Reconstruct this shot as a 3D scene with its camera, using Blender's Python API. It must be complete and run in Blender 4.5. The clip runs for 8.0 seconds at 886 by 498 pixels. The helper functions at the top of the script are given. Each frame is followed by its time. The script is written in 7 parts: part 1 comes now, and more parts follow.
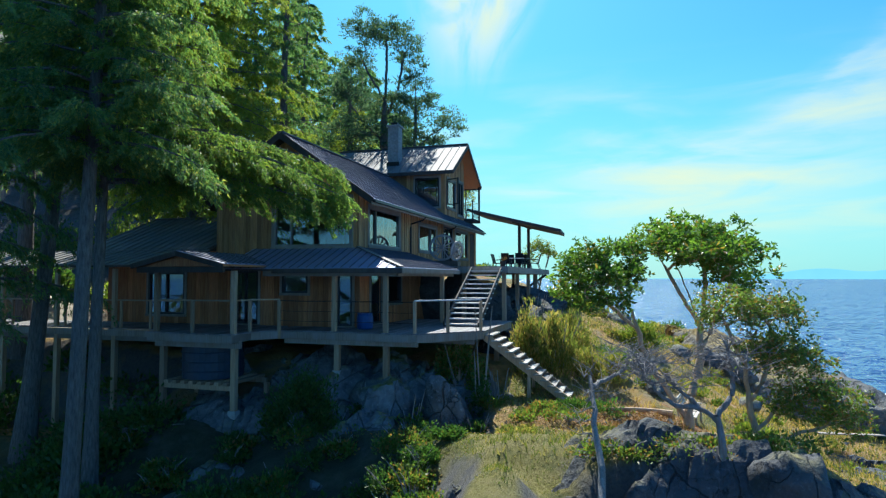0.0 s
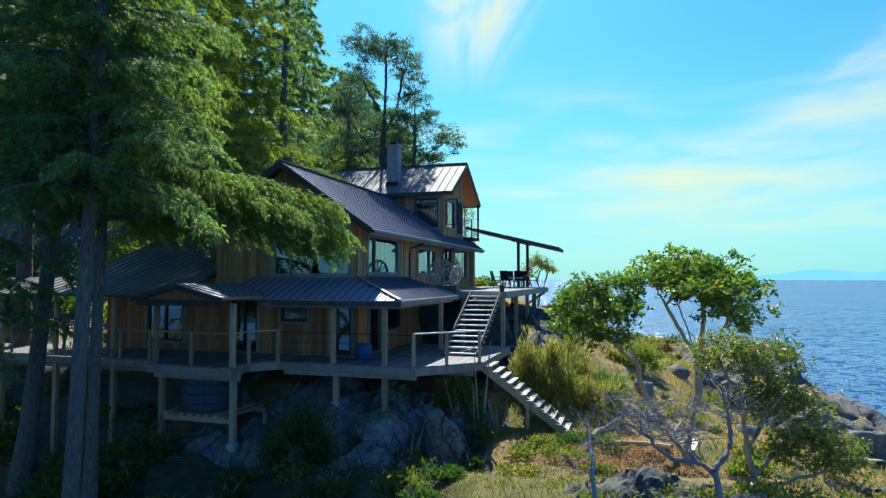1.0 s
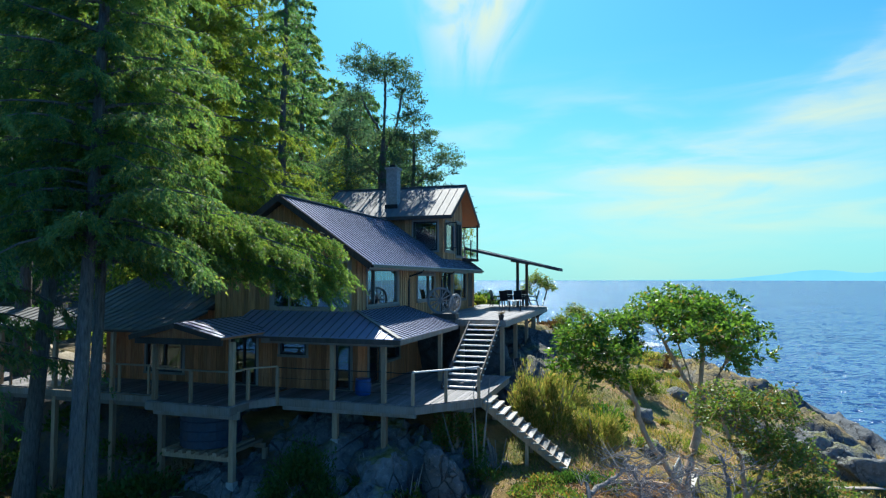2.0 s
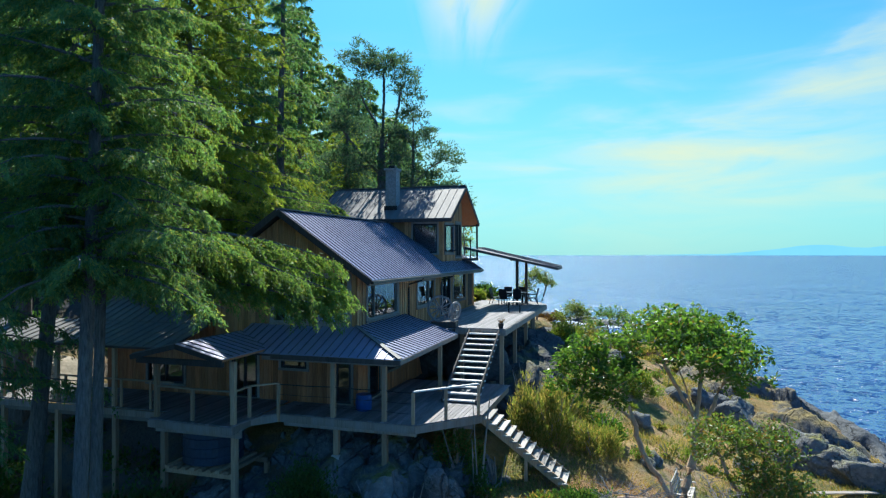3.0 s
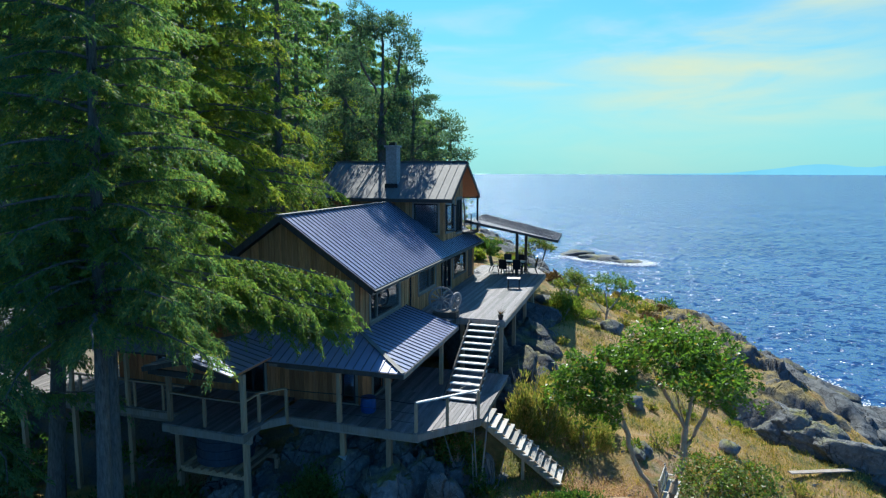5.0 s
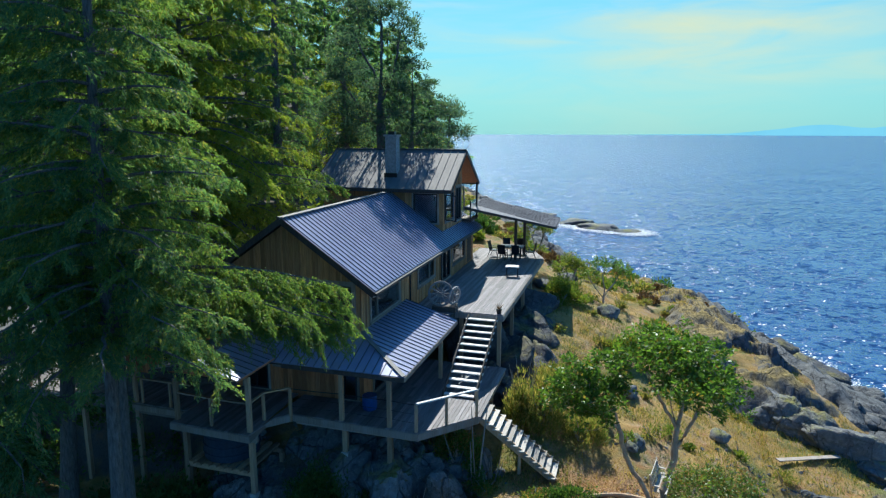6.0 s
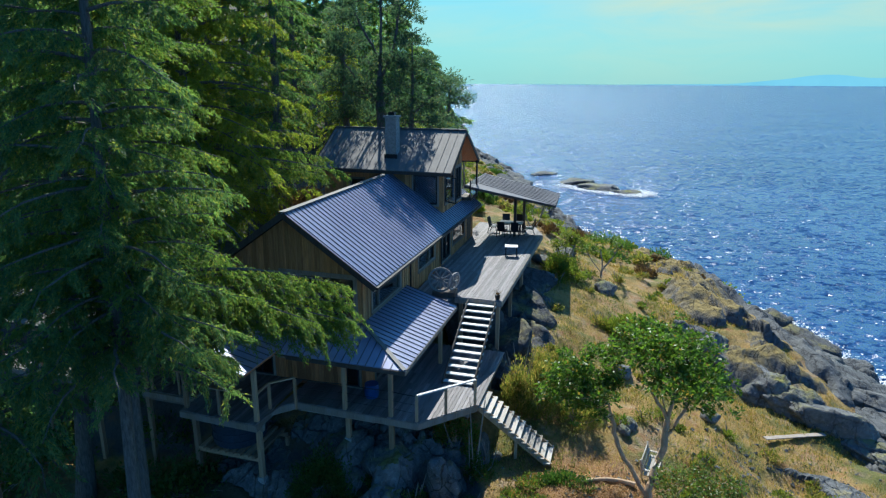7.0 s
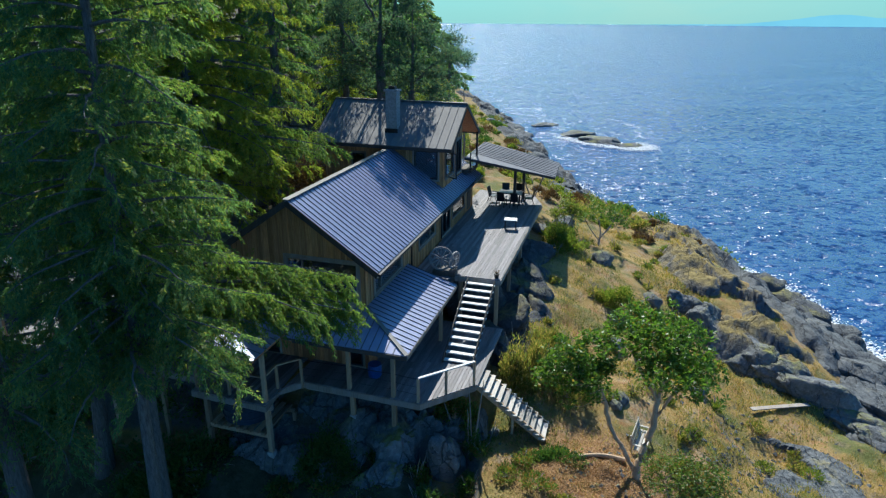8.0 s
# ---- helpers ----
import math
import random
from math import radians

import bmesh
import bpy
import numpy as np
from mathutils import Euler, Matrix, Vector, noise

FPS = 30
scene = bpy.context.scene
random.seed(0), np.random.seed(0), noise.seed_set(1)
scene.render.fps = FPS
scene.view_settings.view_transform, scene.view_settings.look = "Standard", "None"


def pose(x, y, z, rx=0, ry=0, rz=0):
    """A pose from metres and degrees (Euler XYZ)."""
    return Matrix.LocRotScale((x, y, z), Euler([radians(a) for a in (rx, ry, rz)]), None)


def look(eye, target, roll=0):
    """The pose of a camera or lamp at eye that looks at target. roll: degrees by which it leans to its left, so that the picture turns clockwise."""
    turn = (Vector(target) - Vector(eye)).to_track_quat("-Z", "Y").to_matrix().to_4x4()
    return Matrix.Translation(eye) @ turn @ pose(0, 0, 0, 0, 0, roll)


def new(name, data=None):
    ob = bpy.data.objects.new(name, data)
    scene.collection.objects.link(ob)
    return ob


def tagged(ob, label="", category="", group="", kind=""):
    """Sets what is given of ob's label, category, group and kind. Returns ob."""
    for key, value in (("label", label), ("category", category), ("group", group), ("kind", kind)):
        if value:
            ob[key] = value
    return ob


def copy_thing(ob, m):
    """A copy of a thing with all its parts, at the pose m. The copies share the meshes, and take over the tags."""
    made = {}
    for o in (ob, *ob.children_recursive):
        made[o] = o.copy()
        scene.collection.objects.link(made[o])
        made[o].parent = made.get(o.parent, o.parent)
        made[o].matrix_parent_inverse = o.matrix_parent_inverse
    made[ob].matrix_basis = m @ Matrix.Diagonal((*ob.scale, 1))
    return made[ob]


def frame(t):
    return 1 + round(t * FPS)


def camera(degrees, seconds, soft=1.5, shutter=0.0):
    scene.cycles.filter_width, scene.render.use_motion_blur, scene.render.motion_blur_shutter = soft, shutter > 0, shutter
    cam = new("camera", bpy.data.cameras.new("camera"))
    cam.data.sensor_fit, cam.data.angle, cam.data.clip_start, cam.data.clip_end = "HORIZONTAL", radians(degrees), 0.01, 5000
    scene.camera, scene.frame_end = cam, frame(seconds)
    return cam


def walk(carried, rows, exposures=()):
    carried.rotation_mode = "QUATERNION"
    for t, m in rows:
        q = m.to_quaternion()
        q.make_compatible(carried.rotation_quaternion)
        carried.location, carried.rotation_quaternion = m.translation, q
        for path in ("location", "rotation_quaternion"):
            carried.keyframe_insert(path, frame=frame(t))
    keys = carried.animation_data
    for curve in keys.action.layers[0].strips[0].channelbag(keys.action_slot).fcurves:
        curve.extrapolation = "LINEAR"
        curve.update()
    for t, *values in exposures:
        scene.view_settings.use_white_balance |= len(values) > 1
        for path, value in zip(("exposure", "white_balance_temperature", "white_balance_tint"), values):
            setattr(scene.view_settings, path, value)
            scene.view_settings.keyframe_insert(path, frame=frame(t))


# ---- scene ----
cam = camera(71.0, 8.0, 1.25)
METRES, EYE, TILT, LEAN, TURN = 11.5, 9.4, 2.65, 0.0, 0.0
ROWS = [
    (0.0, 0.0, 0.0, 0.0, 0.0, 0.0, -0.0),
    (0.5, 0.0009, 0.0009, 0.0411, -0.05, 0.04, -0.04),
    (1.0, 0.001, -0.0025, 0.0888, -0.07, 0.05, -0.06),
    (1.5, 0.0016, -0.0047, 0.1415, -0.1, 0.08, -0.04),
    (2.0, 0.0015, -0.0035, 0.1913, -0.13, 0.1, -0.02),
    (3.5, -0.0028, 0.0056, 0.3832, -0.23, -4.2, 0.02),
    (4.0, -0.0059, 0.0088, 0.4514, -0.27, -6.07, -0.05),
    (4.5, -0.0081, 0.0127, 0.5212, -0.28, -7.91, -0.09),
    (6.0, -0.0107, 0.0148, 0.7215, -0.37, -13.33, -0.17),
    (6.5, -0.0091, 0.0172, 0.7892, -0.38, -15.28, -0.22),
    (7.0, -0.0101, 0.02, 0.8598, -0.33, -17.77, -0.26),
    (7.5, -0.0133, 0.0202, 0.9335, -0.34, -20.35, -0.35),
    (8.0, -0.0159, 0.0253, 1.0044, -0.35, -22.88, -0.43),
]
walk(cam, [(t, pose(0, 0, EYE, TILT, LEAN, TURN) @ pose(METRES * x, METRES * y, METRES * z, 90 + pitch, roll, yaw)) for t, x, y, z, yaw, pitch, roll in ROWS],
     exposures=((0.0, 0.95, 5700, 5), (4.5, 0.80, 5700, 5), (8.0, 0.64, 5700, 5)))

# ---- world and sun ----
SUN_TURN, SUN_HIGH = -3.0, 50.0        # degrees right of straight ahead, degrees above the horizon
sun_data = bpy.data.lights.new("sun", "SUN")
sun_data.energy, sun_data.angle, sun_data.color = 4.6, radians(0.53), (1.0, 0.92, 0.78)
sun_way = Vector((math.sin(radians(SUN_TURN)) * math.cos(radians(SUN_HIGH)), math.cos(radians(SUN_TURN)) * math.cos(radians(SUN_HIGH)), math.sin(radians(SUN_HIGH))))
sun = new("sun", sun_data)
sun.matrix_world = look(sun_way * 100, (0, 0, 0))

world = bpy.data.worlds.new("sky")
scene.world = world
world.use_nodes = True
wn, wl = world.node_tree.nodes, world.node_tree.links
wn.clear()
sky = wn.new("ShaderNodeTexSky")
sky.sky_type, sky.sun_disc = "NISHITA", False
sky.sun_elevation, sky.sun_rotation = radians(SUN_HIGH), radians(SUN_TURN)
sky.air_density, sky.dust_density, sky.ozone_density = 1.0, 0.8, 2.0
tint = wn.new("ShaderNodeMix")
tint.data_type, tint.blend_type = "RGBA", "MULTIPLY"
tint.inputs[0].default_value = 1.0
tint.inputs[7].default_value = (0.56, 1.36, 1.50, 1)
wl.new(sky.outputs[0], tint.inputs[6])
# thin high cloud: a fan of streaks, a curved band and faint wisps, by bearing and height
coord = wn.new("ShaderNodeTexCoord")
split = wn.new("ShaderNodeSeparateXYZ")
wl.new(coord.outputs["Generated"], split.inputs[0])


def sky_math(op, *args):
    m = wn.new("ShaderNodeMath"); m.operation = op
    for i, a in enumerate(args):
        if isinstance(a, (int, float)):
            m.inputs[i].default_value = a
        else:
            wl.new(a, m.inputs[i])
    return m.outputs[0]


def sky_step(val, lo, hi, a=0.0, b=1.0):
    m = wn.new("ShaderNodeMapRange"); m.interpolation_type = "SMOOTHSTEP"
    for i, x in ((1, lo), (2, hi), (3, a), (4, b)):
        m.inputs[i].default_value = x
    wl.new(val, m.inputs[0])
    return m.outputs[0]


def sky_noise(u, v, scale, detail=5.0, rough=0.55, warp=0.4):
    c = wn.new("ShaderNodeCombineXYZ")
    wl.new(u, c.inputs[0]); wl.new(v, c.inputs[1])
    t = wn.new("ShaderNodeTexNoise")
    for key, x in (("Scale", scale), ("Detail", detail), ("Roughness", rough), ("Distortion", warp)):
        t.inputs[key].default_value = x
    wl.new(c.outputs[0], t.inputs["Vector"])
    return t.outputs[0]


bearing = sky_math("ARCTAN2", split.outputs[0], split.outputs[1])
height = sky_math("ARCSINE", split.outputs[2])
# fan of streaks high up ahead
over = sky_math("SUBTRACT", height, 0.29)
across = sky_math("DIVIDE", sky_math("SUBTRACT", bearing, sky_math("MULTIPLY_ADD", over, 0.14, 0.035)), sky_math("MULTIPLY_ADD", over, 0.36, 0.055))
streaks = sky_noise(sky_math("MULTIPLY_ADD", height, 1.6, across), sky_math("MULTIPLY", height, 4.0), 1.5, 5.0, 0.5, 0.9)
fan = sky_math("MULTIPLY", sky_math("MULTIPLY", sky_step(sky_math("ABSOLUTE", across), 1.25, 0.2), sky_step(height, 0.27, 0.42)), sky_step(streaks, 0.26, 0.60))
fan = sky_math("MULTIPLY", fan, sky_step(height, 1.1, 0.6))
# curved band falling from the far side, with a soft edge below
bow = sky_math("POWER", sky_math("MAXIMUM", sky_math("SUBTRACT", bearing, 0.28), 0.0), 2.0)
fray = sky_noise(sky_math("MULTIPLY", bearing, 4.0), sky_math("MULTIPLY", height, 16.0), 1.3, 6.0, 0.6, 0.8)
lift = sky_math("SUBTRACT", sky_math("SUBTRACT", height, sky_math("MULTIPLY_ADD", bow, 1.1, 0.18)), sky_math("MULTIPLY_ADD", fray, 0.07, -0.035))
band = sky_math("MULTIPLY", sky_math("MULTIPLY", sky_step(lift, 0.04, -0.05), sky_step(lift, -0.28, -0.03)), sky_step(bearing, 0.0, 0.34))
band = sky_math("MULTIPLY", sky_math("MULTIPLY", band, sky_step(fray, 0.15, 0.72)), sky_step(bearing, 1.9, 1.1))
# thin bright streak along the band's upper edge
streak = sky_math("MULTIPLY", sky_math("MULTIPLY", sky_step(sky_math("ABSOLUTE", lift), 0.016, 0.0), sky_step(fray, 0.3, 0.6)), sky_math("MULTIPLY", sky_step(bearing, 0.45, 0.75), sky_step(bearing, 1.5, 1.0)))
band = sky_math("MULTIPLY_ADD", streak, 0.5, band)
# faint wisps lower down
wisp = sky_step(sky_noise(sky_math("MULTIPLY", bearing, 3.0), sky_math("MULTIPLY", height, 17.0), 1.2, 6.0, 0.5, 0.5), 0.40, 0.78)
wisp = sky_math("MULTIPLY", sky_math("MULTIPLY", wisp, sky_step(height, 0.02, 0.09)), sky_step(height, 0.36, 0.2))
cloud = sky_math("ADD", sky_math("ADD", sky_math("MULTIPLY", fan, 0.85), sky_math("MULTIPLY", band, 0.48)), sky_math("MULTIPLY", wisp, 0.5))
# thin cloud and haze scatter forwards: brighter towards the sun, fading away from it
toward = wn.new("ShaderNodeVectorMath"); toward.operation = "DOT_PRODUCT"; toward.inputs[1].default_value = tuple(sun_way)
wl.new(coord.outputs["Generated"], toward.inputs[0])
ahead = wn.new("ShaderNodeMapRange"); ahead.interpolation_type = "SMOOTHSTEP"
ahead.inputs[1].default_value, ahead.inputs[2].default_value, ahead.inputs[3].default_value, ahead.inputs[4].default_value = -0.5, 0.5, 0.25, 1.0
wl.new(toward.outputs["Value"], ahead.inputs[0])
cloud_amount = wn.new("ShaderNodeMath"); cloud_amount.operation = "MULTIPLY"
wl.new(cloud, cloud_amount.inputs[0]); wl.new(ahead.outputs[0], cloud_amount.inputs[1])
veil = wn.new("ShaderNodeMix"); veil.data_type = "RGBA"
veil.inputs[7].default_value = (9.8, 9.6, 5.8, 1)
# pale haze towards the horizon
rise = wn.new("ShaderNodeMapRange"); rise.interpolation_type = "SMOOTHSTEP"
rise.inputs[1].default_value, rise.inputs[2].default_value, rise.inputs[3].default_value, rise.inputs[4].default_value = -0.02, 0.36, 0.8, 0.0
wl.new(split.outputs[2], rise.inputs[0])
hazy = wn.new("ShaderNodeMix"); hazy.data_type = "RGBA"
hazy.inputs[7].default_value = (4.5, 8.6, 7.9, 1)
haze_amount = wn.new("ShaderNodeMath"); haze_amount.operation = "MULTIPLY"
wl.new(rise.outputs[0], haze_amount.inputs[0]); wl.new(ahead.outputs[0], haze_amount.inputs[1])
deep = wn.new("ShaderNodeMix"); deep.data_type, deep.blend_type = "RGBA", "MULTIPLY"
deep.inputs[7].default_value = (0.74, 0.86, 1.28, 1)
wl.new(sky_math("MAXIMUM", sky_step(height, 0.5, 0.95), sky_step(toward.outputs["Value"], 0.42, -0.1)), deep.inputs[0])
wl.new(tint.outputs[2], deep.inputs[6])
wl.new(haze_amount.outputs[0], hazy.inputs[0]); wl.new(deep.outputs[2], hazy.inputs[6])
wl.new(cloud_amount.outputs[0], veil.inputs[0]); wl.new(hazy.outputs[2], veil.inputs[6])
back = wn.new("ShaderNodeBackground"); back.inputs[1].default_value = 0.052
wl.new(veil.outputs[2], back.inputs[0])
wl.new(back.outputs[0], wn.new("ShaderNodeOutputWorld").inputs[0])

# ---- building helpers ----
HOUSE = pose(-2.98, 21.68, 0, 0, 0, -17)     # the house's own axes: x along the front, y along the long wall


def base(name, m=None, label="", category="", group="", kind=""):
    ob = new(name)
    ob.empty_display_size = 0.2
    if m is not None:
        ob.matrix_world = m
    return tagged(ob, label, category, group, kind)


def link(name, mesh, parent=None, label=""):
    ob = new(name, mesh)
    if parent is not None:
        ob.parent = parent
    return tagged(ob, label)


def part(name, bm, material, parent=None, label="", smooth=False):
    mesh = bpy.data.meshes.new(name)
    bm.normal_update()
    bm.to_mesh(mesh)
    bm.free()
    if smooth:
        mesh.polygons.foreach_set("use_smooth", [True] * len(mesh.polygons))
    mesh.materials.append(material)
    return link(name, mesh, parent, label)


def quads_mesh(name, v, material, smooth=False):
    """A mesh of loose faces from an array (n, corners, 3)."""
    n, k = v.shape[:2]
    mesh = bpy.data.meshes.new(name)
    mesh.vertices.add(n * k)
    mesh.vertices.foreach_set("co", np.ascontiguousarray(v, dtype=np.float32).ravel())
    mesh.loops.add(n * k)
    mesh.loops.foreach_set("vertex_index", np.arange(n * k, dtype=np.int32))
    mesh.polygons.add(n)
    mesh.polygons.foreach_set("loop_start", np.arange(0, n * k, k, dtype=np.int32))
    mesh.polygons.foreach_set("loop_total", np.full(n, k, dtype=np.int32))
    mesh.update(calc_edges=True)
    mesh.materials.append(material)
    return mesh


def grid_mesh(name, p, material, smooth=True):
    """A mesh from an array of points (rows, columns, 3)."""
    r, c = p.shape[:2]
    i = np.arange(r * c).reshape(r, c)
    f = np.stack([i[:-1, :-1], i[:-1, 1:], i[1:, 1:], i[1:, :-1]], -1).reshape(-1, 4)
    mesh = bpy.data.meshes.new(name)
    mesh.vertices.add(r * c)
    mesh.vertices.foreach_set("co", p.astype(np.float32).ravel())
    mesh.loops.add(f.size)
    mesh.loops.foreach_set("vertex_index", f.astype(np.int32).ravel())
    mesh.polygons.add(len(f))
    mesh.polygons.foreach_set("loop_start", np.arange(0, f.size, 4, dtype=np.int32))
    mesh.polygons.foreach_set("loop_total", np.full(len(f), 4, dtype=np.int32))
    mesh.update(calc_edges=True)
    mesh.polygons.foreach_set("use_smooth", [smooth] * len(f))
    mesh.materials.append(material)
    return mesh


def box(bm, x0, x1, y0, y1, z0, z1):
    bmesh.ops.create_cube(bm, size=1, matrix=Matrix.Translation(((x0 + x1) / 2, (y0 + y1) / 2, (z0 + z1) / 2)) @ Matrix.Diagonal((abs(x1 - x0), abs(y1 - y0), abs(z1 - z0), 1)))
    return bm


def beam(bm, p, q, w, h, up=(0, 0, 1)):
    """A timber of width w and height h from p to q."""
    p, q, up = Vector(p), Vector(q), Vector(up)
    a = (q - p).normalized()
    s = a.cross(up)
    s = s.normalized() if s.length > 1e-4 else Vector((1, 0, 0))
    t = s.cross(a)
    m = Matrix((s, a, t)).transposed().to_4x4()
    m.translation = (p + q) / 2
    bmesh.ops.create_cube(bm, size=1, matrix=m @ Matrix.Diagonal((w, (q - p).length, h, 1)))
    return bm


def prism(bm, outline, lo, hi):
    """An outline of (x, y) points, drawn up from lo to hi; each may be a number or a list of heights."""
    n = len(outline)
    lo = lo if isinstance(lo, (list, tuple)) else [lo] * n
    hi = hi if isinstance(hi, (list, tuple)) else [hi] * n
    a = [bm.verts.new((x, y, z)) for (x, y), z in zip(outline, lo)]
    b = [bm.verts.new((x, y, z)) for (x, y), z in zip(outline, hi)]
    bm.faces.new(a[::-1]); bm.faces.new(b)
    for i in range(n):
        j = (i + 1) % n
        bm.faces.new((a[i], a[j], b[j], b[i]))
    bmesh.ops.recalc_face_normals(bm, faces=bm.faces)
    return bm


def plate(bm, pts, thick):
    """A flat polygon of 3D points, given thickness straight down."""
    return prism(bm, [(p[0], p[1]) for p in pts], [p[2] - thick for p in pts], [p[2] for p in pts])


def tube_rings(pts, radii, n=8):
    """Points (rings, n + 1, 3) of a round tube along a path."""
    pts = np.asarray(pts, float)
    d = np.gradient(pts, axis=0)
    d /= np.linalg.norm(d, axis=1)[:, None] + 1e-9
    ref = np.where(np.abs(d[:, 2:3]) > 0.9, np.array([[1.0, 0, 0]]), np.array([[0, 0, 1.0]]))
    s = np.cross(d, ref); s /= np.linalg.norm(s, axis=1)[:, None] + 1e-9
    t = np.cross(s, d)
    a = np.linspace(0, 2 * np.pi, n + 1)
    return pts[:, None] + np.asarray(radii)[:, None, None] * (np.cos(a)[None, :, None] * s[:, None] + np.sin(a)[None, :, None] * t[:, None])


def tubes_quads(tubes):
    """Loose quads for a list of ring arrays."""
    out = []
    for r in tubes:
        out.append(np.stack([r[:-1, :-1], r[:-1, 1:], r[1:, 1:], r[1:, :-1]], 2).reshape(-1, 4, 3))
    return np.concatenate(out)


def hash3(i, j, k, s):
    h = (i * 374761393 + j * 668265263 + k * 2147483647 + s * 1274126177) & 0xFFFFFFFF
    h = ((h ^ (h >> 13)) * 1274126177) & 0xFFFFFFFF
    return ((h ^ (h >> 16)) & 0xFFFF) / 65535.0


def vnoise(p, s=0):
    """Smooth value noise, 0 to 1, of points (..., 3)."""
    p = np.asarray(p, float)
    i = np.floor(p).astype(np.int64)
    f = p - i
    f = f * f * (3 - 2 * f)
    out = 0
    for a in (0, 1):
        for b in (0, 1):
            for c in (0, 1):
                w = (f[..., 0] if a else 1 - f[..., 0]) * (f[..., 1] if b else 1 - f[..., 1]) * (f[..., 2] if c else 1 - f[..., 2])
                out = out + w * hash3(i[..., 0] + a, i[..., 1] + b, i[..., 2] + c, s)
    return out


def fbm(p, octaves=4, s=0):
    p = np.asarray(p, float)
    out, amp, tot = 0, 1.0, 0
    for o in range(octaves):
        out = out + amp * vnoise(p * 2.03 ** o, s + o)
        tot += amp
        amp *= 0.5
    return out / tot


# ---- materials ----
def nodes_of(name):
    m = bpy.data.materials.new(name)
    m.use_nodes = True
    n, l = m.node_tree.nodes, m.node_tree.links
    return m, n, l, n["Principled BSDF"]


def noise_of(n, l, vec, scale, detail=5.0, rough=0.6, stretch=None):
    if stretch:
        mp = n.new("ShaderNodeMapping")
        mp.inputs["Scale"].default_value = stretch
        l.new(vec, mp.inputs[0])
        vec = mp.outputs[0]
    t = n.new("ShaderNodeTexNoise")
    t.inputs["Scale"].default_value, t.inputs["Detail"].default_value, t.inputs["Roughness"].default_value = scale, detail, rough
    l.new(vec, t.inputs["Vector"])
    return t.outputs[0]


def mixed(n, l, fac, a, b, kind="MIX"):
    m = n.new("ShaderNodeMix")
    m.data_type, m.blend_type = "RGBA", kind
    for sock, val in ((m.inputs[0], fac), (m.inputs[6], a), (m.inputs[7], b)):
        if isinstance(val, (int, float)):
            sock.default_value = val
        elif isinstance(val, tuple):
            sock.default_value = (*val, 1)
        else:
            l.new(val, sock)
    return m.outputs[2]


def scaled(n, l, val, lo, hi, a=0.0, b=1.0):
    m = n.new("ShaderNodeMapRange")
    for i, x in ((1, lo), (2, hi), (3, a), (4, b)):
        m.inputs[i].default_value = x
    l.new(val, m.inputs[0])
    return m.outputs[0]


def bumped(n, l, p, height, strength=0.4, distance=0.02):
    b = n.new("ShaderNodeBump")
    b.inputs["Strength"].default_value, b.inputs["Distance"].default_value = strength, distance
    l.new(height, b.inputs["Height"])
    l.new(b.outputs[0], p.inputs["Normal"])


def wood(name, dark, light, grey, weather=0.4, rough=0.8, run="z"):
    """Sawn timber: grain along one axis of the object, each board its own shade, greyed in streaks."""
    m, n, l, p = nodes_of(name)
    tc = n.new("ShaderNodeTexCoord")
    info = n.new("ShaderNodeObjectInfo")
    shift = n.new("ShaderNodeVectorMath"); shift.operation = "ADD"
    far = n.new("ShaderNodeVectorMath"); far.operation = "SCALE"; far.inputs[3].default_value = 37.0
    comb = n.new("ShaderNodeCombineXYZ")
    for i in range(3):
        l.new(info.outputs["Random"], comb.inputs[i])
    l.new(comb.outputs[0], far.inputs[0])
    l.new(tc.outputs["Object"], shift.inputs[0]); l.new(far.outputs[0], shift.inputs[1])
    long = {"x": (0.6, 14, 14), "y": (14, 0.6, 14), "z": (14, 14, 0.6)}[run]
    grain = noise_of(n, l, shift.outputs[0], 3.0, 8, 0.65, long)
    blot = noise_of(n, l, shift.outputs[0], 1.3, 4, 0.6, tuple(0.5 if a < 1 else 2 for a in long))
    c = mixed(n, l, scaled(n, l, grain, 0.35, 0.7), dark, light)
    c = mixed(n, l, scaled(n, l, blot, 0.40, 0.68, 0.0, weather), c, grey)
    tone = n.new("ShaderNodeHueSaturation")
    l.new(c, tone.inputs["Color"])
    l.new(scaled(n, l, info.outputs["Random"], 0, 1, 0.62, 1.3), tone.inputs["Value"])
    l.new(tone.outputs[0], p.inputs["Base Color"])
    p.inputs["Roughness"].default_value = rough
    bumped(n, l, p, grain, 0.35, 0.01)
    return m


cedar_old = wood("grey_brown_cedar", (0.31, 0.135, 0.048), (0.66, 0.36, 0.14), (0.47, 0.32, 0.195), 0.3)
cedar_red = wood("red_cedar", (0.30, 0.09, 0.03), (0.62, 0.27, 0.10), (0.34, 0.22, 0.14), 0.25)
trim_wood = wood("trim_wood", (0.20, 0.16, 0.12), (0.36, 0.30, 0.24), (0.34, 0.32, 0.30), 0.6)
deck_wood = wood("deck_wood", (0.12, 0.107, 0.103), (0.29, 0.265, 0.262), (0.19, 0.182, 0.19), 0.6, 0.7, "y")
post_wood = wood("post_wood", (0.29, 0.185, 0.105), (0.50, 0.35, 0.215), (0.40, 0.335, 0.265), 0.3)
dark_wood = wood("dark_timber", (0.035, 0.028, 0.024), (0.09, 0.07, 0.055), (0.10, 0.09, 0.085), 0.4)
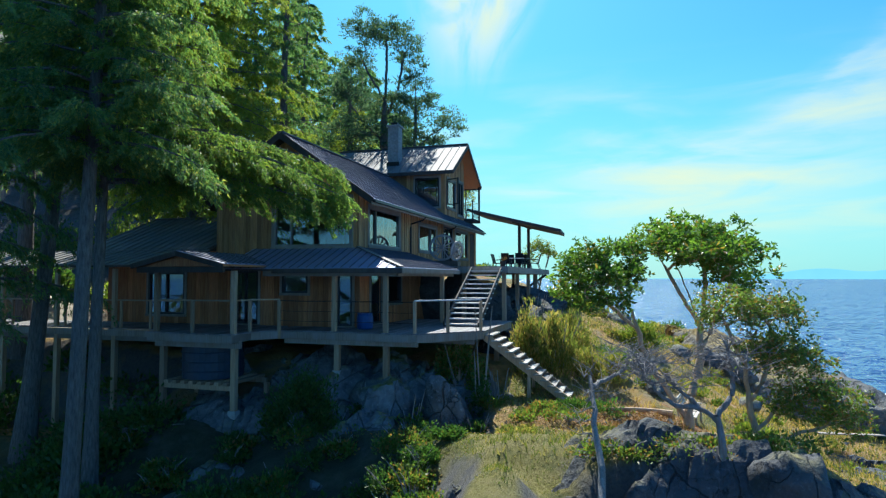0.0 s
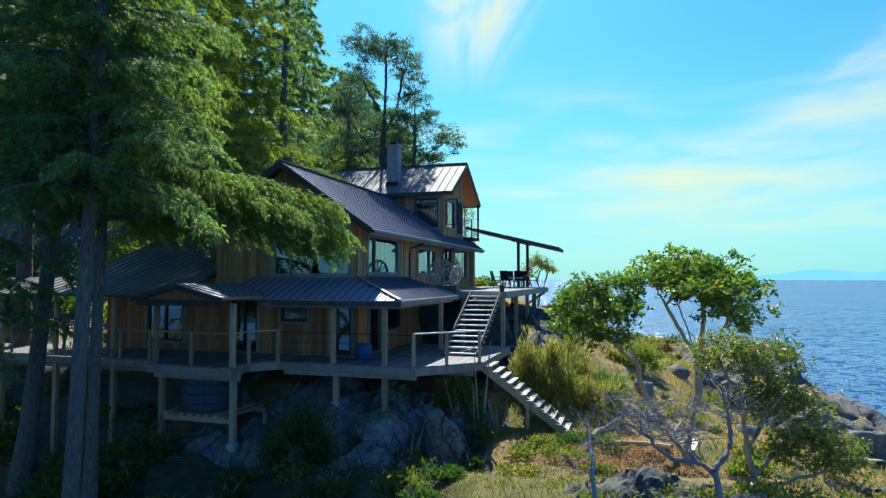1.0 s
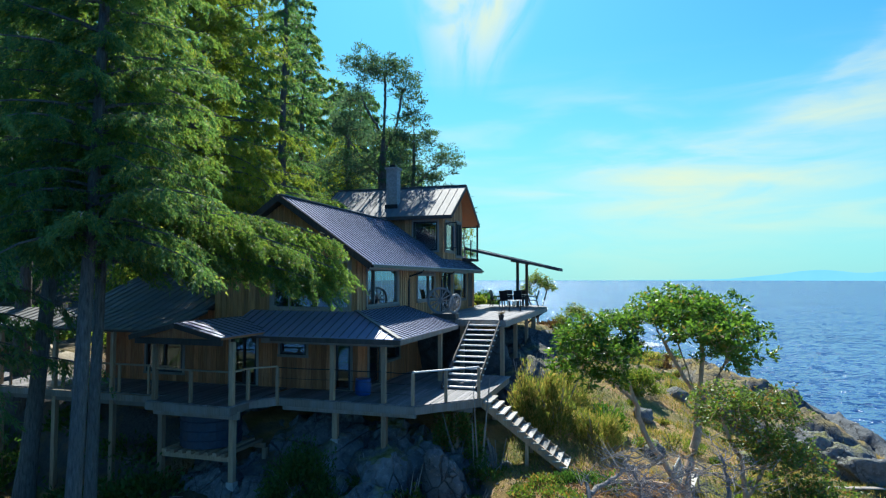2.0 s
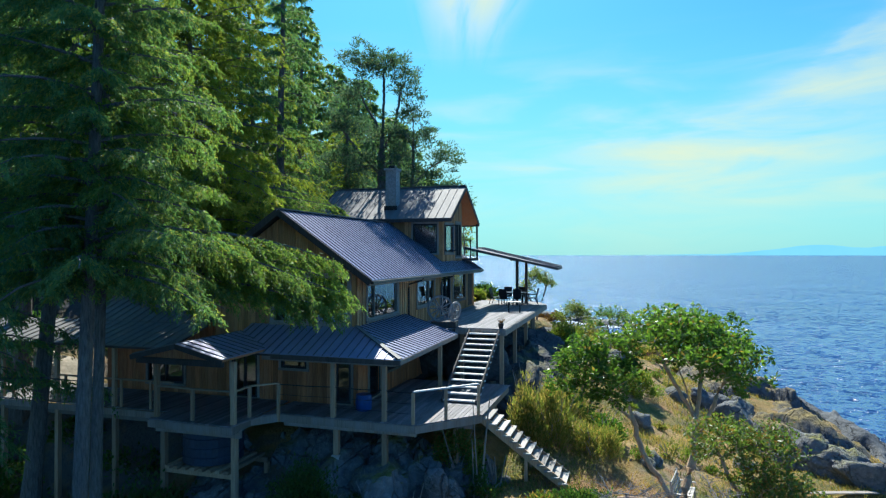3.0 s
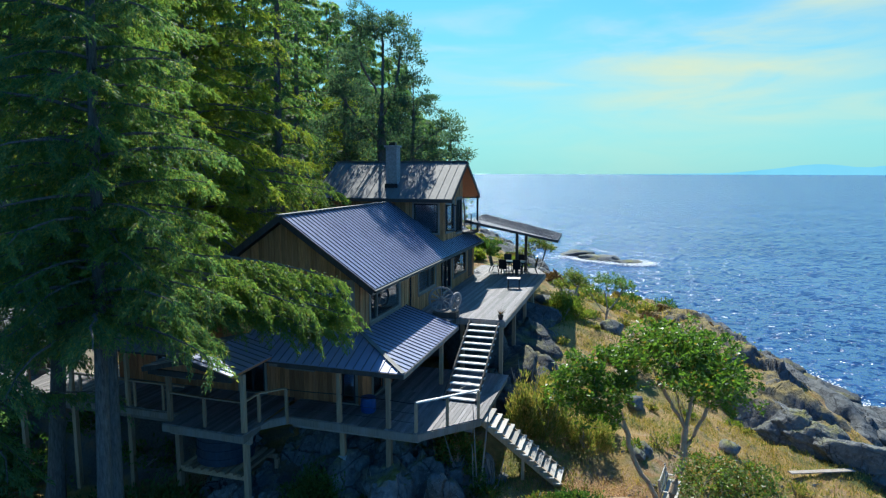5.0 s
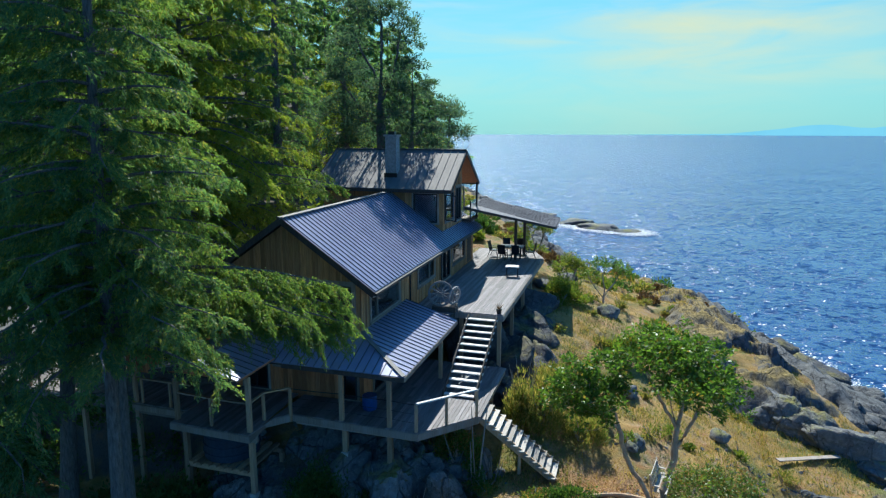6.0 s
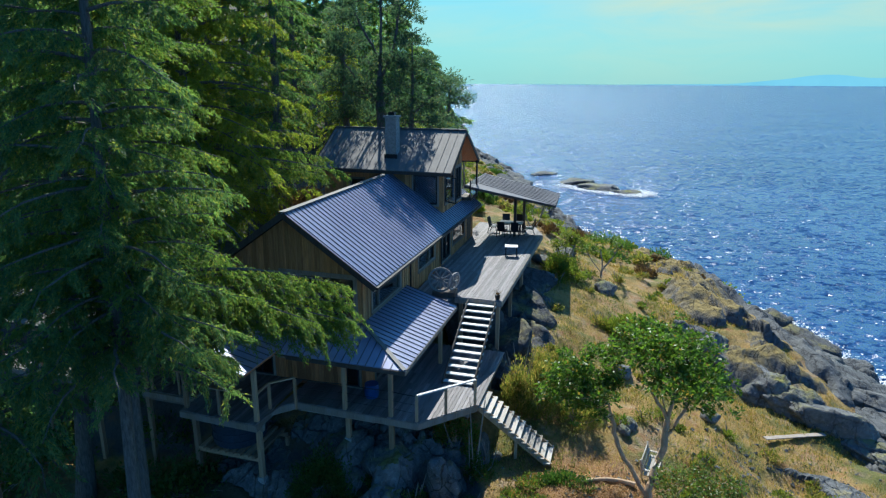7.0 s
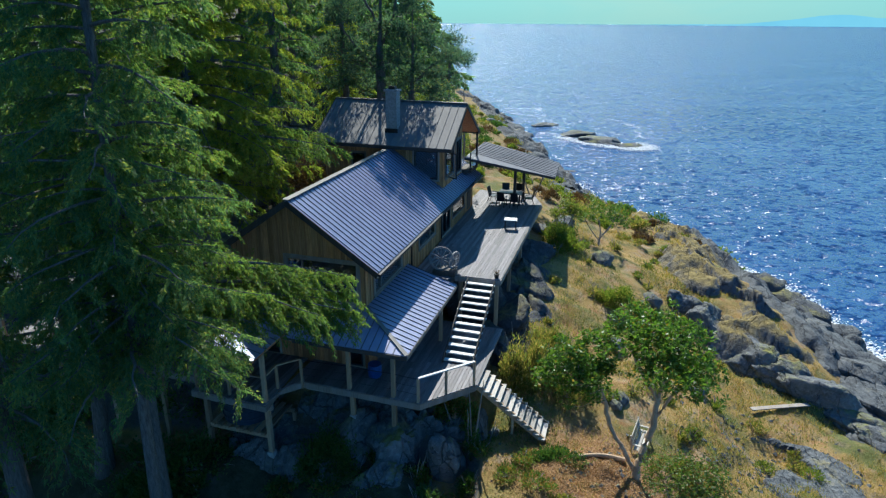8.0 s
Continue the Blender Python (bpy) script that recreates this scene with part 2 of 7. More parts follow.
wheel_wood = wood("old_wheel_wood", (0.15, 0.135, 0.125), (0.32, 0.295, 0.27), (0.30, 0.285, 0.275), 0.5)
pale_wood = wood("silver_driftwood", (0.30, 0.26, 0.21), (0.52, 0.48, 0.42), (0.5, 0.48, 0.45), 0.5)


def metal_sheet(name, low, high, rough, stain, gleam=0.25):
    m, n, l, p = nodes_of(name)
    tc = n.new("ShaderNodeTexCoord")
    big = noise_of(n, l, tc.outputs["Object"], 0.9, 6, 0.65)
    fine = noise_of(n, l, tc.outputs["Object"], 14, 5, 0.7)
    c = mixed(n, l, scaled(n, l, big, 0.3, 0.7), low, high)
    c = mixed(n, l, scaled(n, l, fine, 0.55, 0.8, 0, 0.45), c, stain)
    l.new(c, p.inputs["Base Color"])
    l.new(scaled(n, l, fine, 0.3, 0.7, rough - 0.07, rough + 0.1), p.inputs["Roughness"])
    p.inputs["Specular IOR Level"].default_value = 0.5
    p.inputs["Metallic"].default_value = gleam
    bumped(n, l, p, big, 0.15, 0.03)
    return m


roof_blue = metal_sheet("blue_grey_roof_metal", (0.22, 0.235, 0.345), (0.29, 0.305, 0.425), 0.36, (0.31, 0.32, 0.37), 0.3)
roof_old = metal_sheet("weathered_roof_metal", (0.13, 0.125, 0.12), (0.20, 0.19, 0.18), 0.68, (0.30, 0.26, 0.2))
canopy_felt = metal_sheet("grey_roofing_sheet", (0.10, 0.102, 0.115), (0.155, 0.155, 0.17), 0.7, (0.2, 0.19, 0.18), 0.1)
# seams darker than the sheets: the shadow line beside each put into the colour
rib_shade_metal = metal_sheet("roof_rib_shade_metal", (0.09, 0.095, 0.12), (0.14, 0.145, 0.17), 0.4, (0.17, 0.165, 0.17))
dark_metal = metal_sheet("dark_painted_metal", (0.012, 0.013, 0.016), (0.03, 0.03, 0.034), 0.4, (0.05, 0.045, 0.04))


def plain(name, c, rough=0.6, metal=0.0, vary=0.25, scale=6.0):
    m, n, l, p = nodes_of(name)
    tc = n.new("ShaderNodeTexCoord")
    t = noise_of(n, l, tc.outputs["Object"], scale, 6, 0.65)
    l.new(mixed(n, l, scaled(n, l, t, 0.3, 0.7), tuple(x * (1 - vary) for x in c), tuple(min(1, x * (1 + vary)) for x in c)), p.inputs["Base Color"])
    p.inputs["Roughness"].default_value, p.inputs["Metallic"].default_value = rough, metal
    bumped(n, l, p, t, 0.2, 0.01)
    return m


plaster = plain("chimney_render", (0.30, 0.29, 0.28), 0.9, 0, 0.3, 9)
blue_plastic = plain("blue_plastic", (0.01, 0.06, 0.22), 0.4, 0, 0.2)
tank_green = plain("dark_tank_plastic", (0.02, 0.04, 0.07), 0.5, 0, 0.3)
inner = plain("dim_room_wall", (0.12, 0.10, 0.085), 0.9)
concrete = plain("concrete_footing", (0.4, 0.4, 0.38), 0.9)
path_gravel = plain("path_gravel", (0.42, 0.36, 0.27), 0.95, 0, 0.35, 5)
white_paint = plain("pale_painted_wood", (0.62, 0.61, 0.58), 0.7, 0, 0.15)
foam_white = plain("sea_foam", (0.8, 0.82, 0.82), 0.9, 0, 0.1)

glass, _, _, gp = nodes_of("window_glass")
gp.inputs["Base Color"].default_value = (0.9, 0.95, 0.95, 1)
gp.inputs["Transmission Weight"].default_value = 1.0
gp.inputs["Roughness"].default_value = 0.01
gp.inputs["IOR"].default_value = 1.8


def leaf(name, dark, light, dry, dry_share=0.12, glow=0.35, rough=0.55):
    m, n, l, p = nodes_of(name)
    geo = n.new("ShaderNodeNewGeometry")
    tc = n.new("ShaderNodeTexCoord")
    big = noise_of(n, l, tc.outputs["Object"], 0.55, 3, 0.6)
    c = mixed(n, l, scaled(n, l, geo.outputs["Random Per Island"], 0, 1), dark, light)
    c = mixed(n, l, scaled(n, l, big, 0.45, 0.7, 0, 0.6), c, light)
    c = mixed(n, l, scaled(n, l, geo.outputs["Random Per Island"], 1 - dry_share, 1 - dry_share + 0.01, 0, 0.8), c, dry)
    l.new(c, p.inputs["Base Color"])
    p.inputs["Roughness"].default_value = rough
    tr = n.new("ShaderNodeBsdfTranslucent")
    l.new(mixed(n, l, 1.0, c, (1.45, 1.6, 0.8), "MULTIPLY"), tr.inputs[0])
    mx = n.new("ShaderNodeMixShader"); mx.inputs[0].default_value = glow
    l.new(p.outputs[0], mx.inputs[1]); l.new(tr.outputs[0], mx.inputs[2])
    l.new(mx.outputs[0], n["Material Output"].inputs[0])
    return m


fir_leaf = leaf("fir_needles", (0.068, 0.138, 0.076), (0.175, 0.265, 0.112), (0.22, 0.19, 0.05), 0.1, 0.64)
# lighter leaf for trees in the sun, the sunlight put into its yellow-green
sunny_leaf = leaf("sunlit_sprays", (0.12, 0.17, 0.03), (0.28, 0.31, 0.05), (0.30, 0.24, 0.05), 0.12, 0.66)
cedar_leaf = leaf("cedar_sprays", (0.062, 0.128, 0.066), (0.18, 0.262, 0.098), (0.30, 0.28, 0.07), 0.16, 0.64)
# yellower copy of the cedar leaf, sun on the right-hand boughs painted in
bough_leaf = leaf("sunlit_bough_sprays", (0.08, 0.145, 0.05), (0.205, 0.275, 0.07), (0.28, 0.24, 0.06), 0.12, 0.64)
olive_leaf = leaf("olive_leaves", (0.062, 0.105, 0.024), (0.185, 0.24, 0.05), (0.29, 0.13, 0.05), 0.2, 0.5, 0.45)
broom_leaf = leaf("broom_leaves", (0.105, 0.125, 0.03), (0.27, 0.27, 0.07), (0.40, 0.27, 0.11), 0.32, 0.5)
pine_leaf = leaf("pine_needles", (0.038, 0.08, 0.066), (0.10, 0.155, 0.115), (0.16, 0.15, 0.08), 0.08, 0.55, 0.8)
arbutus_leaf = leaf("arbutus_leaves", (0.042, 0.085, 0.018), (0.155, 0.25, 0.038), (0.29, 0.16, 0.04), 0.07, 0.54, 0.38)
bush_leaf = leaf("bush_leaves", (0.085, 0.125, 0.02), (0.22, 0.26, 0.045), (0.32, 0.24, 0.06), 0.13, 0.5)
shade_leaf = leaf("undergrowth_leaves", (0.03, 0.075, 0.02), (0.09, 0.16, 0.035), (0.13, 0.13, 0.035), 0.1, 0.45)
grass_dry = leaf("dry_grass", (0.36, 0.22, 0.06), (0.60, 0.43, 0.14), (0.17, 0.19, 0.04), 0.22, 0.3, 0.8)
grass_green = leaf("green_grass", (0.09, 0.12, 0.025), (0.24, 0.26, 0.06), (0.42, 0.32, 0.11), 0.3, 0.3, 0.8)
litter_leaf = leaf("fallen_leaves", (0.28, 0.13, 0.045), (0.55, 0.33, 0.13), (0.15, 0.09, 0.05), 0.2, 0.15, 0.7)
dead_leaf = leaf("brown_dead_needles", (0.09, 0.05, 0.03), (0.2, 0.11, 0.05), (0.25, 0.15, 0.05), 0.2, 0.2)


def bark(name, low, high, scale=5.0, stretch=(4, 4, 0.7)):
    m, n, l, p = nodes_of(name)
    tc = n.new("ShaderNodeTexCoord")
    t = noise_of(n, l, tc.outputs["Object"], scale, 8, 0.7, stretch)
    u = noise_of(n, l, tc.outputs["Object"], 0.8, 3, 0.6)
    c = mixed(n, l, scaled(n, l, t, 0.32, 0.68), low, high)
    c = mixed(n, l, scaled(n, l, u, 0.4, 0.7, 0, 0.5), c, tuple(x * 0.6 for x in high))
    l.new(c, p.inputs["Base Color"])
    p.inputs["Roughness"].default_value = 0.9
    bumped(n, l, p, t, 0.8, 0.05)
    return m


bark_fir = bark("fir_bark", (0.05, 0.044, 0.04), (0.21, 0.19, 0.17))
bark_red = bark("arbutus_bark", (0.36, 0.22, 0.13), (0.64, 0.48, 0.32), 3.0, (2, 2, 1))
bark_grey = bark("dead_wood", (0.16, 0.145, 0.13), (0.38, 0.35, 0.32), 4.0)
twig_grey = bark("dead_twigs", (0.15, 0.13, 0.125), (0.32, 0.285, 0.27), 4.0)


def stone(name, low, high, moss, moss_share=0.35):
    m, n, l, p = nodes_of(name)
    geo = n.new("ShaderNodeNewGeometry")
    sep = n.new("ShaderNodeSeparateXYZ")
    l.new(geo.outputs["Normal"], sep.inputs[0])
    big = noise_of(n, l, geo.outputs["Position"], 0.5, 8, 0.68)
    fine = noise_of(n, l, geo.outputs["Position"], 4.0, 6, 0.62)
    vor = n.new("ShaderNodeTexVoronoi"); vor.feature = "DISTANCE_TO_EDGE"; vor.inputs["Scale"].default_value = 1.3
    mp = n.new("ShaderNodeMapping"); mp.inputs["Scale"].default_value = (1.0, 0.55, 1.5); mp.inputs["Rotation"].default_value = (0.4, 0.5, 0.7)
    warp = mixed(n, l, 0.9, geo.outputs["Position"], fine, "ADD")
    l.new(warp, mp.inputs[0]); l.new(mp.outputs[0], vor.inputs["Vector"])
    crack0 = scaled(n, l, vor.outputs["Distance"], 0.0, 0.014)
    gap = scaled(n, l, big, 0.42, 0.58)
    keep = n.new("ShaderNodeMath"); keep.operation = "MAXIMUM"
    l.new(crack0, keep.inputs[0]); l.new(gap, keep.inputs[1])
    # long joints running down the slabs
    joint = n.new("ShaderNodeTexVoronoi"); joint.feature = "DISTANCE_TO_EDGE"; joint.inputs["Scale"].default_value = 0.9
    jm = n.new("ShaderNodeMapping"); jm.inputs["Scale"].default_value = (1.5, 0.28, 0.8); jm.inputs["Rotation"].default_value = (0.0, 0.2, -0.55)
    l.new(mixed(n, l, 0.5, geo.outputs["Position"], big, "ADD"), jm.inputs[0]); l.new(jm.outputs[0], joint.inputs["Vector"])
    both = n.new("ShaderNodeMath"); both.operation = "MULTIPLY"
    l.new(keep.outputs[0], both.inputs[0]); l.new(scaled(n, l, joint.outputs["Distance"], 0.0, 0.014, 0.4, 1.0), both.inputs[1])
    crack = both.outputs[0]
    speck = noise_of(n, l, geo.outputs["Position"], 11.0, 4, 0.7)
    c = mixed(n, l, scaled(n, l, big, 0.3, 0.7), low, high)
    c = mixed(n, l, scaled(n, l, speck, 0.56, 0.68, 0, 0.55), c, tuple(x * 1.45 for x in high))
    c = mixed(n, l, scaled(n, l, fine, 0.3, 0.72, 0.5, 0.0), c, tuple(x * 0.55 for x in low))
    c = mixed(n, l, crack, tuple(x * 0.55 for x in low), c)
    up = n.new("ShaderNodeMath"); up.operation = "MULTIPLY"
    l.new(scaled(n, l, sep.outputs[2], 0.55, 0.95), up.inputs[0])
    l.new(scaled(n, l, big, 0.62 - moss_share * 0.5, 0.75 - moss_share * 0.5), up.inputs[1])
    c = mixed(n, l, up.outputs[0], c, mixed(n, l, scaled(n, l, fine, 0.35, 0.65), moss, tuple(min(1, x * 2.0) for x in moss)))
    l.new(c, p.inputs["Base Color"])
    p.inputs["Roughness"].default_value = 0.88
    h = n.new("ShaderNodeMath"); h.operation = "MULTIPLY_ADD"; h.inputs[1].default_value = 0.5
    l.new(fine, h.inputs[0]); l.new(crack, h.inputs[2])
    bumped(n, l, p, h.outputs[0], 0.95, 0.26)
    return m


rock_mat = stone("grey_granite", (0.10, 0.105, 0.11), (0.275, 0.278, 0.272), (0.12, 0.115, 0.03), 0.32)
# darker granite; on rocks by the upper deck it holds the deck's shade
rock_dark = stone("dark_and_shaded_granite", (0.05, 0.053, 0.06), (0.14, 0.142, 0.145), (0.10, 0.09, 0.03), 0.3)
rock_bare = stone("shore_granite", (0.068, 0.074, 0.08), (0.185, 0.19, 0.186), (0.15, 0.125, 0.04), 0.05)
rock_moss = stone("mossy_granite", (0.075, 0.082, 0.096), (0.19, 0.192, 0.203), (0.135, 0.10, 0.03), 0.58)

# ---- sea, land and far hills ----
def smooth(a, b, x):
    t = np.clip((x - a) / (b - a), 0, 1)
    return t * t * (3 - 2 * t)


def shore_x(y):
    return np.interp(y, [-80, 0, 34, 48, 54, 62, 72, 100, 135, 158, 175, 205, 400], [16, 25, 28.5, 28, 24.5, 22.4, 18.4, 16.6, 15.2, 13, 11.5, 9, -80])


def local(x, y):
    a = radians(17)
    dx, dy = x + 2.98, y - 21.68
    return dx * math.cos(a) - dy * math.sin(a), dx * math.sin(a) + dy * math.cos(a)


def land(x, y, rough=True):
    """Height of the ground over the sea."""
    x, y = np.asarray(x, float), np.asarray(y, float)
    d = shore_x(y) - x
    v, u = local(x, y)
    slope = np.interp(y, [5, 20, 28, 37, 60, 120], [0.235, 0.235, 0.29, 0.37, 0.42, 0.40])
    h = np.where(d < 23, slope * d, slope * 23 + np.interp(y, [20, 40, 80], [0.05, 0.10, 0.28]) * (d - 23))
    h = np.where(d < 0, d * 0.35, h)
    # bank of rock between the meadow and the sea
    h = h + 1.5 * np.exp(-((d - 8.5) / 3.2) ** 2) * smooth(26, 33, y) * smooth(62, 50, y)
    h = h - 0.7 * np.exp(-((d - 12.5) / 3.0) ** 2) * smooth(18, 24, y) * smooth(36, 30, y)
    # wooded slope inland
    h = h + 0.22 * np.maximum(0, -14 - x) * smooth(24, 40, y) + 0.10 * np.maximum(0, y - 42) * smooth(4, -8, x)
    # level ground beside the house
    h = h + (7.9 - h) * smooth(-12.5, -15.5, v) * smooth(1.5, 4.5, u) * smooth(16, 9, u)
    # hollow below the front of the house
    o = 1.0 * smooth(-4.0, -8.0, u)
    g = smooth(0.5, -3.0, u) * smooth(5.6 + o, 3.0 + 1.3 * o, v) * smooth(-4.0, 5.0, y)
    hollow = 5.0 + 0.09 * np.clip(v, -12, 4) - 0.5 * np.clip(-u - 3.6, 0, 8)
    h = h + (hollow - h) * g
    # under the house
    inside = smooth(6.2, 4.6, v) * smooth(-16, -14, v) * smooth(-0.5, 0.5, u)
    h = np.where(inside > 0, h + (np.minimum(h, np.interp(u, [0, 4.5, 7, 12, 16, 20], [6.6, 7.0, 7.6, 8.6, 9.2, 9.6])) - h) * inside, h)
    # knoll of rock in front
    h = h + 0.8 * np.exp(-(((x - 6.6) / 3.6) ** 2 + ((y - 13.2) / 2.2) ** 2)) + 0.45 * np.exp(-(((x - 7.2) / 1.8) ** 2 + ((y - 18.4) / 1.6) ** 2))
    h = h - 1.9 * smooth(-0.4, -2.6, y - 12.9 + 0.38 * (x - 5.6)) * smooth(1.0, 2.8, x) * smooth(2.0, 8.0, y)
    h = h - 0.5 * np.exp(-(((x - 0.5) / 1.6) ** 2 + ((y - 15.4) / 2.4) ** 2))
    # dip round the tall boulder
    h = h - 1.05 * np.exp(-(((x - 0.1) / 1.15) ** 4 + ((y - 18.4) / 1.5) ** 4))
    h = h - 0.28 * np.maximum(0, 9 - y)
    top = np.exp(-(((x - 4.9) / 2.8) ** 4 + ((y - 13.1) / 1.8) ** 4))
    h = h + np.maximum(0, 5.85 - h) * top
    h = np.where((y < -8) | (h < -4), np.maximum(h - 0.25 * np.maximum(0, -8 - y), -4), h)
    if rough:
        p = np.stack([x * 0.35, y * 0.35, np.zeros_like(x)], -1)
        q = np.stack([x * 1.6, y * 1.6, np.zeros_like(x)], -1)
        h = h + (fbm(p, 3, 3) - 0.5) * 1.1 * smooth(-1, 4, d) + (fbm(q, 3, 9) - 0.5) * 0.28
    return h


def axis(lo, a, b, hi, fine, coarse):
    return np.concatenate([np.linspace(lo, a, coarse, endpoint=False), np.linspace(a, b, fine), np.linspace(b, hi, coarse + 1)[1:]])


ground_mat, n, l, p = nodes_of("meadow_ground")
geo = n.new("ShaderNodeNewGeometry")
sep = n.new("ShaderNodeSeparateXYZ"); l.new(geo.outputs["Normal"], sep.inputs[0])
big = noise_of(n, l, geo.outputs["Position"], 0.28, 6, 0.65)
mid = noise_of(n, l, geo.outputs["Position"], 1.4, 6, 0.7)
fine = noise_of(n, l, geo.outputs["Position"], 9.0, 8, 0.75)
straw = mixed(n, l, scaled(n, l, mid, 0.3, 0.7), (0.30, 0.175, 0.05), (0.50, 0.345, 0.11))
green = mixed(n, l, scaled(n, l, fine, 0.3, 0.7), (0.085, 0.10, 0.018), (0.21, 0.215, 0.05))
c = mixed(n, l, scaled(n, l, big, 0.48, 0.60), straw, green)
patch = noise_of(n, l, geo.outputs["Position"], 0.6, 5, 0.65)
c = mixed(n, l, scaled(n, l, patch, 0.52, 0.60, 0, 0.9), c, mixed(n, l, scaled(n, l, mid, 0.4, 0.6), (0.36, 0.18, 0.07), (0.46, 0.34, 0.19)))
c = mixed(n, l, scaled(n, l, patch, 0.45, 0.36, 0, 0.75), c, (0.12, 0.13, 0.03))
c = mixed(n, l, scaled(n, l, mid, 0.60, 0.72, 0, 0.7), c, (0.17, 0.10, 0.055))
where = n.new("ShaderNodeSeparateXYZ"); l.new(geo.outputs["Position"], where.inputs[0])
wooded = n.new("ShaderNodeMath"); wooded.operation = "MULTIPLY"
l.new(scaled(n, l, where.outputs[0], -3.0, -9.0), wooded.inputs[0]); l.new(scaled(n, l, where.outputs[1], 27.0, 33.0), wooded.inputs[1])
# bare reddish soil and leaf litter round the arbutus
off = n.new("ShaderNodeVectorMath"); off.operation = "DISTANCE"; off.inputs[1].default_value = (6.2, 18.2, 5.0)
l.new(geo.outputs["Position"], off.inputs[0])
soil = n.new("ShaderNodeMath"); soil.operation = "MULTIPLY"
l.new(scaled(n, l, off.outputs["Value"], 4.2, 2.2), soil.inputs[0]); l.new(scaled(n, l, mid, 0.36, 0.52), soil.inputs[1])
c = mixed(n, l, soil.outputs[0], c, mixed(n, l, scaled(n, l, fine, 0.4, 0.62), (0.26, 0.13, 0.055), (0.50, 0.30, 0.14)))
# yellow moss on the ledge above the hollow
mossy = n.new("ShaderNodeMath"); mossy.operation = "MULTIPLY"
l.new(scaled(n, l, where.outputs[0], 4.0, 2.4), mossy.inputs[0]); l.new(scaled(n, l, where.outputs[1], 18.6, 16.6), mossy.inputs[1])
c = mixed(n, l, mossy.outputs[0], c, mixed(n, l, scaled(n, l, mid, 0.36, 0.62), (0.085, 0.095, 0.02), (0.30, 0.25, 0.055)))
# darker scrubby ground on the headland
rough_land = n.new("ShaderNodeMath"); rough_land.operation = "MULTIPLY"
l.new(scaled(n, l, where.outputs[1], 44.0, 56.0), rough_land.inputs[0]); l.new(scaled(n, l, patch, 0.40, 0.58, 0.35, 0.95), rough_land.inputs[1])
c = mixed(n, l, rough_land.outputs[0], c, mixed(n, l, scaled(n, l, fine, 0.35, 0.65), (0.12, 0.085, 0.028), (0.30, 0.19, 0.06)))
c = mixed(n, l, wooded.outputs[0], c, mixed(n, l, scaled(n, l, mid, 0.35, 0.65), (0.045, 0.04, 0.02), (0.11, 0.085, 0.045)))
# mossy soil of the hollow, with the shade of house and trees painted in
hollow_shade = n.new("ShaderNodeMath"); hollow_shade.operation = "MULTIPLY"
l.new(scaled(n, l, where.outputs[0], 0.4, -1.2), hollow_shade.inputs[0]); l.new(scaled(n, l, where.outputs[1], 22.5, 20.0), hollow_shade.inputs[1])
c = mixed(n, l, hollow_shade.outputs[0], c, mixed(n, l, scaled(n, l, mid, 0.35, 0.65), (0.03, 0.038, 0.018), (0.085, 0.09, 0.04)))
stone_c = mixed(n, l, scaled(n, l, fine, 0.3, 0.7), (0.06, 0.06, 0.062), (0.17, 0.165, 0.155))
steep = n.new("ShaderNodeMath"); steep.operation = "ADD"
l.new(scaled(n, l, sep.outputs[2], 0.85, 0.70), steep.inputs[0]); l.new(scaled(n, l, mid, 0.35, 0.65, -0.35, 0.35), steep.inputs[1])
steep.use_clamp = True
c = mixed(n, l, steep.outputs[0], c, stone_c)
c = mixed(n, l, scaled(n, l, fine, 0.4, 0.75, 0.0, 0.35), c, (0.08, 0.055, 0.03))
l.new(c, p.inputs["Base Color"])
p.inputs["Roughness"].default_value = 0.95
bumped(n, l, p, fine, 0.9, 0.15)

gx, gy = np.meshgrid(axis(-420, -24, 31, 60, 230, 24), axis(-45, 6, 66, 420, 250, 34))
gp3 = np.stack([gx, gy, land(gx, gy)], -1)
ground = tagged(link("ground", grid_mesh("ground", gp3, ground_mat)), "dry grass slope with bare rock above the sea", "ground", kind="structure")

water, n, l, p = nodes_of("sea_water")
geo = n.new("ShaderNodeNewGeometry")
p.inputs["Roughness"].default_value = 0.22
p.inputs["Specular IOR Level"].default_value = 0.4
p.inputs["IOR"].default_value = 1.33
p.inputs["Specular Tint"].default_value = (1.0, 0.95, 1.0, 1)
def ripple(scale, amount, stretch):
    mp = n.new("ShaderNodeMapping"); mp.inputs["Scale"].default_value = stretch; mp.inputs["Rotation"].default_value = (0, 0, 0.35)
    l.new(geo.outputs["Position"], mp.inputs[0])
    t = n.new("ShaderNodeTexNoise")
    t.inputs["Scale"].default_value, t.inputs["Detail"].default_value, t.inputs["Roughness"].default_value = scale, 1.0, 0.5
    l.new(mp.outputs[0], t.inputs["Vector"])
    c = n.new("ShaderNodeVectorMath"); c.operation = "SUBTRACT"; c.inputs[1].default_value = (0.5, 0.5, 0.5)
    l.new(t.outputs["Color"], c.inputs[0])
    k = n.new("ShaderNodeVectorMath"); k.operation = "MULTIPLY"; k.inputs[1].default_value = (amount * 2.1, amount * 2.3, 0)
    l.new(c.outputs[0], k.inputs[0])
    return k.outputs[0]


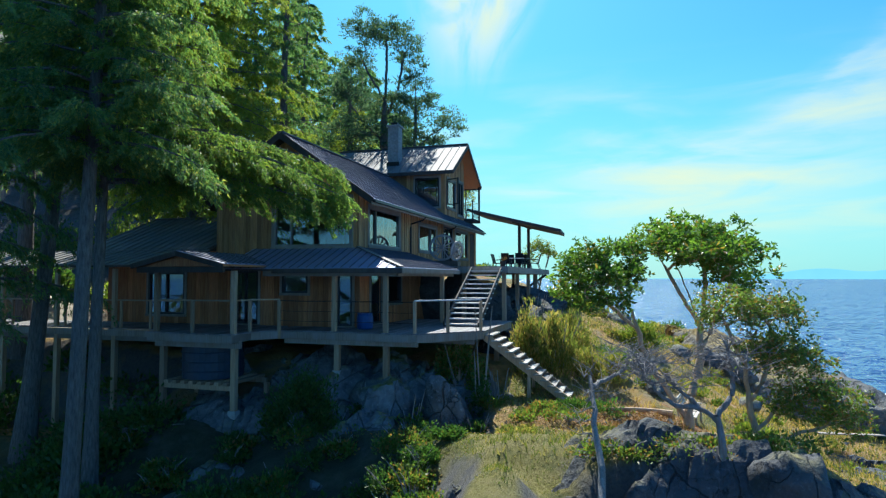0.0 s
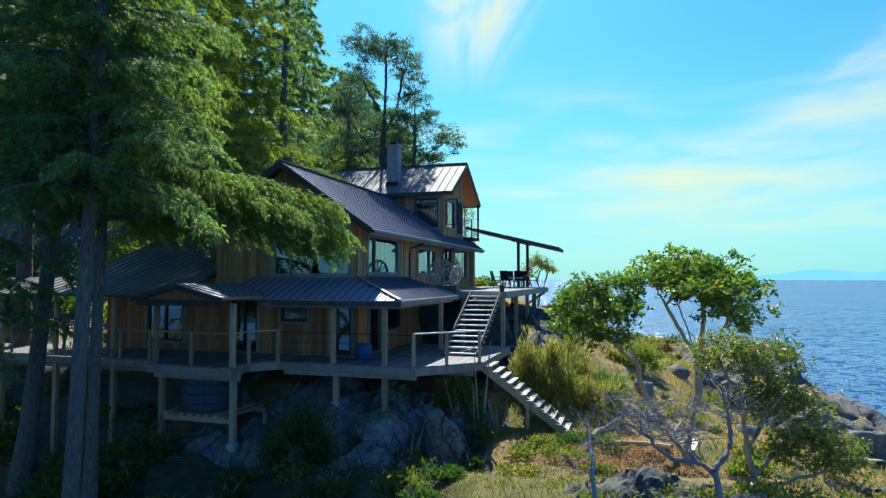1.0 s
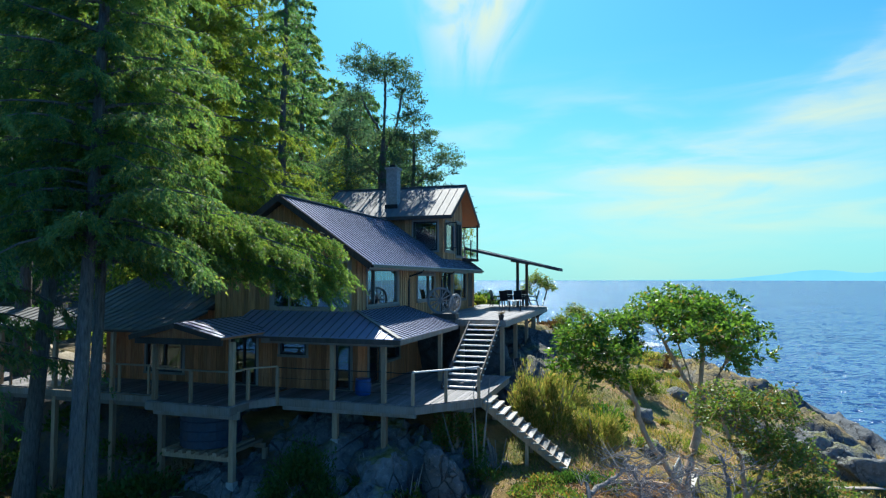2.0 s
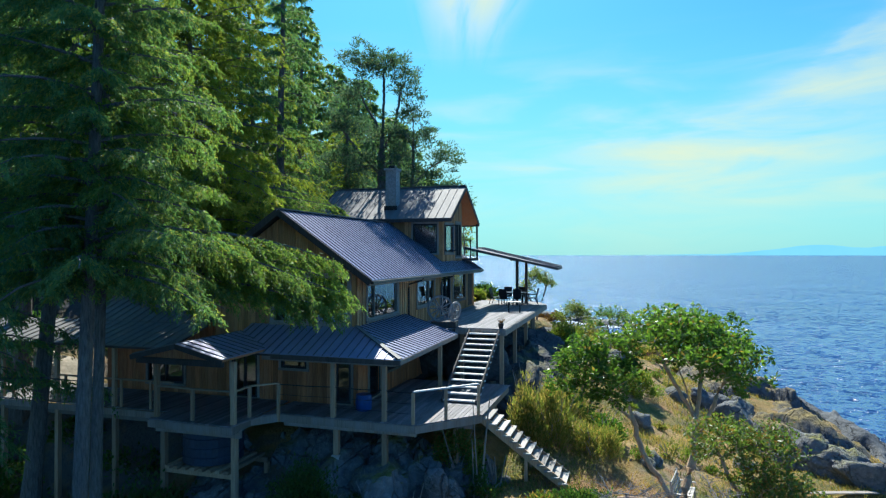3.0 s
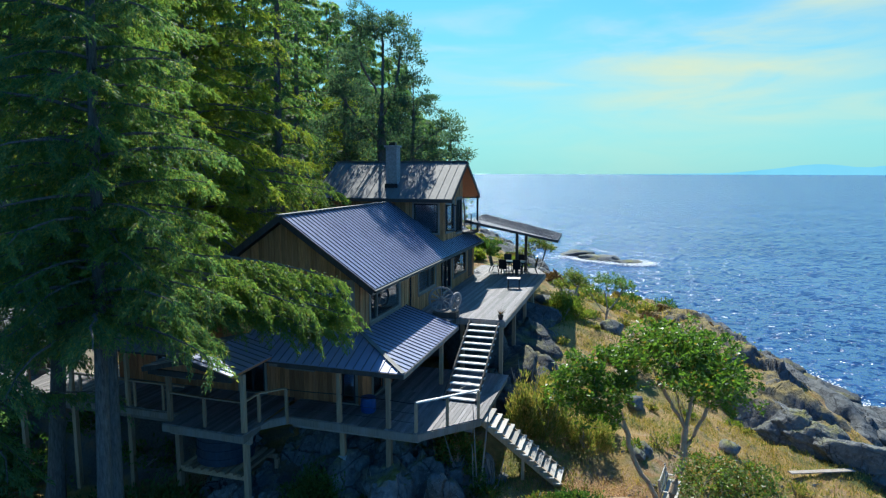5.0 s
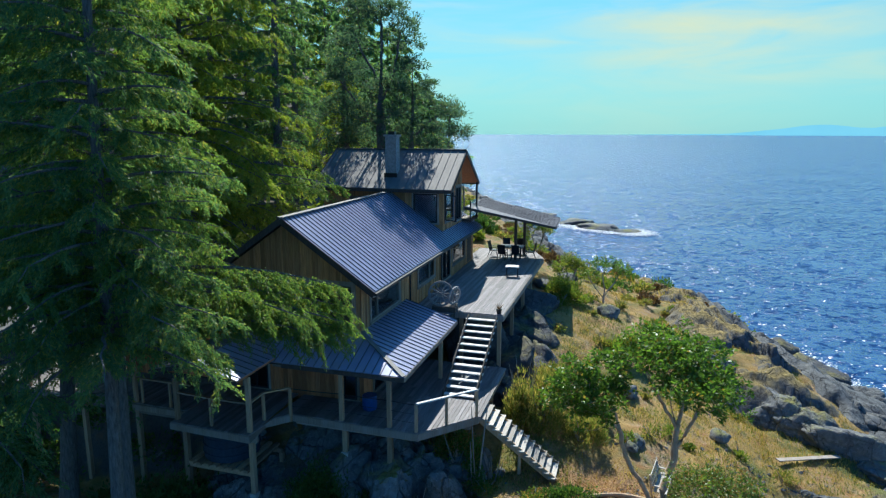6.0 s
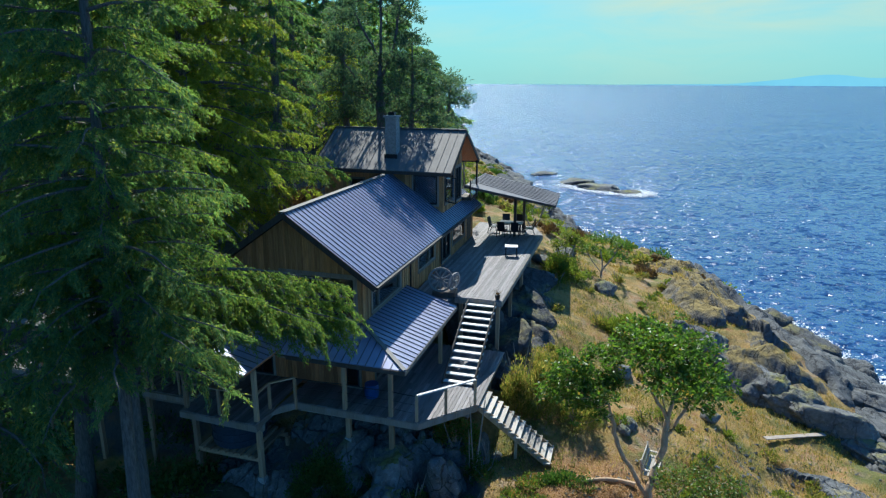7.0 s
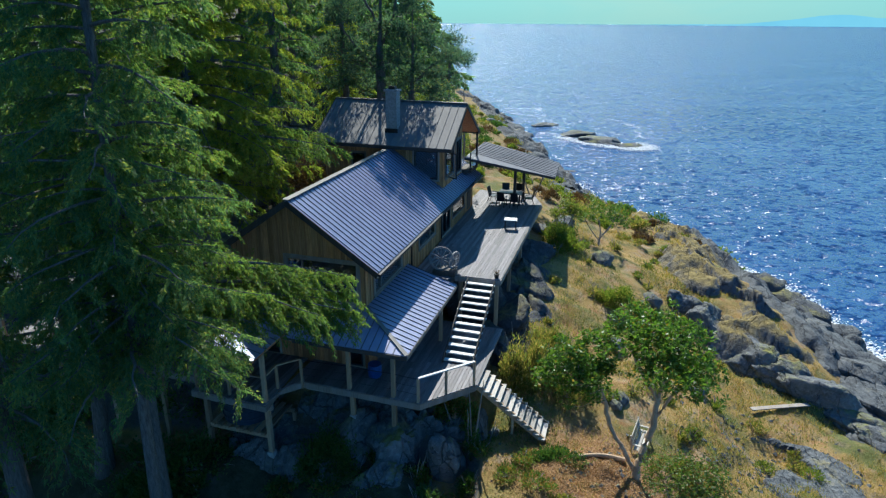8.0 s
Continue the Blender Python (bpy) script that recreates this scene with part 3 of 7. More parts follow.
tilt = n.new("ShaderNodeVectorMath"); tilt.operation = "ADD"; tilt.inputs[0].default_value = (0, 0, 1)
for wave in (ripple(0.09, 0.12, (0.6, 1.2, 1)), ripple(0.6, 0.5, (0.8, 1.1, 1)), ripple(1.6, 0.9, (0.7, 1.1, 1)), ripple(5.0, 0.75, (0.8, 1, 1))):
    if tilt.inputs[1].is_linked:
        more = n.new("ShaderNodeVectorMath"); more.operation = "ADD"
        l.new(tilt.outputs[0], more.inputs[0])
        tilt = more
    l.new(wave, tilt.inputs[1])
even = n.new("ShaderNodeVectorMath"); even.operation = "NORMALIZE"
l.new(tilt.outputs[0], even.inputs[0]); l.new(even.outputs[0], p.inputs["Normal"])
tone = noise_of(n, l, geo.outputs["Position"], 0.02, 3, 0.5, (1, 2.5, 1))
l.new(mixed(n, l, scaled(n, l, tone, 0.35, 0.65), (0.023, 0.072, 0.195), (0.036, 0.096, 0.24)), p.inputs["Base Color"])
bm = bmesh.new()
bmesh.ops.create_circle(bm, cap_ends=True, segments=96, radius=4850)
sea = tagged(part("sea", bm, water), "deep blue sea ruffled by small glittering waves", "sea", kind="structure")

# hills glow by emission: the pale air before them is put into this colour
haze, n, l, p = nodes_of("hazy_far_hills")
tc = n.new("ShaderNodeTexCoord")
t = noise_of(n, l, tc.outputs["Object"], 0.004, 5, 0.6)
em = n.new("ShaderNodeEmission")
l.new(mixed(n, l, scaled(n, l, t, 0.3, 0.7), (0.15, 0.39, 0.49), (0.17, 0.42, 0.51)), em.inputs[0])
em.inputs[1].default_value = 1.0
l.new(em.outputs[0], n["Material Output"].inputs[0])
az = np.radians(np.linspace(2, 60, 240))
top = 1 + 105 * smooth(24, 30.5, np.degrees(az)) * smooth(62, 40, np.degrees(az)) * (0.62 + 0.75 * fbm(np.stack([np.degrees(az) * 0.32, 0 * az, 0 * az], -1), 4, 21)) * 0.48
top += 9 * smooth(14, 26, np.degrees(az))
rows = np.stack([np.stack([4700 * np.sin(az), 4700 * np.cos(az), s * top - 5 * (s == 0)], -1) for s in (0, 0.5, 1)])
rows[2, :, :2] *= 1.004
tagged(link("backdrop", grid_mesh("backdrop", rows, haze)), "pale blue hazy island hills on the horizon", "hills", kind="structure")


def blocks(x, y, cell, seed, tilt=0.35, warp=0.5):
    """Broken rock: every cell of an uneven pattern is a block with its own height and slant. About -0.5 to 0.5."""
    px = (x * 0.9 + y * 0.44) / cell[0] + warp * (vnoise(np.stack([x * 0.7, y * 0.7, 0 * x], -1), seed) - 0.5)
    py = (y * 0.9 - x * 0.44) / cell[1] + warp * (vnoise(np.stack([x * 0.7, y * 0.7, 0 * x + 9], -1), seed) - 0.5)
    ix, iy = np.floor(px).astype(np.int64), np.floor(py).astype(np.int64)
    near, next_near = np.full(x.shape, 1e9), np.full(x.shape, 1e9)
    high, next_high = np.zeros(x.shape), np.zeros(x.shape)
    for a in (-1, 0, 1):
        for b in (-1, 0, 1):
            jx, jy = ix + a, iy + b
            cx, cy = jx + hash3(jx, jy, 1 + 0 * jx, seed), jy + hash3(jx, jy, 2 + 0 * jx, seed)
            d = np.hypot(px - cx, py - cy)
            hgt = hash3(jx, jy, 3 + 0 * jx, seed) - 0.5 + tilt * ((px - cx) * (hash3(jx, jy, 4 + 0 * jx, seed) * 2 - 1) + (py - cy) * (hash3(jx, jy, 5 + 0 * jx, seed) * 2 - 1))
            first, second = d < near, (d >= near) & (d < next_near)
            next_near = np.where(first, near, np.where(second, d, next_near))
            next_high = np.where(first, high, np.where(second, hgt, next_high))
            near, high = np.where(first, d, near), np.where(first, hgt, high)
    gap = next_near - near
    share = 0.5 + 0.5 * smooth(0.0, 0.22, gap)
    return high * share + next_high * (1 - share) - 0.22 * (1 - smooth(0.0, 0.13, gap))


def rock_sheet(name, xs, ys, cover, material, label, seed, amp=0.8, cell=(2.2, 1.1), lift=0.0, mask_under=0.5, soft=False):
    """Bare rock breaking through the ground: cover(x, y) is 1 where it stands out, 0 where the ground hides it."""
    x, y = np.meshgrid(xs, ys)
    c = cover(x, y)
    wob = (fbm(np.stack([x * 0.5, y * 0.5, 0 * x], -1), 3, seed + 3) - 0.5) * 0.9
    z = land(x, y, False) + c * (lift + amp * blocks(x, y, cell, seed, warp=0.8) + amp * 0.25 * blocks(x, y, (cell[0] * 0.4, cell[1] * 0.4), seed + 1) + amp * wob)
    z += (fbm(np.stack([x * 3, y * 3, 0 * x], -1), 3, seed) - 0.5) * 0.16 * c - (1 - c) * mask_under
    jit = np.random.default_rng(seed).uniform(-0.25, 0.25, (2, *x.shape)) * (xs[1] - xs[0])
    return tagged(link(name, grid_mesh(name, np.stack([x + jit[0], y + jit[1], z], -1), material, smooth=soft)), label, "rock")


def boulder_mesh(name, size, seed, material, facets=17, detail=4, rough=0.13, squash=1.0):
    """A rock with broken flat sides and worn edges."""
    r = np.random.default_rng(seed)
    bm = bmesh.new()
    bmesh.ops.create_icosphere(bm, subdivisions=detail, radius=1)
    v = np.array([x.co[:] for x in bm.verts])
    nrm = r.normal(size=(facets, 3)); nrm /= np.linalg.norm(nrm, axis=1)[:, None]
    dist = r.uniform(0.62, 0.95, facets)
    k = v @ nrm.T / dist
    rad = 1.0 / (np.sum(np.maximum(k, 1e-3) ** 26, 1) ** (1 / 26))
    v = v * np.clip(rad, 0.5, 1.15)[:, None]
    v *= (1 + rough * 2 * (fbm(v * 2.2 + seed, 3, seed) - 0.5) + rough * 0.9 * (np.abs(fbm(v * 5 + seed, 3, seed + 5) - 0.5) * 2 - 0.4))[:, None]
    seeds = r.normal(size=(34, 3)); seeds /= np.linalg.norm(seeds, axis=1)[:, None]
    dirs = v / np.linalg.norm(v, axis=1)[:, None] + 0.12 * (fbm(v * 3 + seed, 2, seed + 9)[:, None] - 0.5)
    v *= (1 + r.uniform(-0.13, 0.10, 34)[np.argmax(dirs @ seeds.T, 1)])[:, None]
    v *= np.array(size) * np.array([1, 1, squash])
    for x, co in zip(bm.verts, v):
        x.co = co
    mesh = bpy.data.meshes.new(name)
    bm.to_mesh(mesh); bm.free()
    mesh.polygons.foreach_set("use_smooth", [True] * len(mesh.polygons))
    mesh.materials.append(material)
    return mesh


def rock(name, at, size, seed, material, label, turn=0.0, tilt=0.0, detail=4, group="", lift=0.0):
    ob = link(name, boulder_mesh(name, size, seed, material, detail=detail))
    z = float(land(at[0], at[1])) if len(at) < 3 else at[2]
    ob.matrix_world = pose(at[0], at[1], z + lift, tilt, tilt * 0.4, turn)
    return tagged(ob, label, "rock", group)


# boulders under and beside the lower deck
rock("boulder", (0.15, 19.2, 4.9), (0.98, 0.85, 1.55), 11, rock_mat, "tall pale grey boulder with lichen below the deck", 15, 6)
rock("boulder", (-1.7, 20.4, 4.75), (1.5, 1.3, 1.5), 12, rock_mat, "broad grey boulder carrying a deck post", 40, -8)
rock("boulder", (-3.6, 20.6, 4.6), (1.5, 1.5, 1.7), 13, rock_mat, "cracked grey boulder in the shade of the deck", 80, 10)
rock("boulder", (-0.3, 21.6, 5.3), (1.6, 1.3, 1.5), 14, rock_mat, "grey boulder tucked under the deck", 10, 5)
rock("boulder", (2.2, 20.7, 4.5), (1.2, 0.9, 1.0), 15, rock_mat, "low dark boulder below the stairs", 30, 0)
rock("boulder", (-6.2, 18.6, 3.2), (1.6, 1.3, 1.3), 16, rock_mat, "shaded boulder in the hollow before the house", 60, 0)
rock("boulder", (-8.5, 17.5, 2.7), (1.7, 1.4, 1.2), 17, rock_mat, "dark mossy boulder in the hollow", 10, 9)
rock("boulder", (-3.3, 17.4, 3.4), (1.8, 1.5, 1.3), 18, rock_mat, "half-buried boulder in the shaded hollow", 120, 0)
for i, (x, y, z, a) in enumerate([(-5.6, 17.6, 3.5, 0.9), (-4.5, 16.9, 3.3, 0.7), (-2.4, 18.3, 4.0, 0.9), (-1.3, 17.3, 3.8, 0.8), (-7.0, 17.2, 3.1, 1.0), (-3.5, 18.9, 4.2, 0.9), (-0.9, 18.9, 4.4, 0.8), (-2.2, 16.2, 3.3, 0.8)]):
    rock("boulder", (x, y, z), (a, a * 0.85, a * 0.75), 480 + i, rock_mat, "blue-grey boulder tumbled in the shaded hollow", 47 * i, 6, 4, "hollow boulders")
# outcrop under the upper deck, the deck's shade put into its darker granite
rock("outcrop", (3.1, 27.9, 6.2), (1.8, 2.6, 2.1), 21, rock_dark, "steep grey outcrop under the upper deck", 20, 8, 5)
rock("outcrop", (4.3, 31.7, 6.6), (1.9, 2.6, 1.9), 22, rock_dark, "rounded grey outcrop beside the upper deck", 60, 5, 5)
rock("outcrop", (2.5, 25.4, 5.9), (1.2, 1.4, 1.9), 23, rock_dark, "grey rock face behind the lower deck", 0, 12, 5)
rock("outcrop", (4.9, 34.8, 7.6), (1.8, 2.3, 1.5), 24, rock_dark, "rock shelf carrying the end of the deck", 100, 0, 5)
# two rocks added to fill the dark gap below the deck
rock("outcrop", (1.5, 28.9, 8.1), (2.1, 1.6, 1.75), 25, rock_dark, "shaded rock under the upper deck", 30, 0, 4)
rock("outcrop", (-0.6, 29.6, 8.2), (1.8, 1.4, 1.6), 26, rock_dark, "shaded rock behind the stairs", 80, 0, 4)
# knoll in front
rock_sheet("knoll", np.arange(0.2, 10.2, 0.11), np.arange(8.8, 16.0, 0.11),
           lambda x, y: smooth(0, 1, 1.9 - 1.5 * np.sqrt(((x - 4.9) / 3.6) ** 2 + ((y - 12.0 + 0.1 * (x - 4.9)) / 1.8) ** 2)),
           rock_dark, "dark cracked rock knoll with a steep face", 31, 0.6, (1.9, 1.2), 0.5)
rock("outcrop", (7.7, 12.3, 4.4), (1.2, 1.3, 1.25), 33, rock_dark, "rounded dark shoulder of the knoll", 0, 0, 5)
rock("outcrop", (2.7, 11.7, 4.1), (1.1, 1.0, 1.6), 34, rock_dark, "dark cracked rock standing at the end of the knoll", 15, 4, 5)
rock("outcrop", (4.2, 11.7, 4.2), (1.5, 1.1, 1.75), 341, rock_dark, "dark rock face of the knoll with leaf litter", 50, -5, 5)
rock("outcrop", (6.2, 11.8, 4.3), (1.6, 1.2, 1.7), 342, rock_dark, "dark fissured rock face below the leaning arbutus", 100, 5, 5)
rock("boulder", (-0.5, 13.2, 3.6), (0.9, 0.8, 0.9), 343, rock_dark, "dark mossy boulder at the edge of the hollow", 20, 0)
rock("boulder", (-0.9, 15.2, 3.6), (0.9, 1.0, 0.8), 344, rock_dark, "dark mossy boulder at the edge of the hollow", 70, 0)
rock("boulder", (-3.2, 14.0, 2.8), (1.2, 1.0, 0.9), 345, rock_dark, "dark boulder half sunk in the hollow", 10, 0)
rock_sheet("ledge_rock", np.arange(-2.2, 3.2, 0.11), np.arange(10.5, 19.0, 0.11),
           lambda x, y: np.exp(-((local(x, y)[0] - 4.2 - 1.0 * smooth(-4.0, -8.0, local(x, y)[1])) / 1.0) ** 4) * smooth(-2.4, -3.6, local(x, y)[1]) * smooth(-11, -9.5, local(x, y)[1]),
           rock_dark, "broken mossy rock along the edge of the hollow", 37, 0.8, (1.3, 0.8), 0.0)
rock_sheet("flat_slabs", np.arange(11.0, 20.0, 0.13), np.arange(17.0, 26.0, 0.13),
           lambda x, y: smooth(0.46, 0.54, fbm(np.stack([x * 0.4, y * 0.4, 0 * x], -1), 3, 44)) * smooth(0, 0.8, 2.6 - np.sqrt(((x - 15.2) / 1.6) ** 2 + ((y - 21.6) / 1.2) ** 2)),
           rock_bare, "flat grey slabs showing through the dry grass", 38, 0.16, (1.6, 1.0), 0.22, 0.3)
# rock under the lower deck and along the foot of the upper one
rock_sheet("rock_ledge", np.arange(-8.5, 3.4, 0.12), np.arange(17.6, 24.5, 0.12),
           lambda x, y: smooth(-4.2, -2.6, local(x, y)[1]) * smooth(2.2, 0.6, local(x, y)[1]) * smooth(-7.5, -5.5, local(x, y)[0]) * smooth(5.4, 4.2, local(x, y)[0]) * (1 - smooth(2.3, 2.9, local(x, y)[0]) * smooth(-0.3, -1.0, local(x, y)[1])),
           rock_mat, "broken grey rock face below the house", 35, 1.0, (1.5, 1.0), 0.35)
# this bank takes the darker granite for the deck's shade too
rock_sheet("rock_bank", np.arange(1.5, 8.6, 0.12), np.arange(23.6, 37.5, 0.12),
           lambda x, y: smooth(3.6, 4.6, local(x, y)[0]) * smooth(7.2, 5.4, local(x, y)[0]) * smooth(3.0, 5.0, local(x, y)[1]) * smooth(15.5, 12.5, local(x, y)[1]),
           rock_dark, "grey rock bank under the edge of the upper deck", 36, 0.8, (2.0, 1.4), 0.15, soft=True)
# meadow boulders
for i, (x, y, s) in enumerate([(12.6, 25.8, 0.55), (8.0, 23.2, 0.5), (7.5, 22.6, 0.35), (8.9, 27.6, 0.6), (10.2, 36.2, 0.9), (8.3, 40.6, 1.0), (12.6, 33.3, 0.8), (6.6, 38.5, 0.8)]):
    rock("boulder", (x, y), (s, s * 0.85, s * 0.75), 40 + i, rock_mat, "small grey boulder lying in dry grass", 50 * i, 0, 3, "meadow boulders", s * 0.15)
# rocky shore: broken granite from the meadow's edge down into the water
rock_sheet("shore_shelf", np.arange(12, 33, 0.15), np.arange(14, 76, 0.15),
           lambda x, y: smooth(-3.5, -1.0, shore_x(y) - x) * smooth(np.interp(y, [14, 28, 42, 50, 60], [8.8, 8.6, 7.4, 9.0, 8.0]), np.interp(y, [14, 28, 42, 50, 60], [6.6, 6.4, 5.2, 6.6, 5.6]), shore_x(y) - x + 2.2 * (vnoise(np.stack([x * 0.35, y * 0.35, 0 * x], -1), 71) - 0.5)),
           rock_bare, "bare fissured granite shelf at the edge of the sea", 61, 1.5, (3.0, 5.4), 0.4, soft=True)
rock_sheet("meadow_bank", np.arange(12, 25, 0.14), np.arange(22, 56, 0.14),
           lambda x, y: smooth(0, 1, 1.5 - np.abs(shore_x(y) - x - np.interp(y, [23, 27, 33, 40, 56], [8.0, 8.6, 10.2, 10.0, 8.0]) + 3.0 * (vnoise(np.stack([x * 0.25, y * 0.25, 0 * x], -1), 73) - 0.5)) / 2.4) * smooth(23, 27, y) * smooth(56, 50, y),
           rock_moss, "grey rock bank with yellow moss above the shore", 62, 1.2, (2.0, 3.6), 0.3, soft=True)
rock_sheet("headland_shelf", np.arange(4, 27, 0.3), np.arange(72, 170, 0.3),
           lambda x, y: smooth(-3.0, -1.0, shore_x(y) - x) * smooth(6.5, 3.0, shore_x(y) - x + 5.0 * (vnoise(np.stack([x * 0.2, y * 0.2, 0 * x], -1), 75) - 0.5)),
           rock_bare, "bare granite skirt of the far headland", 63, 1.6, (3.2, 8.0), 0.4, soft=True)
# steep slabs along the meadow's edge, and wet rocks in the gully behind them
for i, (x, y, a, b, c) in enumerate([(14.9, 34.4, 1.0, 1.5, 1.0), (15.6, 32.7, 1.1, 1.5, 1.1), (16.4, 31.2, 1.1, 1.6, 1.25), (17.3, 29.9, 1.2, 1.7, 1.3), (18.3, 28.7, 1.2, 1.8, 1.2), (19.4, 27.4, 1.2, 1.9, 1.1), (20.5, 26.0, 1.1, 1.8, 0.9), (21.2, 24.4, 1.0, 1.6, 0.7)]):
    rock("bank_rock", (x, y), (a, b, c), 640 + i, rock_mat, "steep blue-grey granite slab at the edge of the meadow", 38 + 9 * (i % 3), 7 - 5 * (i % 2), 5, "bank rocks", 0.1)
for i, (x, y, a, b, c) in enumerate([(25.6, 44.6, 1.5, 1.8, 1.1), (26.4, 42.6, 1.6, 1.9, 1.2), (26.6, 40.7, 1.5, 1.7, 1.0)]):
    rock("shore_rock", (x, y), (a, b, c), 660 + i, rock_dark, "dark wet rock in the gully by the sea", 30 * i, 6, 4, "shore rocks", 0.2)
for i, (x, y, a, b, c) in enumerate([(24.0, 35.4, 1.9, 2.8, 0.9), (25.6, 33.0, 2.0, 2.9, 0.9), (23.7, 31.2, 1.7, 2.6, 0.9), (26.0, 29.6, 2.0, 2.8, 0.8), (23.4, 28.0, 1.6, 2.5, 0.8)]):
    rock("shore_rock", (x, y), (a, b, c), 670 + i, rock_bare, "broad fissured granite slab sloping to the sea", 24 + 7 * (i % 3), 8, 5, "shore rocks", 0.15)
r2 = np.random.default_rng(5)
for i in range(16):
    y = 24 + i * 2.6 + r2.uniform(-0.8, 0.8)
    x = float(shore_x(y)) - r2.uniform(-0.8, 2.5)
    s = r2.uniform(0.7, 1.5)
    rock("shore_rock", (x, y, float(land(x, y, False)) - 0.1 * s), (s, s * r2.uniform(0.8, 1.5), s * r2.uniform(0.55, 0.8)), 100 + i, rock_bare, "bare fissured granite block at the edge of the sea", r2.uniform(0, 180), r2.uniform(-14, 14), 4, "shore rocks")
for i in range(26):
    y = 66 + i * 3.4 + r2.uniform(-1, 1)
    x = float(shore_x(y)) - r2.uniform(-0.5, 4.0)
    s = r2.uniform(1.6, 3.6)
    rock("shore_rock", (x, y, float(land(x, y, False)) - 0.4 * s), (s, s * r2.uniform(1.0, 1.8), s * 0.5), 300 + i, rock_bare, "bare granite on the far headland", r2.uniform(0, 180), 0, 3, "shore rocks")
for i, (x, y, a, b, c) in enumerate([(22.1, 132.5, 4.2, 1.8, 0.8), (27.1, 121.5, 3.6, 4.4, 0.9), (30.5, 114.8, 4.0, 4.6, 1.1), (33.7, 110.2, 2.6, 2.6, 0.6)]):
    rock("islet_rock", (x, y, 0.05), (a, b, c), 400 + i, rock_mat, "low bare islet washed by surf", 30, 0, 4, "islet")


def foam(name, path, spread, count, seed, label):
    r = np.random.default_rng(seed)
    path = np.array(path, float)
    s = r.uniform(0, len(path) - 1.001, count)
    i = s.astype(int)
    at = path[i] + (path[i + 1] - path[i]) * (s - i)[:, None] + r.normal(size=(count, 2)) * spread
    size = r.uniform(0.02, 0.11, count) * (0.7 + spread * 0.2)
    ang = r.uniform(0, np.pi, count)
    q = np.zeros((count, 4, 3))
    for k in range(4):
        a = ang + k * np.pi / 2 + r.uniform(-0.4, 0.4, count)
        rr = size * r.uniform(0.5, 1.3, count)
        q[:, k, 0] = at[:, 0] + np.cos(a) * rr * 1.5
        q[:, k, 1] = at[:, 1] + np.sin(a) * rr
        q[:, k, 2] = 0.12 + r.uniform(0, 0.08, count)
    tagged(link(name, quads_mesh(name, q, foam_white)), label, "foam", kind="stuff")


foam("shore_foam", [(float(shore_x(y)) + 0.6, y) for y in range(22, 84, 2)], 0.75, 9500, 3, "broken white foam along the rocks")
foam("islet_foam", [(23.5, 118.5), (26.0, 113.5), (29.5, 109.5), (34.0, 106.5), (37.0, 108.0), (36.5, 112.0)], 0.9, 6500, 4, "white surf round the low islet")

# ---- house ----
house = base("house", HOUSE, "two-storey cedar house with dark metal roofs on a rocky shore", "house")


def free_spans(lo, hi, holes):
    """The stretches of lo..hi that the holes leave."""
    out, at = [], lo
    for a, b in sorted(holes):
        if a > at:
            out.append((at, min(a, hi)))
        at = max(at, b)
    if at < hi:
        out.append((at, hi))
    return [(a, b) for a, b in out if b - a > 0.02]


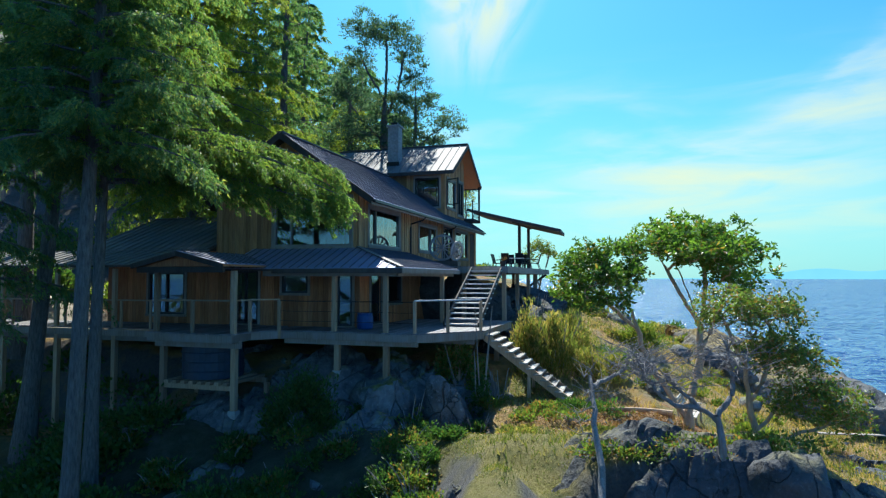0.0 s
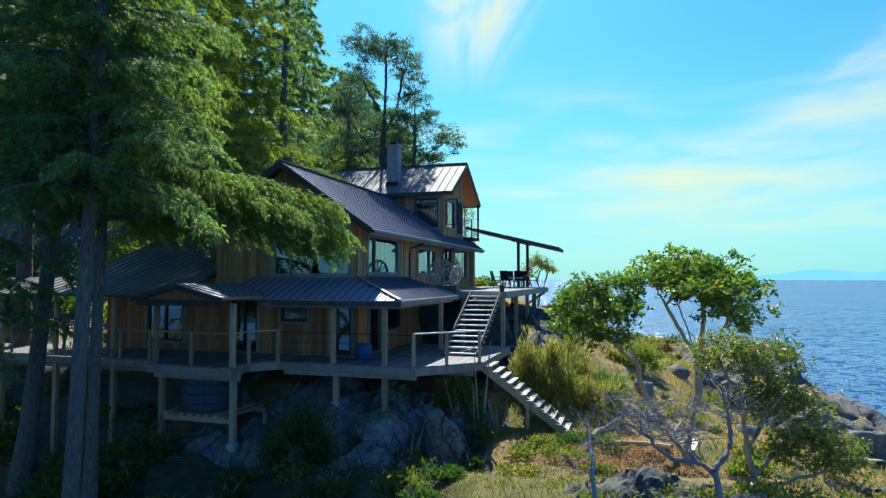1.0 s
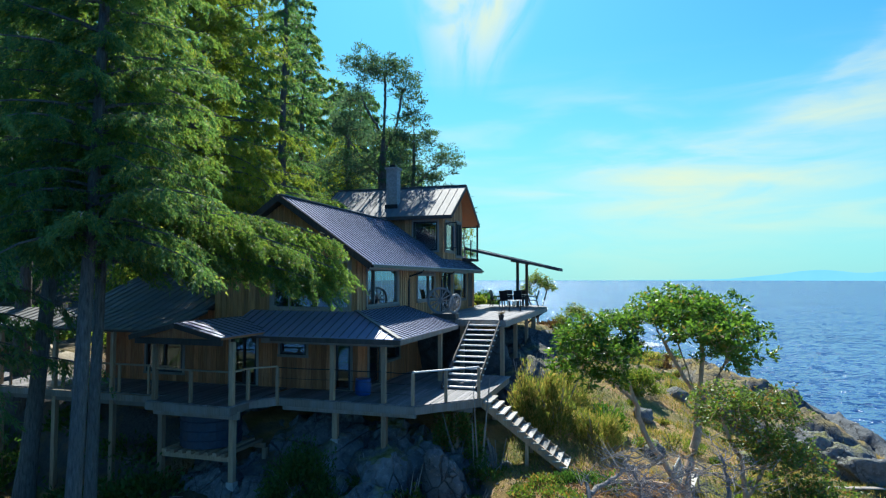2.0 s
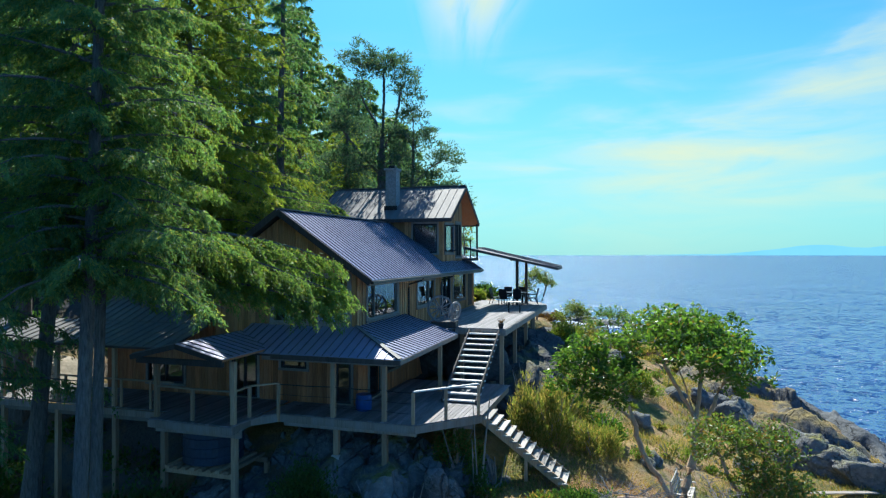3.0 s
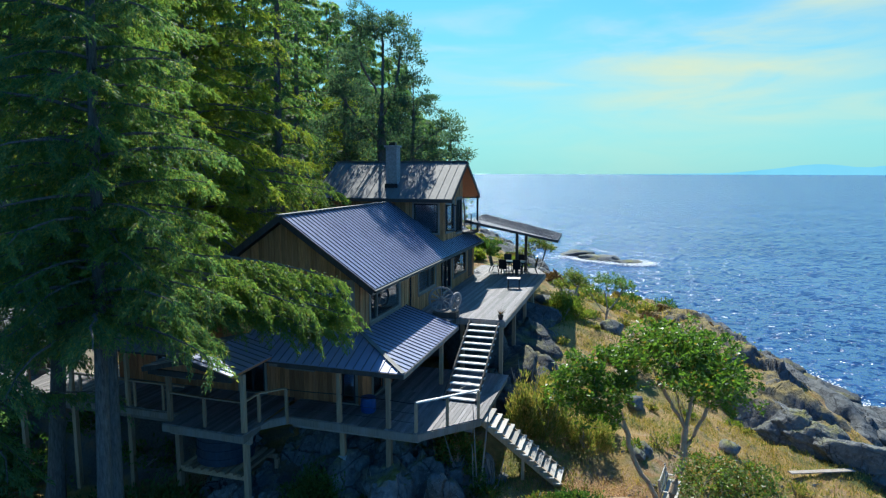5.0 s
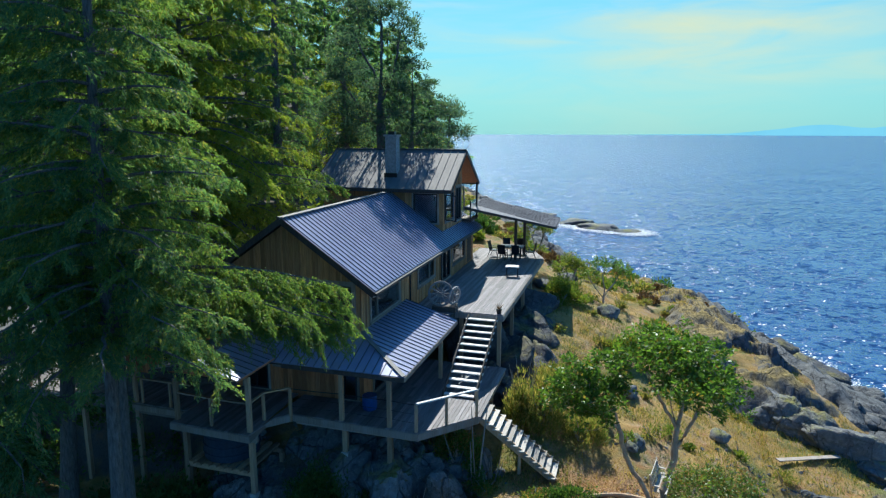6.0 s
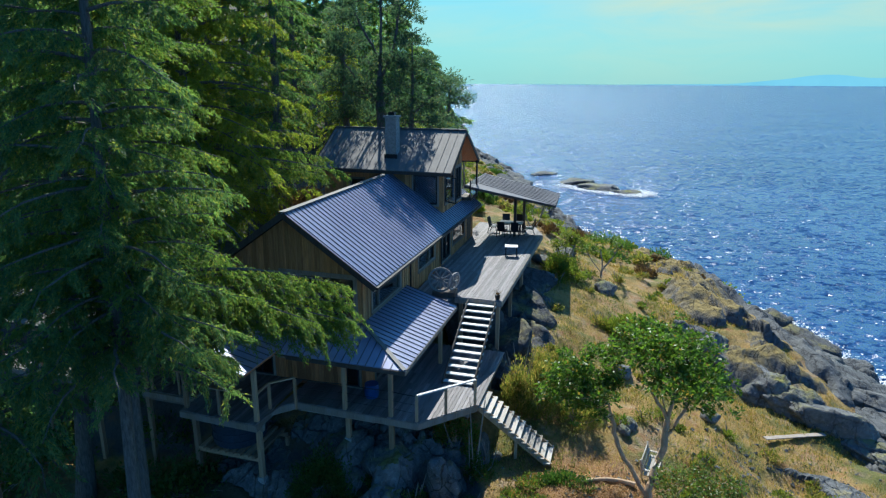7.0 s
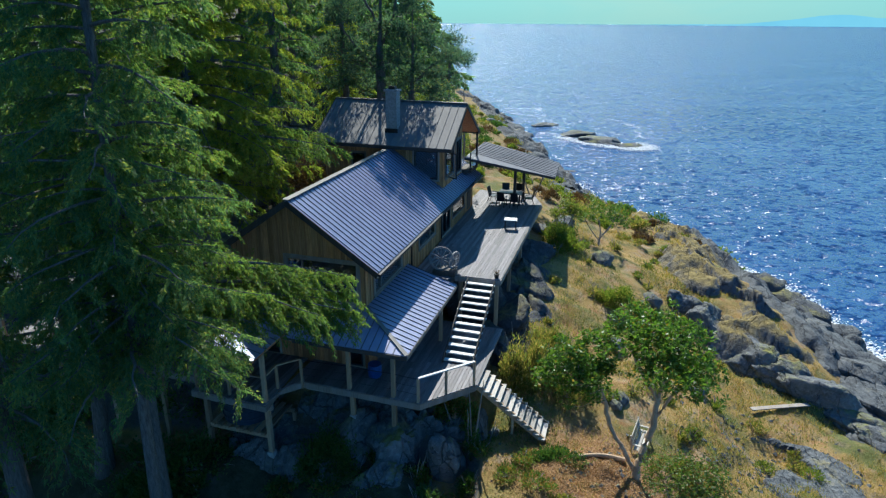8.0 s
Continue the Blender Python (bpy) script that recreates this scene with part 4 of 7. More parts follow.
def wall(name, p, q, z0, top, holes, material, width=0.2, batten=None, label="", thick=0.12):
    """An upright boarded wall from p to q (house axes, outside to the right of p>q). top: a height or a function of the way along.
    holes: (a, b, z0, z1) along the wall."""
    p, q = Vector((*p, 0)), Vector((*q, 0))
    length = (q - p).length
    a = (q - p) / length
    out = Vector((a.y, -a.x, 0))
    high = top if callable(top) else (lambda s: top)
    body = bmesh.new()
    cuts = sorted({0.0, length, *[x for h in holes for x in h[:2]], *[length * k / 8 for k in range(1, 8)]})
    for s0, s1 in zip(cuts, cuts[1:]):
        if s1 - s0 < 1e-3:
            continue
        m = (s0 + s1) / 2
        for lo, hi in free_spans(z0, 99, [(h[2], h[3]) for h in holes if h[0] <= m <= h[1]]):
            t0, t1 = (min(hi, high(s0)), min(hi, high(s1)))
            if min(t0, t1) <= lo + 0.01:
                continue
            c = [p + a * s0, p + a * s1, p + a * s1 - out * thick, p + a * s0 - out * thick]
            prism(body, [(x.x, x.y) for x in c], lo, [t0, t1, t1, t0])
    w = part(name, body, inner, house, label)
    count = max(1, round(length / width))
    step = length / count
    r = random.Random(name)
    for k in range(count):
        s0, s1 = k * step + 0.004, (k + 1) * step - 0.004
        m = (s0 + s1) / 2
        for lo, hi in free_spans(z0 + r.uniform(-0.01, 0.01), 99, [(h[2], h[3]) for h in holes if h[0] < m < h[1]]):
            t0, t1 = min(hi, high(s0)) - 0.003, min(hi, high(s1)) - 0.003
            if min(t0, t1) - lo < 0.05:
                continue
            o = 0.022 + r.uniform(0, 0.006)
            c = [p + a * s0 + out * o, p + a * s1 + out * o, p + a * s1 + out * 0.002, p + a * s0 + out * 0.002]
            b = prism(bmesh.new(), [(x.x, x.y) for x in c], lo, [t0, t1, t1, t0])
            part("board", b, material, w)
            if batten:
                c = [p + a * (s0 - 0.03) + out * (o + 0.02), p + a * (s0 + 0.025) + out * (o + 0.02), p + a * (s0 + 0.025) + out * o, p + a * (s0 - 0.03) + out * o]
                if not any(h[0] - 0.03 < s0 < h[1] + 0.03 and h[2] < lo + 0.1 < h[3] for h in holes):
                    part("batten", prism(bmesh.new(), [(x.x, x.y) for x in c], lo, [t0 - 0.01] * 4), batten, w)
    return w


def window(p, q, a0, a1, z0, z1, mullions=(), name="window", frame_w=0.07, mat=None, transom=None, deep=0.09):
    """A glazed opening in the wall p to q, from a0 to a1 along it."""
    mat = mat or dark_metal
    p, q = Vector((*p, 0)), Vector((*q, 0))
    a = (q - p).normalized()
    out = Vector((a.y, -a.x, 0))

    def bar(bm, s0, s1, lo, hi, o0, o1):
        c = [p + a * s0 + out * o1, p + a * s1 + out * o1, p + a * s1 + out * o0, p + a * s0 + out * o0]
        prism(bm, [(x.x, x.y) for x in c], lo, hi)

    bm = bmesh.new()
    f = frame_w
    for s0, s1, lo, hi in ((a0, a1, z1 - f, z1), (a0, a1, z0, z0 + f), (a0, a0 + f, z0 + f, z1 - f), (a1 - f, a1, z0 + f, z1 - f)):
        bar(bm, s0, s1, lo, hi, -deep, 0.05)
    w = part(name, bm, mat, house)
    for s in mullions:
        bm = bmesh.new(); bar(bm, s - 0.03, s + 0.03, z0 + f, z1 - f, -0.06, 0.045)
        part("mullion", bm, mat, w)
    if transom:
        bm = bmesh.new(); bar(bm, a0 + f, a1 - f, transom - 0.025, transom + 0.025, -0.058, 0.042)
        part("transom", bm, mat, w)
    edges = [a0 + f, *mullions, a1 - f]
    for s0, s1 in zip(edges, edges[1:]):
        bm = bmesh.new(); bar(bm, s0 + 0.002, s1 - 0.002, z0 + f, z1 - f, -0.03, -0.022)
        g = part("pane", bm, glass, w)
        g.visible_shadow = False
    bm = bmesh.new()
    for s0, s1, lo, hi in ((a0 - 0.09, a1 + 0.09, z1, z1 + 0.11), (a0 - 0.09, a0, z0, z1), (a1, a1 + 0.09, z0, z1)):
        bar(bm, s0, s1, lo, hi, 0.02, 0.062)
    part("casing", bm, trim_wood, w)
    bm = bmesh.new(); bar(bm, a0 - 0.1, a1 + 0.1, z0 - 0.09, z0, 0.02, 0.085)
    part("sill", bm, trim_wood, w)
    return w


def roof_plane(name, eave0, eave1, ridge1, ridge0, material, ribs, rib_step=0.3, thick=0.09, label="", rib_h=0.032, rib_w=0.024, under=None):
    """A sloping sheet with raised seams from ridge to eave. Corners in house axes: eave start, eave end, ridge end, ridge start."""
    e0, e1, t1, t0 = [Vector(x) for x in (eave0, eave1, ridge1, ridge0)]
    bm = bmesh.new()
    pts = [e0, e1, t1, t0] if (t1 - t0).length > 0.01 else [e0, e1, t1]
    plate(bm, pts, 0.03)
    r = part(name, bm, material, house, label)
    bm = bmesh.new()
    plate(bm, [x - Vector((0, 0, 0.034)) for x in pts], thick)
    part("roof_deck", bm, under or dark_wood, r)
    up = (e1 - e0).cross(t0 - e0).normalized()
    up = up if up.z > 0 else -up
    along = (e1 - e0).normalized()
    length = (e1 - e0).length
    fall = (t0 - e0) - along * (t0 - e0).dot(along)
    drop = fall.length
    fall.normalize()
    x0, x1 = (t0 - e0).dot(along), (t1 - e0).dot(along)
    k = 0
    s = rib_step * 0.5
    while s < length:
        top = drop
        if s < x0:
            top = drop * s / x0
        elif s > x1:
            top = drop * (length - s) / (length - x1)
        if top > 0.15:
            a = e0 + along * s + up * (rib_h * 0.5 - 0.002)
            part("seam", beam(bmesh.new(), a, a + fall * top, rib_w, rib_h, up), ribs, r)
        s += rib_step
    return r


def edge_board(name, a, b, w, h, material, parent=None):
    return part(name, beam(bmesh.new(), a, b, w, h), material, parent or house)


# upper storey: front gable wall, long right wall, left wall, back wall
UF, UL, UB = 0.0, -5.75, 17.0
gable = lambda s: 14.30 - abs(s - 2.88) * 0.70
front_holes = [(2.42, 5.50, 10.52, 12.22)]
wall("wall", (UL, UF), (0, UF), 9.80, lambda s: 14.40 - abs(s - 2.85) * 0.70, front_holes, cedar_old, 0.24, cedar_old, "weathered board-and-batten gable wall")
window((UL, UF), (0, UF), 2.42, 5.50, 10.52, 12.22, (3.12,), mat=trim_wood)
right_holes = [(0.86, 3.98, 10.58, 11.98), (6.40, 8.95, 10.60, 11.80), (10.2, 11.75, 10.0, 12.0), (12.3, 14.9, 10.45, 11.95), (15.5, 16.5, 9.95, 12.0)]
wall("wall", (0, UF), (0, UB), 9.80, 12.42, right_holes, cedar_old, 0.24, cedar_old, "weathered board-and-batten wall along the deck")
window((0, UF), (0, UB), 0.86, 3.98, 10.58, 11.98, (1.55,), mat=trim_wood)
window((0, UF), (0, UB), 6.40, 8.95, 10.60, 11.80, (8.1,), mat=trim_wood)
window((0, UF), (0, UB), 10.2, 11.75, 10.0, 12.0, (10.95,), "sliding_door")
window((0, UF), (0, UB), 12.3, 14.9, 10.45, 11.95)
bm = bmesh.new(); box(bm, -0.06, 0.03, 15.52, 16.48, 9.96, 11.98)
entry = part("door", bm, dark_wood, house, "dark timber door to the upper deck")
part("door_handle", beam(bmesh.new(), (0.06, 15.62, 10.95), (0.06, 15.74, 10.95), 0.03, 0.03), dark_metal, entry)
wall("wall", (UL, UB), (UL, UF), 9.80, 12.42, [], cedar_old, 0.4)
wall("wall", (0, UB), (UL, UB), 9.80, 12.42, [], cedar_old, 0.4)
part("upper_floor", box(bmesh.new(), UL + 0.12, -0.12, 0.12, UB - 0.12, 9.74, 9.90), inner, house)

# main roof: ridge over the upper storey
RIDGE, EAVE = 14.62, 12.12
roof_plane("roof", (0.72, -0.45, EAVE), (0.72, 16.3, EAVE), (-2.87, 16.3, RIDGE), (-2.87, -0.45, RIDGE), roof_blue, rib_shade_metal, 0.31, label="blue-grey standing-seam metal roof")
roof_plane("roof", (-6.46, 16.3, EAVE), (-6.46, -0.45, EAVE), (-2.87, -0.45, RIDGE), (-2.87, 16.3, RIDGE), roof_blue, rib_shade_metal, 0.31)
edge_board("barge_board", (0.74, -0.47, EAVE - 0.10), (-2.87, -0.47, RIDGE - 0.10), 0.04, 0.22, dark_wood)
edge_board("barge_board", (-6.48, -0.47, EAVE - 0.10), (-2.87, -0.47, RIDGE - 0.10), 0.04, 0.22, dark_wood)
edge_board("ridge_cap", (-2.87, -0.46, RIDGE + 0.02), (-2.87, 9.6, RIDGE + 0.02), 0.26, 0.035, roof_old)
edge_board("fascia", (0.70, -0.45, EAVE - 0.13), (0.70, 16.3, EAVE - 0.13), 0.03, 0.15, trim_wood)


def gutter(a, b, parent=None):
    bm = bmesh.new()
    beam(bm, (a[0] + 0.06, a[1], a[2]), (b[0] + 0.06, b[1], b[2]), 0.11, 0.09)
    return part("gutter", bm, dark_metal, parent or house)


gutter((0.72, -0.4, EAVE - 0.09), (0.72, 16.2, EAVE - 0.09))
for at, low in ((5.2, 9.98), (10.0, 9.95)):
    q = tubes_quads([tube_rings([(0.76, at, EAVE - 0.12), (0.66, at, EAVE - 0.25), (0.10, at, EAVE - 0.42), (0.08, at, EAVE - 0.6), (0.08, at, low)], [0.035] * 5, 8)])
    link("downpipe", quads_mesh("downpipe", q, dark_metal), house)

# cross gable over the back half
CR, CE, CU0, CUR, CU1 = 16.74, 14.82, 9.88, 12.95, 16.0
cl, cr = -7.15, 0.60
roof_plane("roof", (cl, CU0, CE), (cr, CU0, CE), (cr, CUR, CR), (cl, CUR, CR), roof_old, roof_old, 0.42, label="weathered grey metal roof with wide seams")
roof_plane("roof", (cr, CU1, CE), (cl, CU1, CE), (cl, CUR, CR), (cr, CUR, CR), roof_old, roof_old, 0.42, under=cedar_red)
edge_board("ridge_cap", (cl, CUR, CR + 0.02), (cr, CUR, CR + 0.02), 0.24, 0.035, roof_old)
for y in (CU0 - 0.01, CU1 + 0.01):
    edge_board("fascia", (cl, y, CE - 0.11), (cr, y, CE - 0.11), 0.035, 0.16, dark_wood)
for x in (cl - 0.01, cr + 0.01):
    for y in (CU0, CU1):
        edge_board("barge_board", (x, y, CE - 0.10), (x, CUR, CR - 0.10), 0.035, 0.2, dark_wood)
WF, WB, WL, WR = 10.45, 14.25, -6.7, -0.02
kc = (CR - CE) / (CUR - CU0)
top_f = CE + (WF - CU0) * kc - 0.08
top_b = CE + (CU1 - WB) * kc - 0.08
under_roof = lambda u: CE + min(u - CU0, CU1 - u) * kc - 0.08
wall("wall", (WL, WF), (WR, WF), 9.9, top_f, [(5.12, 6.42, 13.05, 14.55), (1.6, 2.3, 12.6, 14.2)], cedar_old, 0.26, cedar_old, "weathered cedar wall of the upper gable")
window((WL, WF), (WR, WF), 5.12, 6.42, 13.05, 14.55, ())
window((WL, WF), (WR, WF), 1.6, 2.3, 12.6, 14.2, ())
wall("wall", (WR, WF), (WR, WB), 11.9, lambda s: under_roof(WF + s), [(0.35, 2.0, 13.05, 14.55), (2.45, 3.5, 12.85, 14.7)], cedar_old, 0.26, cedar_old)
window((WR, WF), (WR, WB), 0.35, 2.0, 13.05, 14.55, ())
window((WR, WF), (WR, WB), 2.45, 3.5, 12.85, 14.7, (3.0,))
wall("wall", (WR, WB), (WL, WB), 9.9, top_b, [(0.8, 2.4, 12.8, 14.7)], cedar_old, 0.4)
window((WR, WB), (WL, WB), 0.8, 2.4, 12.8, 14.7, (1.6,), "balcony_door")
wall("wall", (WL, WB), (WL, WF), 9.9, lambda s: under_roof(WB - s), [], cedar_old, 0.4)
# casement standing open beside the dormer window
bm = bmesh.new()
for z0, z1, a, b in ((13.15, 13.2, 0, 0.8), (14.45, 14.5, 0, 0.8), (13.2, 14.45, 0, 0.05), (13.2, 14.45, 0.75, 0.8)):
    box(bm, a, b, -0.02, 0.02, z0, z1)
case = part("open_casement", bm, dark_metal, house)
case.matrix_local = pose(0.06, WF + 0.35, 0, 0, 0, -30)
g = part("pane", box(bmesh.new(), 0.05, 0.75, -0.004, 0.004, 13.2, 14.45), glass, case)
g.visible_shadow = False

# balcony under the back corner of the gable roof
bm = bmesh.new(); box(bm, -2.6, 0.56, WB + 0.03, 15.95, 12.62, 12.76)
balcony = part("balcony", bm, dark_wood, house, "small roofed balcony with a glass guard")
for x, y in ((0.5, 15.88), (-2.5, 15.88)):
    part("corner_post", box(bmesh.new(), x - 0.05, x + 0.05, y - 0.05, y + 0.05, 12.76, CE - 0.05), dark_metal, balcony)
part("guard_post", box(bmesh.new(), 0.47, 0.53, WB + 0.06, WB + 0.12, 12.76, 13.8), dark_metal, balcony)
for a, b, c, d in ((0.496, 0.504, WB + 0.14, 15.8), (-2.42, 0.42, 15.876, 15.884)):
    pane = part("glass_guard", box(bmesh.new(), a, b, c, d, 12.84, 13.78), glass, balcony)
    pane.visible_shadow = False

# chimney
bm = bmesh.new()
prism(bm, [(-3.25, 10.75), (-2.65, 10.75), (-2.65, 11.3), (-3.25, 11.3)], 14.9, 17.45)
chimney = part("chimney", bm, plaster, house, "square rendered grey chimney")
part("chimney_cap", box(bmesh.new(), -3.32, -2.58, 10.68, 11.37, 17.45, 17.55), plaster, chimney)
part("flue", box(bmesh.new(), -3.12, -2.78, 10.88, 11.18, 17.55, 17.72), dark_metal, chimney)
part("flashing", box(bmesh.new(), -3.31, -2.59, 10.69, 10.745, 15.2, 15.55), dark_metal, chimney)

# lower storey
LF = 0.15
LW = -11.0
low_holes = [(5.85, 6.95, 7.7, 9.65), (7.95, 9.0, 8.85, 9.6), (10.15, 10.75, 7.7, 9.6), (2.0, 3.7, 8.0, 9.6)]
wall("wall", (LW, LF), (0.0, LF), 7.5, lambda s: 10.4 if s < UL - LW - 0.05 else 9.80, low_holes, cedar_red, 0.2, None, "reddish vertical cedar boarding of the lower storey")
window((LW, LF), (0.0, LF), 5.85, 6.95, 7.7, 9.65, (6.4,), "glazed_door")
window((LW, LF), (0.0, LF), 7.95, 9.0, 8.85, 9.6, ())
window((LW, LF), (0.0, LF), 10.15, 10.75, 7.7, 9.6, (), "glazed_door")
window((LW, LF), (0.0, LF), 2.0, 3.7, 8.0, 9.6, (2.85,))
wall("wall", (0.0, LF), (0.0, 9.0), 7.5, 9.80, [(0.9, 1.9, 7.7, 9.6), (2.6, 4.0, 8.4, 9.5)], cedar_red, 0.2, None)
window((0.0, LF), (0.0, 9.0), 0.9, 1.9, 7.7, 9.6, (), "glazed_door")
window((0.0, LF), (0.0, 9.0), 2.6, 4.0, 8.4, 9.5, ())
wall("wall", (0.0, 9.0), (LW, 9.0), 7.5, lambda s: 9.72 if s < -UL else 10.6, [], cedar_old, 0.4)
wall("wall", (LW, 9.0), (LW, LF), 7.5, 10.4, [], cedar_old, 0.4)
part("lower_floor", box(bmesh.new(), LW + 0.1, -0.1, LF + 0.12, 8.9, 7.48, 7.6), inner, house)

# roof of the left wing
roof_plane("roof", (-11.7, -0.65, 10.46), (UL - 0.02, -0.65, 10.46), (UL - 0.02, 3.35, 12.05), (-11.7, 3.35, 12.05), roof_old, roof_old, 0.4, label="weathered metal roof of the low wing")
roof_plane("roof", (UL - 0.02, 7.4, 10.46), (-11.7, 7.4, 10.46), (-11.7, 3.35, 12.05), (UL - 0.02, 3.35, 12.05), roof_old, roof_old, 0.4)
edge_board("ridge_cap", (-11.7, 3.35, 12.07), (UL - 0.02, 3.35, 12.07), 0.22, 0.035, roof_old)

# porch roof: hipped round the front corner
PH, PE = 10.46, 9.72
roof_plane("porch_roof", (2.37, -1.9, PE), (2.37, 4.78, PE), (0.03, 4.78, PH), (0.03, -0.02, PH), roof_blue, rib_shade_metal, 0.31, 0.06, "dark metal porch roof hipped at the corner", under=dark_wood)
roof_plane("porch_roof", (-4.2, -1.9, PE), (2.37, -1.9, PE), (0.03, -0.02, PH), (-4.2, -0.02, PH), roof_blue, rib_shade_metal, 0.31, 0.06)
edge_board("hip_cap", (2.37, -1.9, PE + 0.03), (0.03, -0.02, PH + 0.03), 0.16, 0.03, roof_old)
edge_board("fascia", (2.38, -1.92, PE - 0.10), (2.38, 4.78, PE - 0.10), 0.035, 0.15, trim_wood)
edge_board("fascia", (-2.2, -1.93, PE - 0.10), (2.38, -1.93, PE - 0.10), 0.035, 0.15, dark_wood)
edge_board("porch_beam", (-2.7, -1.62, PE - 0.18), (2.1, -1.62, PE - 0.18), 0.12, 0.18, trim_wood)
edge_board("porch_beam", (2.08, -1.6, PE - 0.18), (2.08, 4.7, PE - 0.18), 0.12, 0.18, trim_wood)
# low gable over the corner of the porch
GL, GR, GM, GF, GE, GP = -5.95, -2.55, -4.25, -4.0, 9.84, 10.24
roof_plane("porch_roof", (GR, GF, GE), (GR, -0.6, GE), (GM, -0.6, GP), (GM, GF, GP), roof_blue, rib_shade_metal, 0.35, 0.06, "low metal gable over the porch corner", under=cedar_red)
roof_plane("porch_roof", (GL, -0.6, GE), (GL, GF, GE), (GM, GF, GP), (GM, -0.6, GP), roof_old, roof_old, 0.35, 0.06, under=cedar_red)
roof_plane("porch_roof", (-16.5, -2.7, 9.86), (GL + 0.3, -2.7, 9.86), (GL + 0.3, -0.6, 10.44), (-16.5, -0.6, 10.44), roof_old, roof_old, 0.4, 0.06, "metal roof of the long side porch")
for a, b in (((GL, GF - 0.02, GE - 0.09), (GM, GF - 0.02, GP - 0.09)), ((GR, GF - 0.02, GE - 0.09), (GM, GF - 0.02, GP - 0.09))):
    edge_board("barge_board", a, b, 0.035, 0.15, dark_wood)
bm = bmesh.new()
plate(bm, [(GL + 0.1, GF + 0.12, GE - 0.10), (GR - 0.1, GF + 0.12, GE - 0.10), (GR - 0.1, GF + 0.24, GE - 0.10), (GL + 0.1, GF + 0.24, GE - 0.10)], 0.18)
part("porch_beam", bm, dark_wood, house)
bm = bmesh.new()
vs = [bm.verts.new(x) for x in ((GL + 0.3, GF + 0.18, GE - 0.09), (GR - 0.3, GF + 0.18, GE - 0.09), (GM, GF + 0.18, GP - 0.14))]
f = bm.faces.new(vs); ex = bmesh.ops.extrude_face_region(bm, geom=[f])
for x in ex["geom"]:
    if isinstance(x, bmesh.types.BMVert):
        x.co.y += 0.03
bmesh.ops.recalc_face_normals(bm, faces=bm.faces)
part("gable_panel", bm, cedar_red, house)

# sloping canopy over the upper deck
roof_plane("canopy_roof", (5.0, 20.6, 12.22), (5.2, 16.5, 12.20), (0.05, 14.7, 13.42), (0.05, 20.0, 13.42), canopy_felt, canopy_felt, 0.42, 0.12, "grey ribbed sheet roof sloping over the deck", 0.03, 0.05, under=dark_wood)

# ---- decks and stairs ----
def spans_at(outline, x):
    """Where the line at x runs inside the outline."""
    ys = []
    for (x0, y0), (x1, y1) in zip(outline, outline[1:] + outline[:1]):
        if (x0 <= x) != (x1 <= x):
            ys.append(y0 + (y1 - y0) * (x - x0) / (x1 - x0))
    ys.sort()
    return list(zip(ys[::2], ys[1::2]))


def boards(parent, outline, z, width=0.14, longest=5.0, material=None, seed=1):
    r = random.Random(seed)
    xs = [p[0] for p in outline]
    x = min(xs)
    while x < max(xs) - 0.03:
        a = [s for s in spans_at(outline, x + 0.02)]
        b = [s for s in spans_at(outline, min(x + width, max(xs)) - 0.02)]
        for (a0, a1), (b0, b1) in zip(a, b):
            cut = [0.0]
            whole = max(a1 - a0, b1 - b0)
            while whole - cut[-1] > longest:
                cut.append(cut[-1] + r.uniform(0.55, 1.0) * longest)
            cut.append(whole)
            for c0, c1 in zip(cut, cut[1:]):
                t0, t1 = c0 / whole, c1 / whole
                g = 0.006
                q = [(x + g, a0 + (a1 - a0) * t0 + 0.002), (x + width - g, b0 + (b1 - b0) * t0 + 0.002), (x + width - g, b0 + (b1 - b0) * t1 - 0.004), (x + g, a0 + (a1 - a0) * t1 - 0.004)]
                h = z + r.uniform(-0.003, 0.003)
                part("board", prism(bmesh.new(), q, h - 0.035, h), material or deck_wood, parent)
        x += width


def post(parent, x, y, z0, z1, w=0.13, name="post", material=None):
    return part(name, box(bmesh.new(), x - w / 2, x + w / 2, y - w / 2, y + w / 2, z0, z1), material or post_wood, parent)


def ground_local(x, y):
    w = HOUSE @ Vector((x, y, 0))
    return float(land(w.x, w.y))


D1 = 7.66
lower_deck = base("lower_deck", HOUSE, "grey timber deck on posts round the lower storey", "deck")
L_OUT = [(-5.85, -3.35), (-2.6, -3.45), (-2.72, -2.3), (-2.07, -1.55), (2.75, -1.65), (4.42, 0.2), (4.42, 5.1), (0.05, 5.1), (0.05, 0.1), (-5.85, 0.1)]
for (a, b) in zip(L_OUT[:7], L_OUT[1:7]):
    part("rim_joist", beam(bmesh.new(), (*a, D1 - 0.16), (*b, D1 - 0.16), 0.05, 0.24), trim_wood, lower_deck)
for y in (-1.35, 0.0):
    part("girder", beam(bmesh.new(), (-2.0, y, D1 - 0.34), (4.2 if y > -1 else 2.7, y, D1 - 0.34), 0.12, 0.2), trim_wood, lower_deck)
part("girder", beam(bmesh.new(), (-5.8, -3.0, D1 - 0.36), (-2.6, -3.0, D1 - 0.36), 0.14, 0.24), trim_wood, lower_deck)
for x in np.arange(-5.6, 4.3, 0.8):
    lo = -3.2 if x < -2.7 else -1.45 if x < 2.7 else 0.2
    part("joist", beam(bmesh.new(), (x, lo, D1 - 0.14), (x, 5.0 if x > 0.1 else 0.05, D1 - 0.14), 0.05, 0.18), dark_wood, lower_deck)
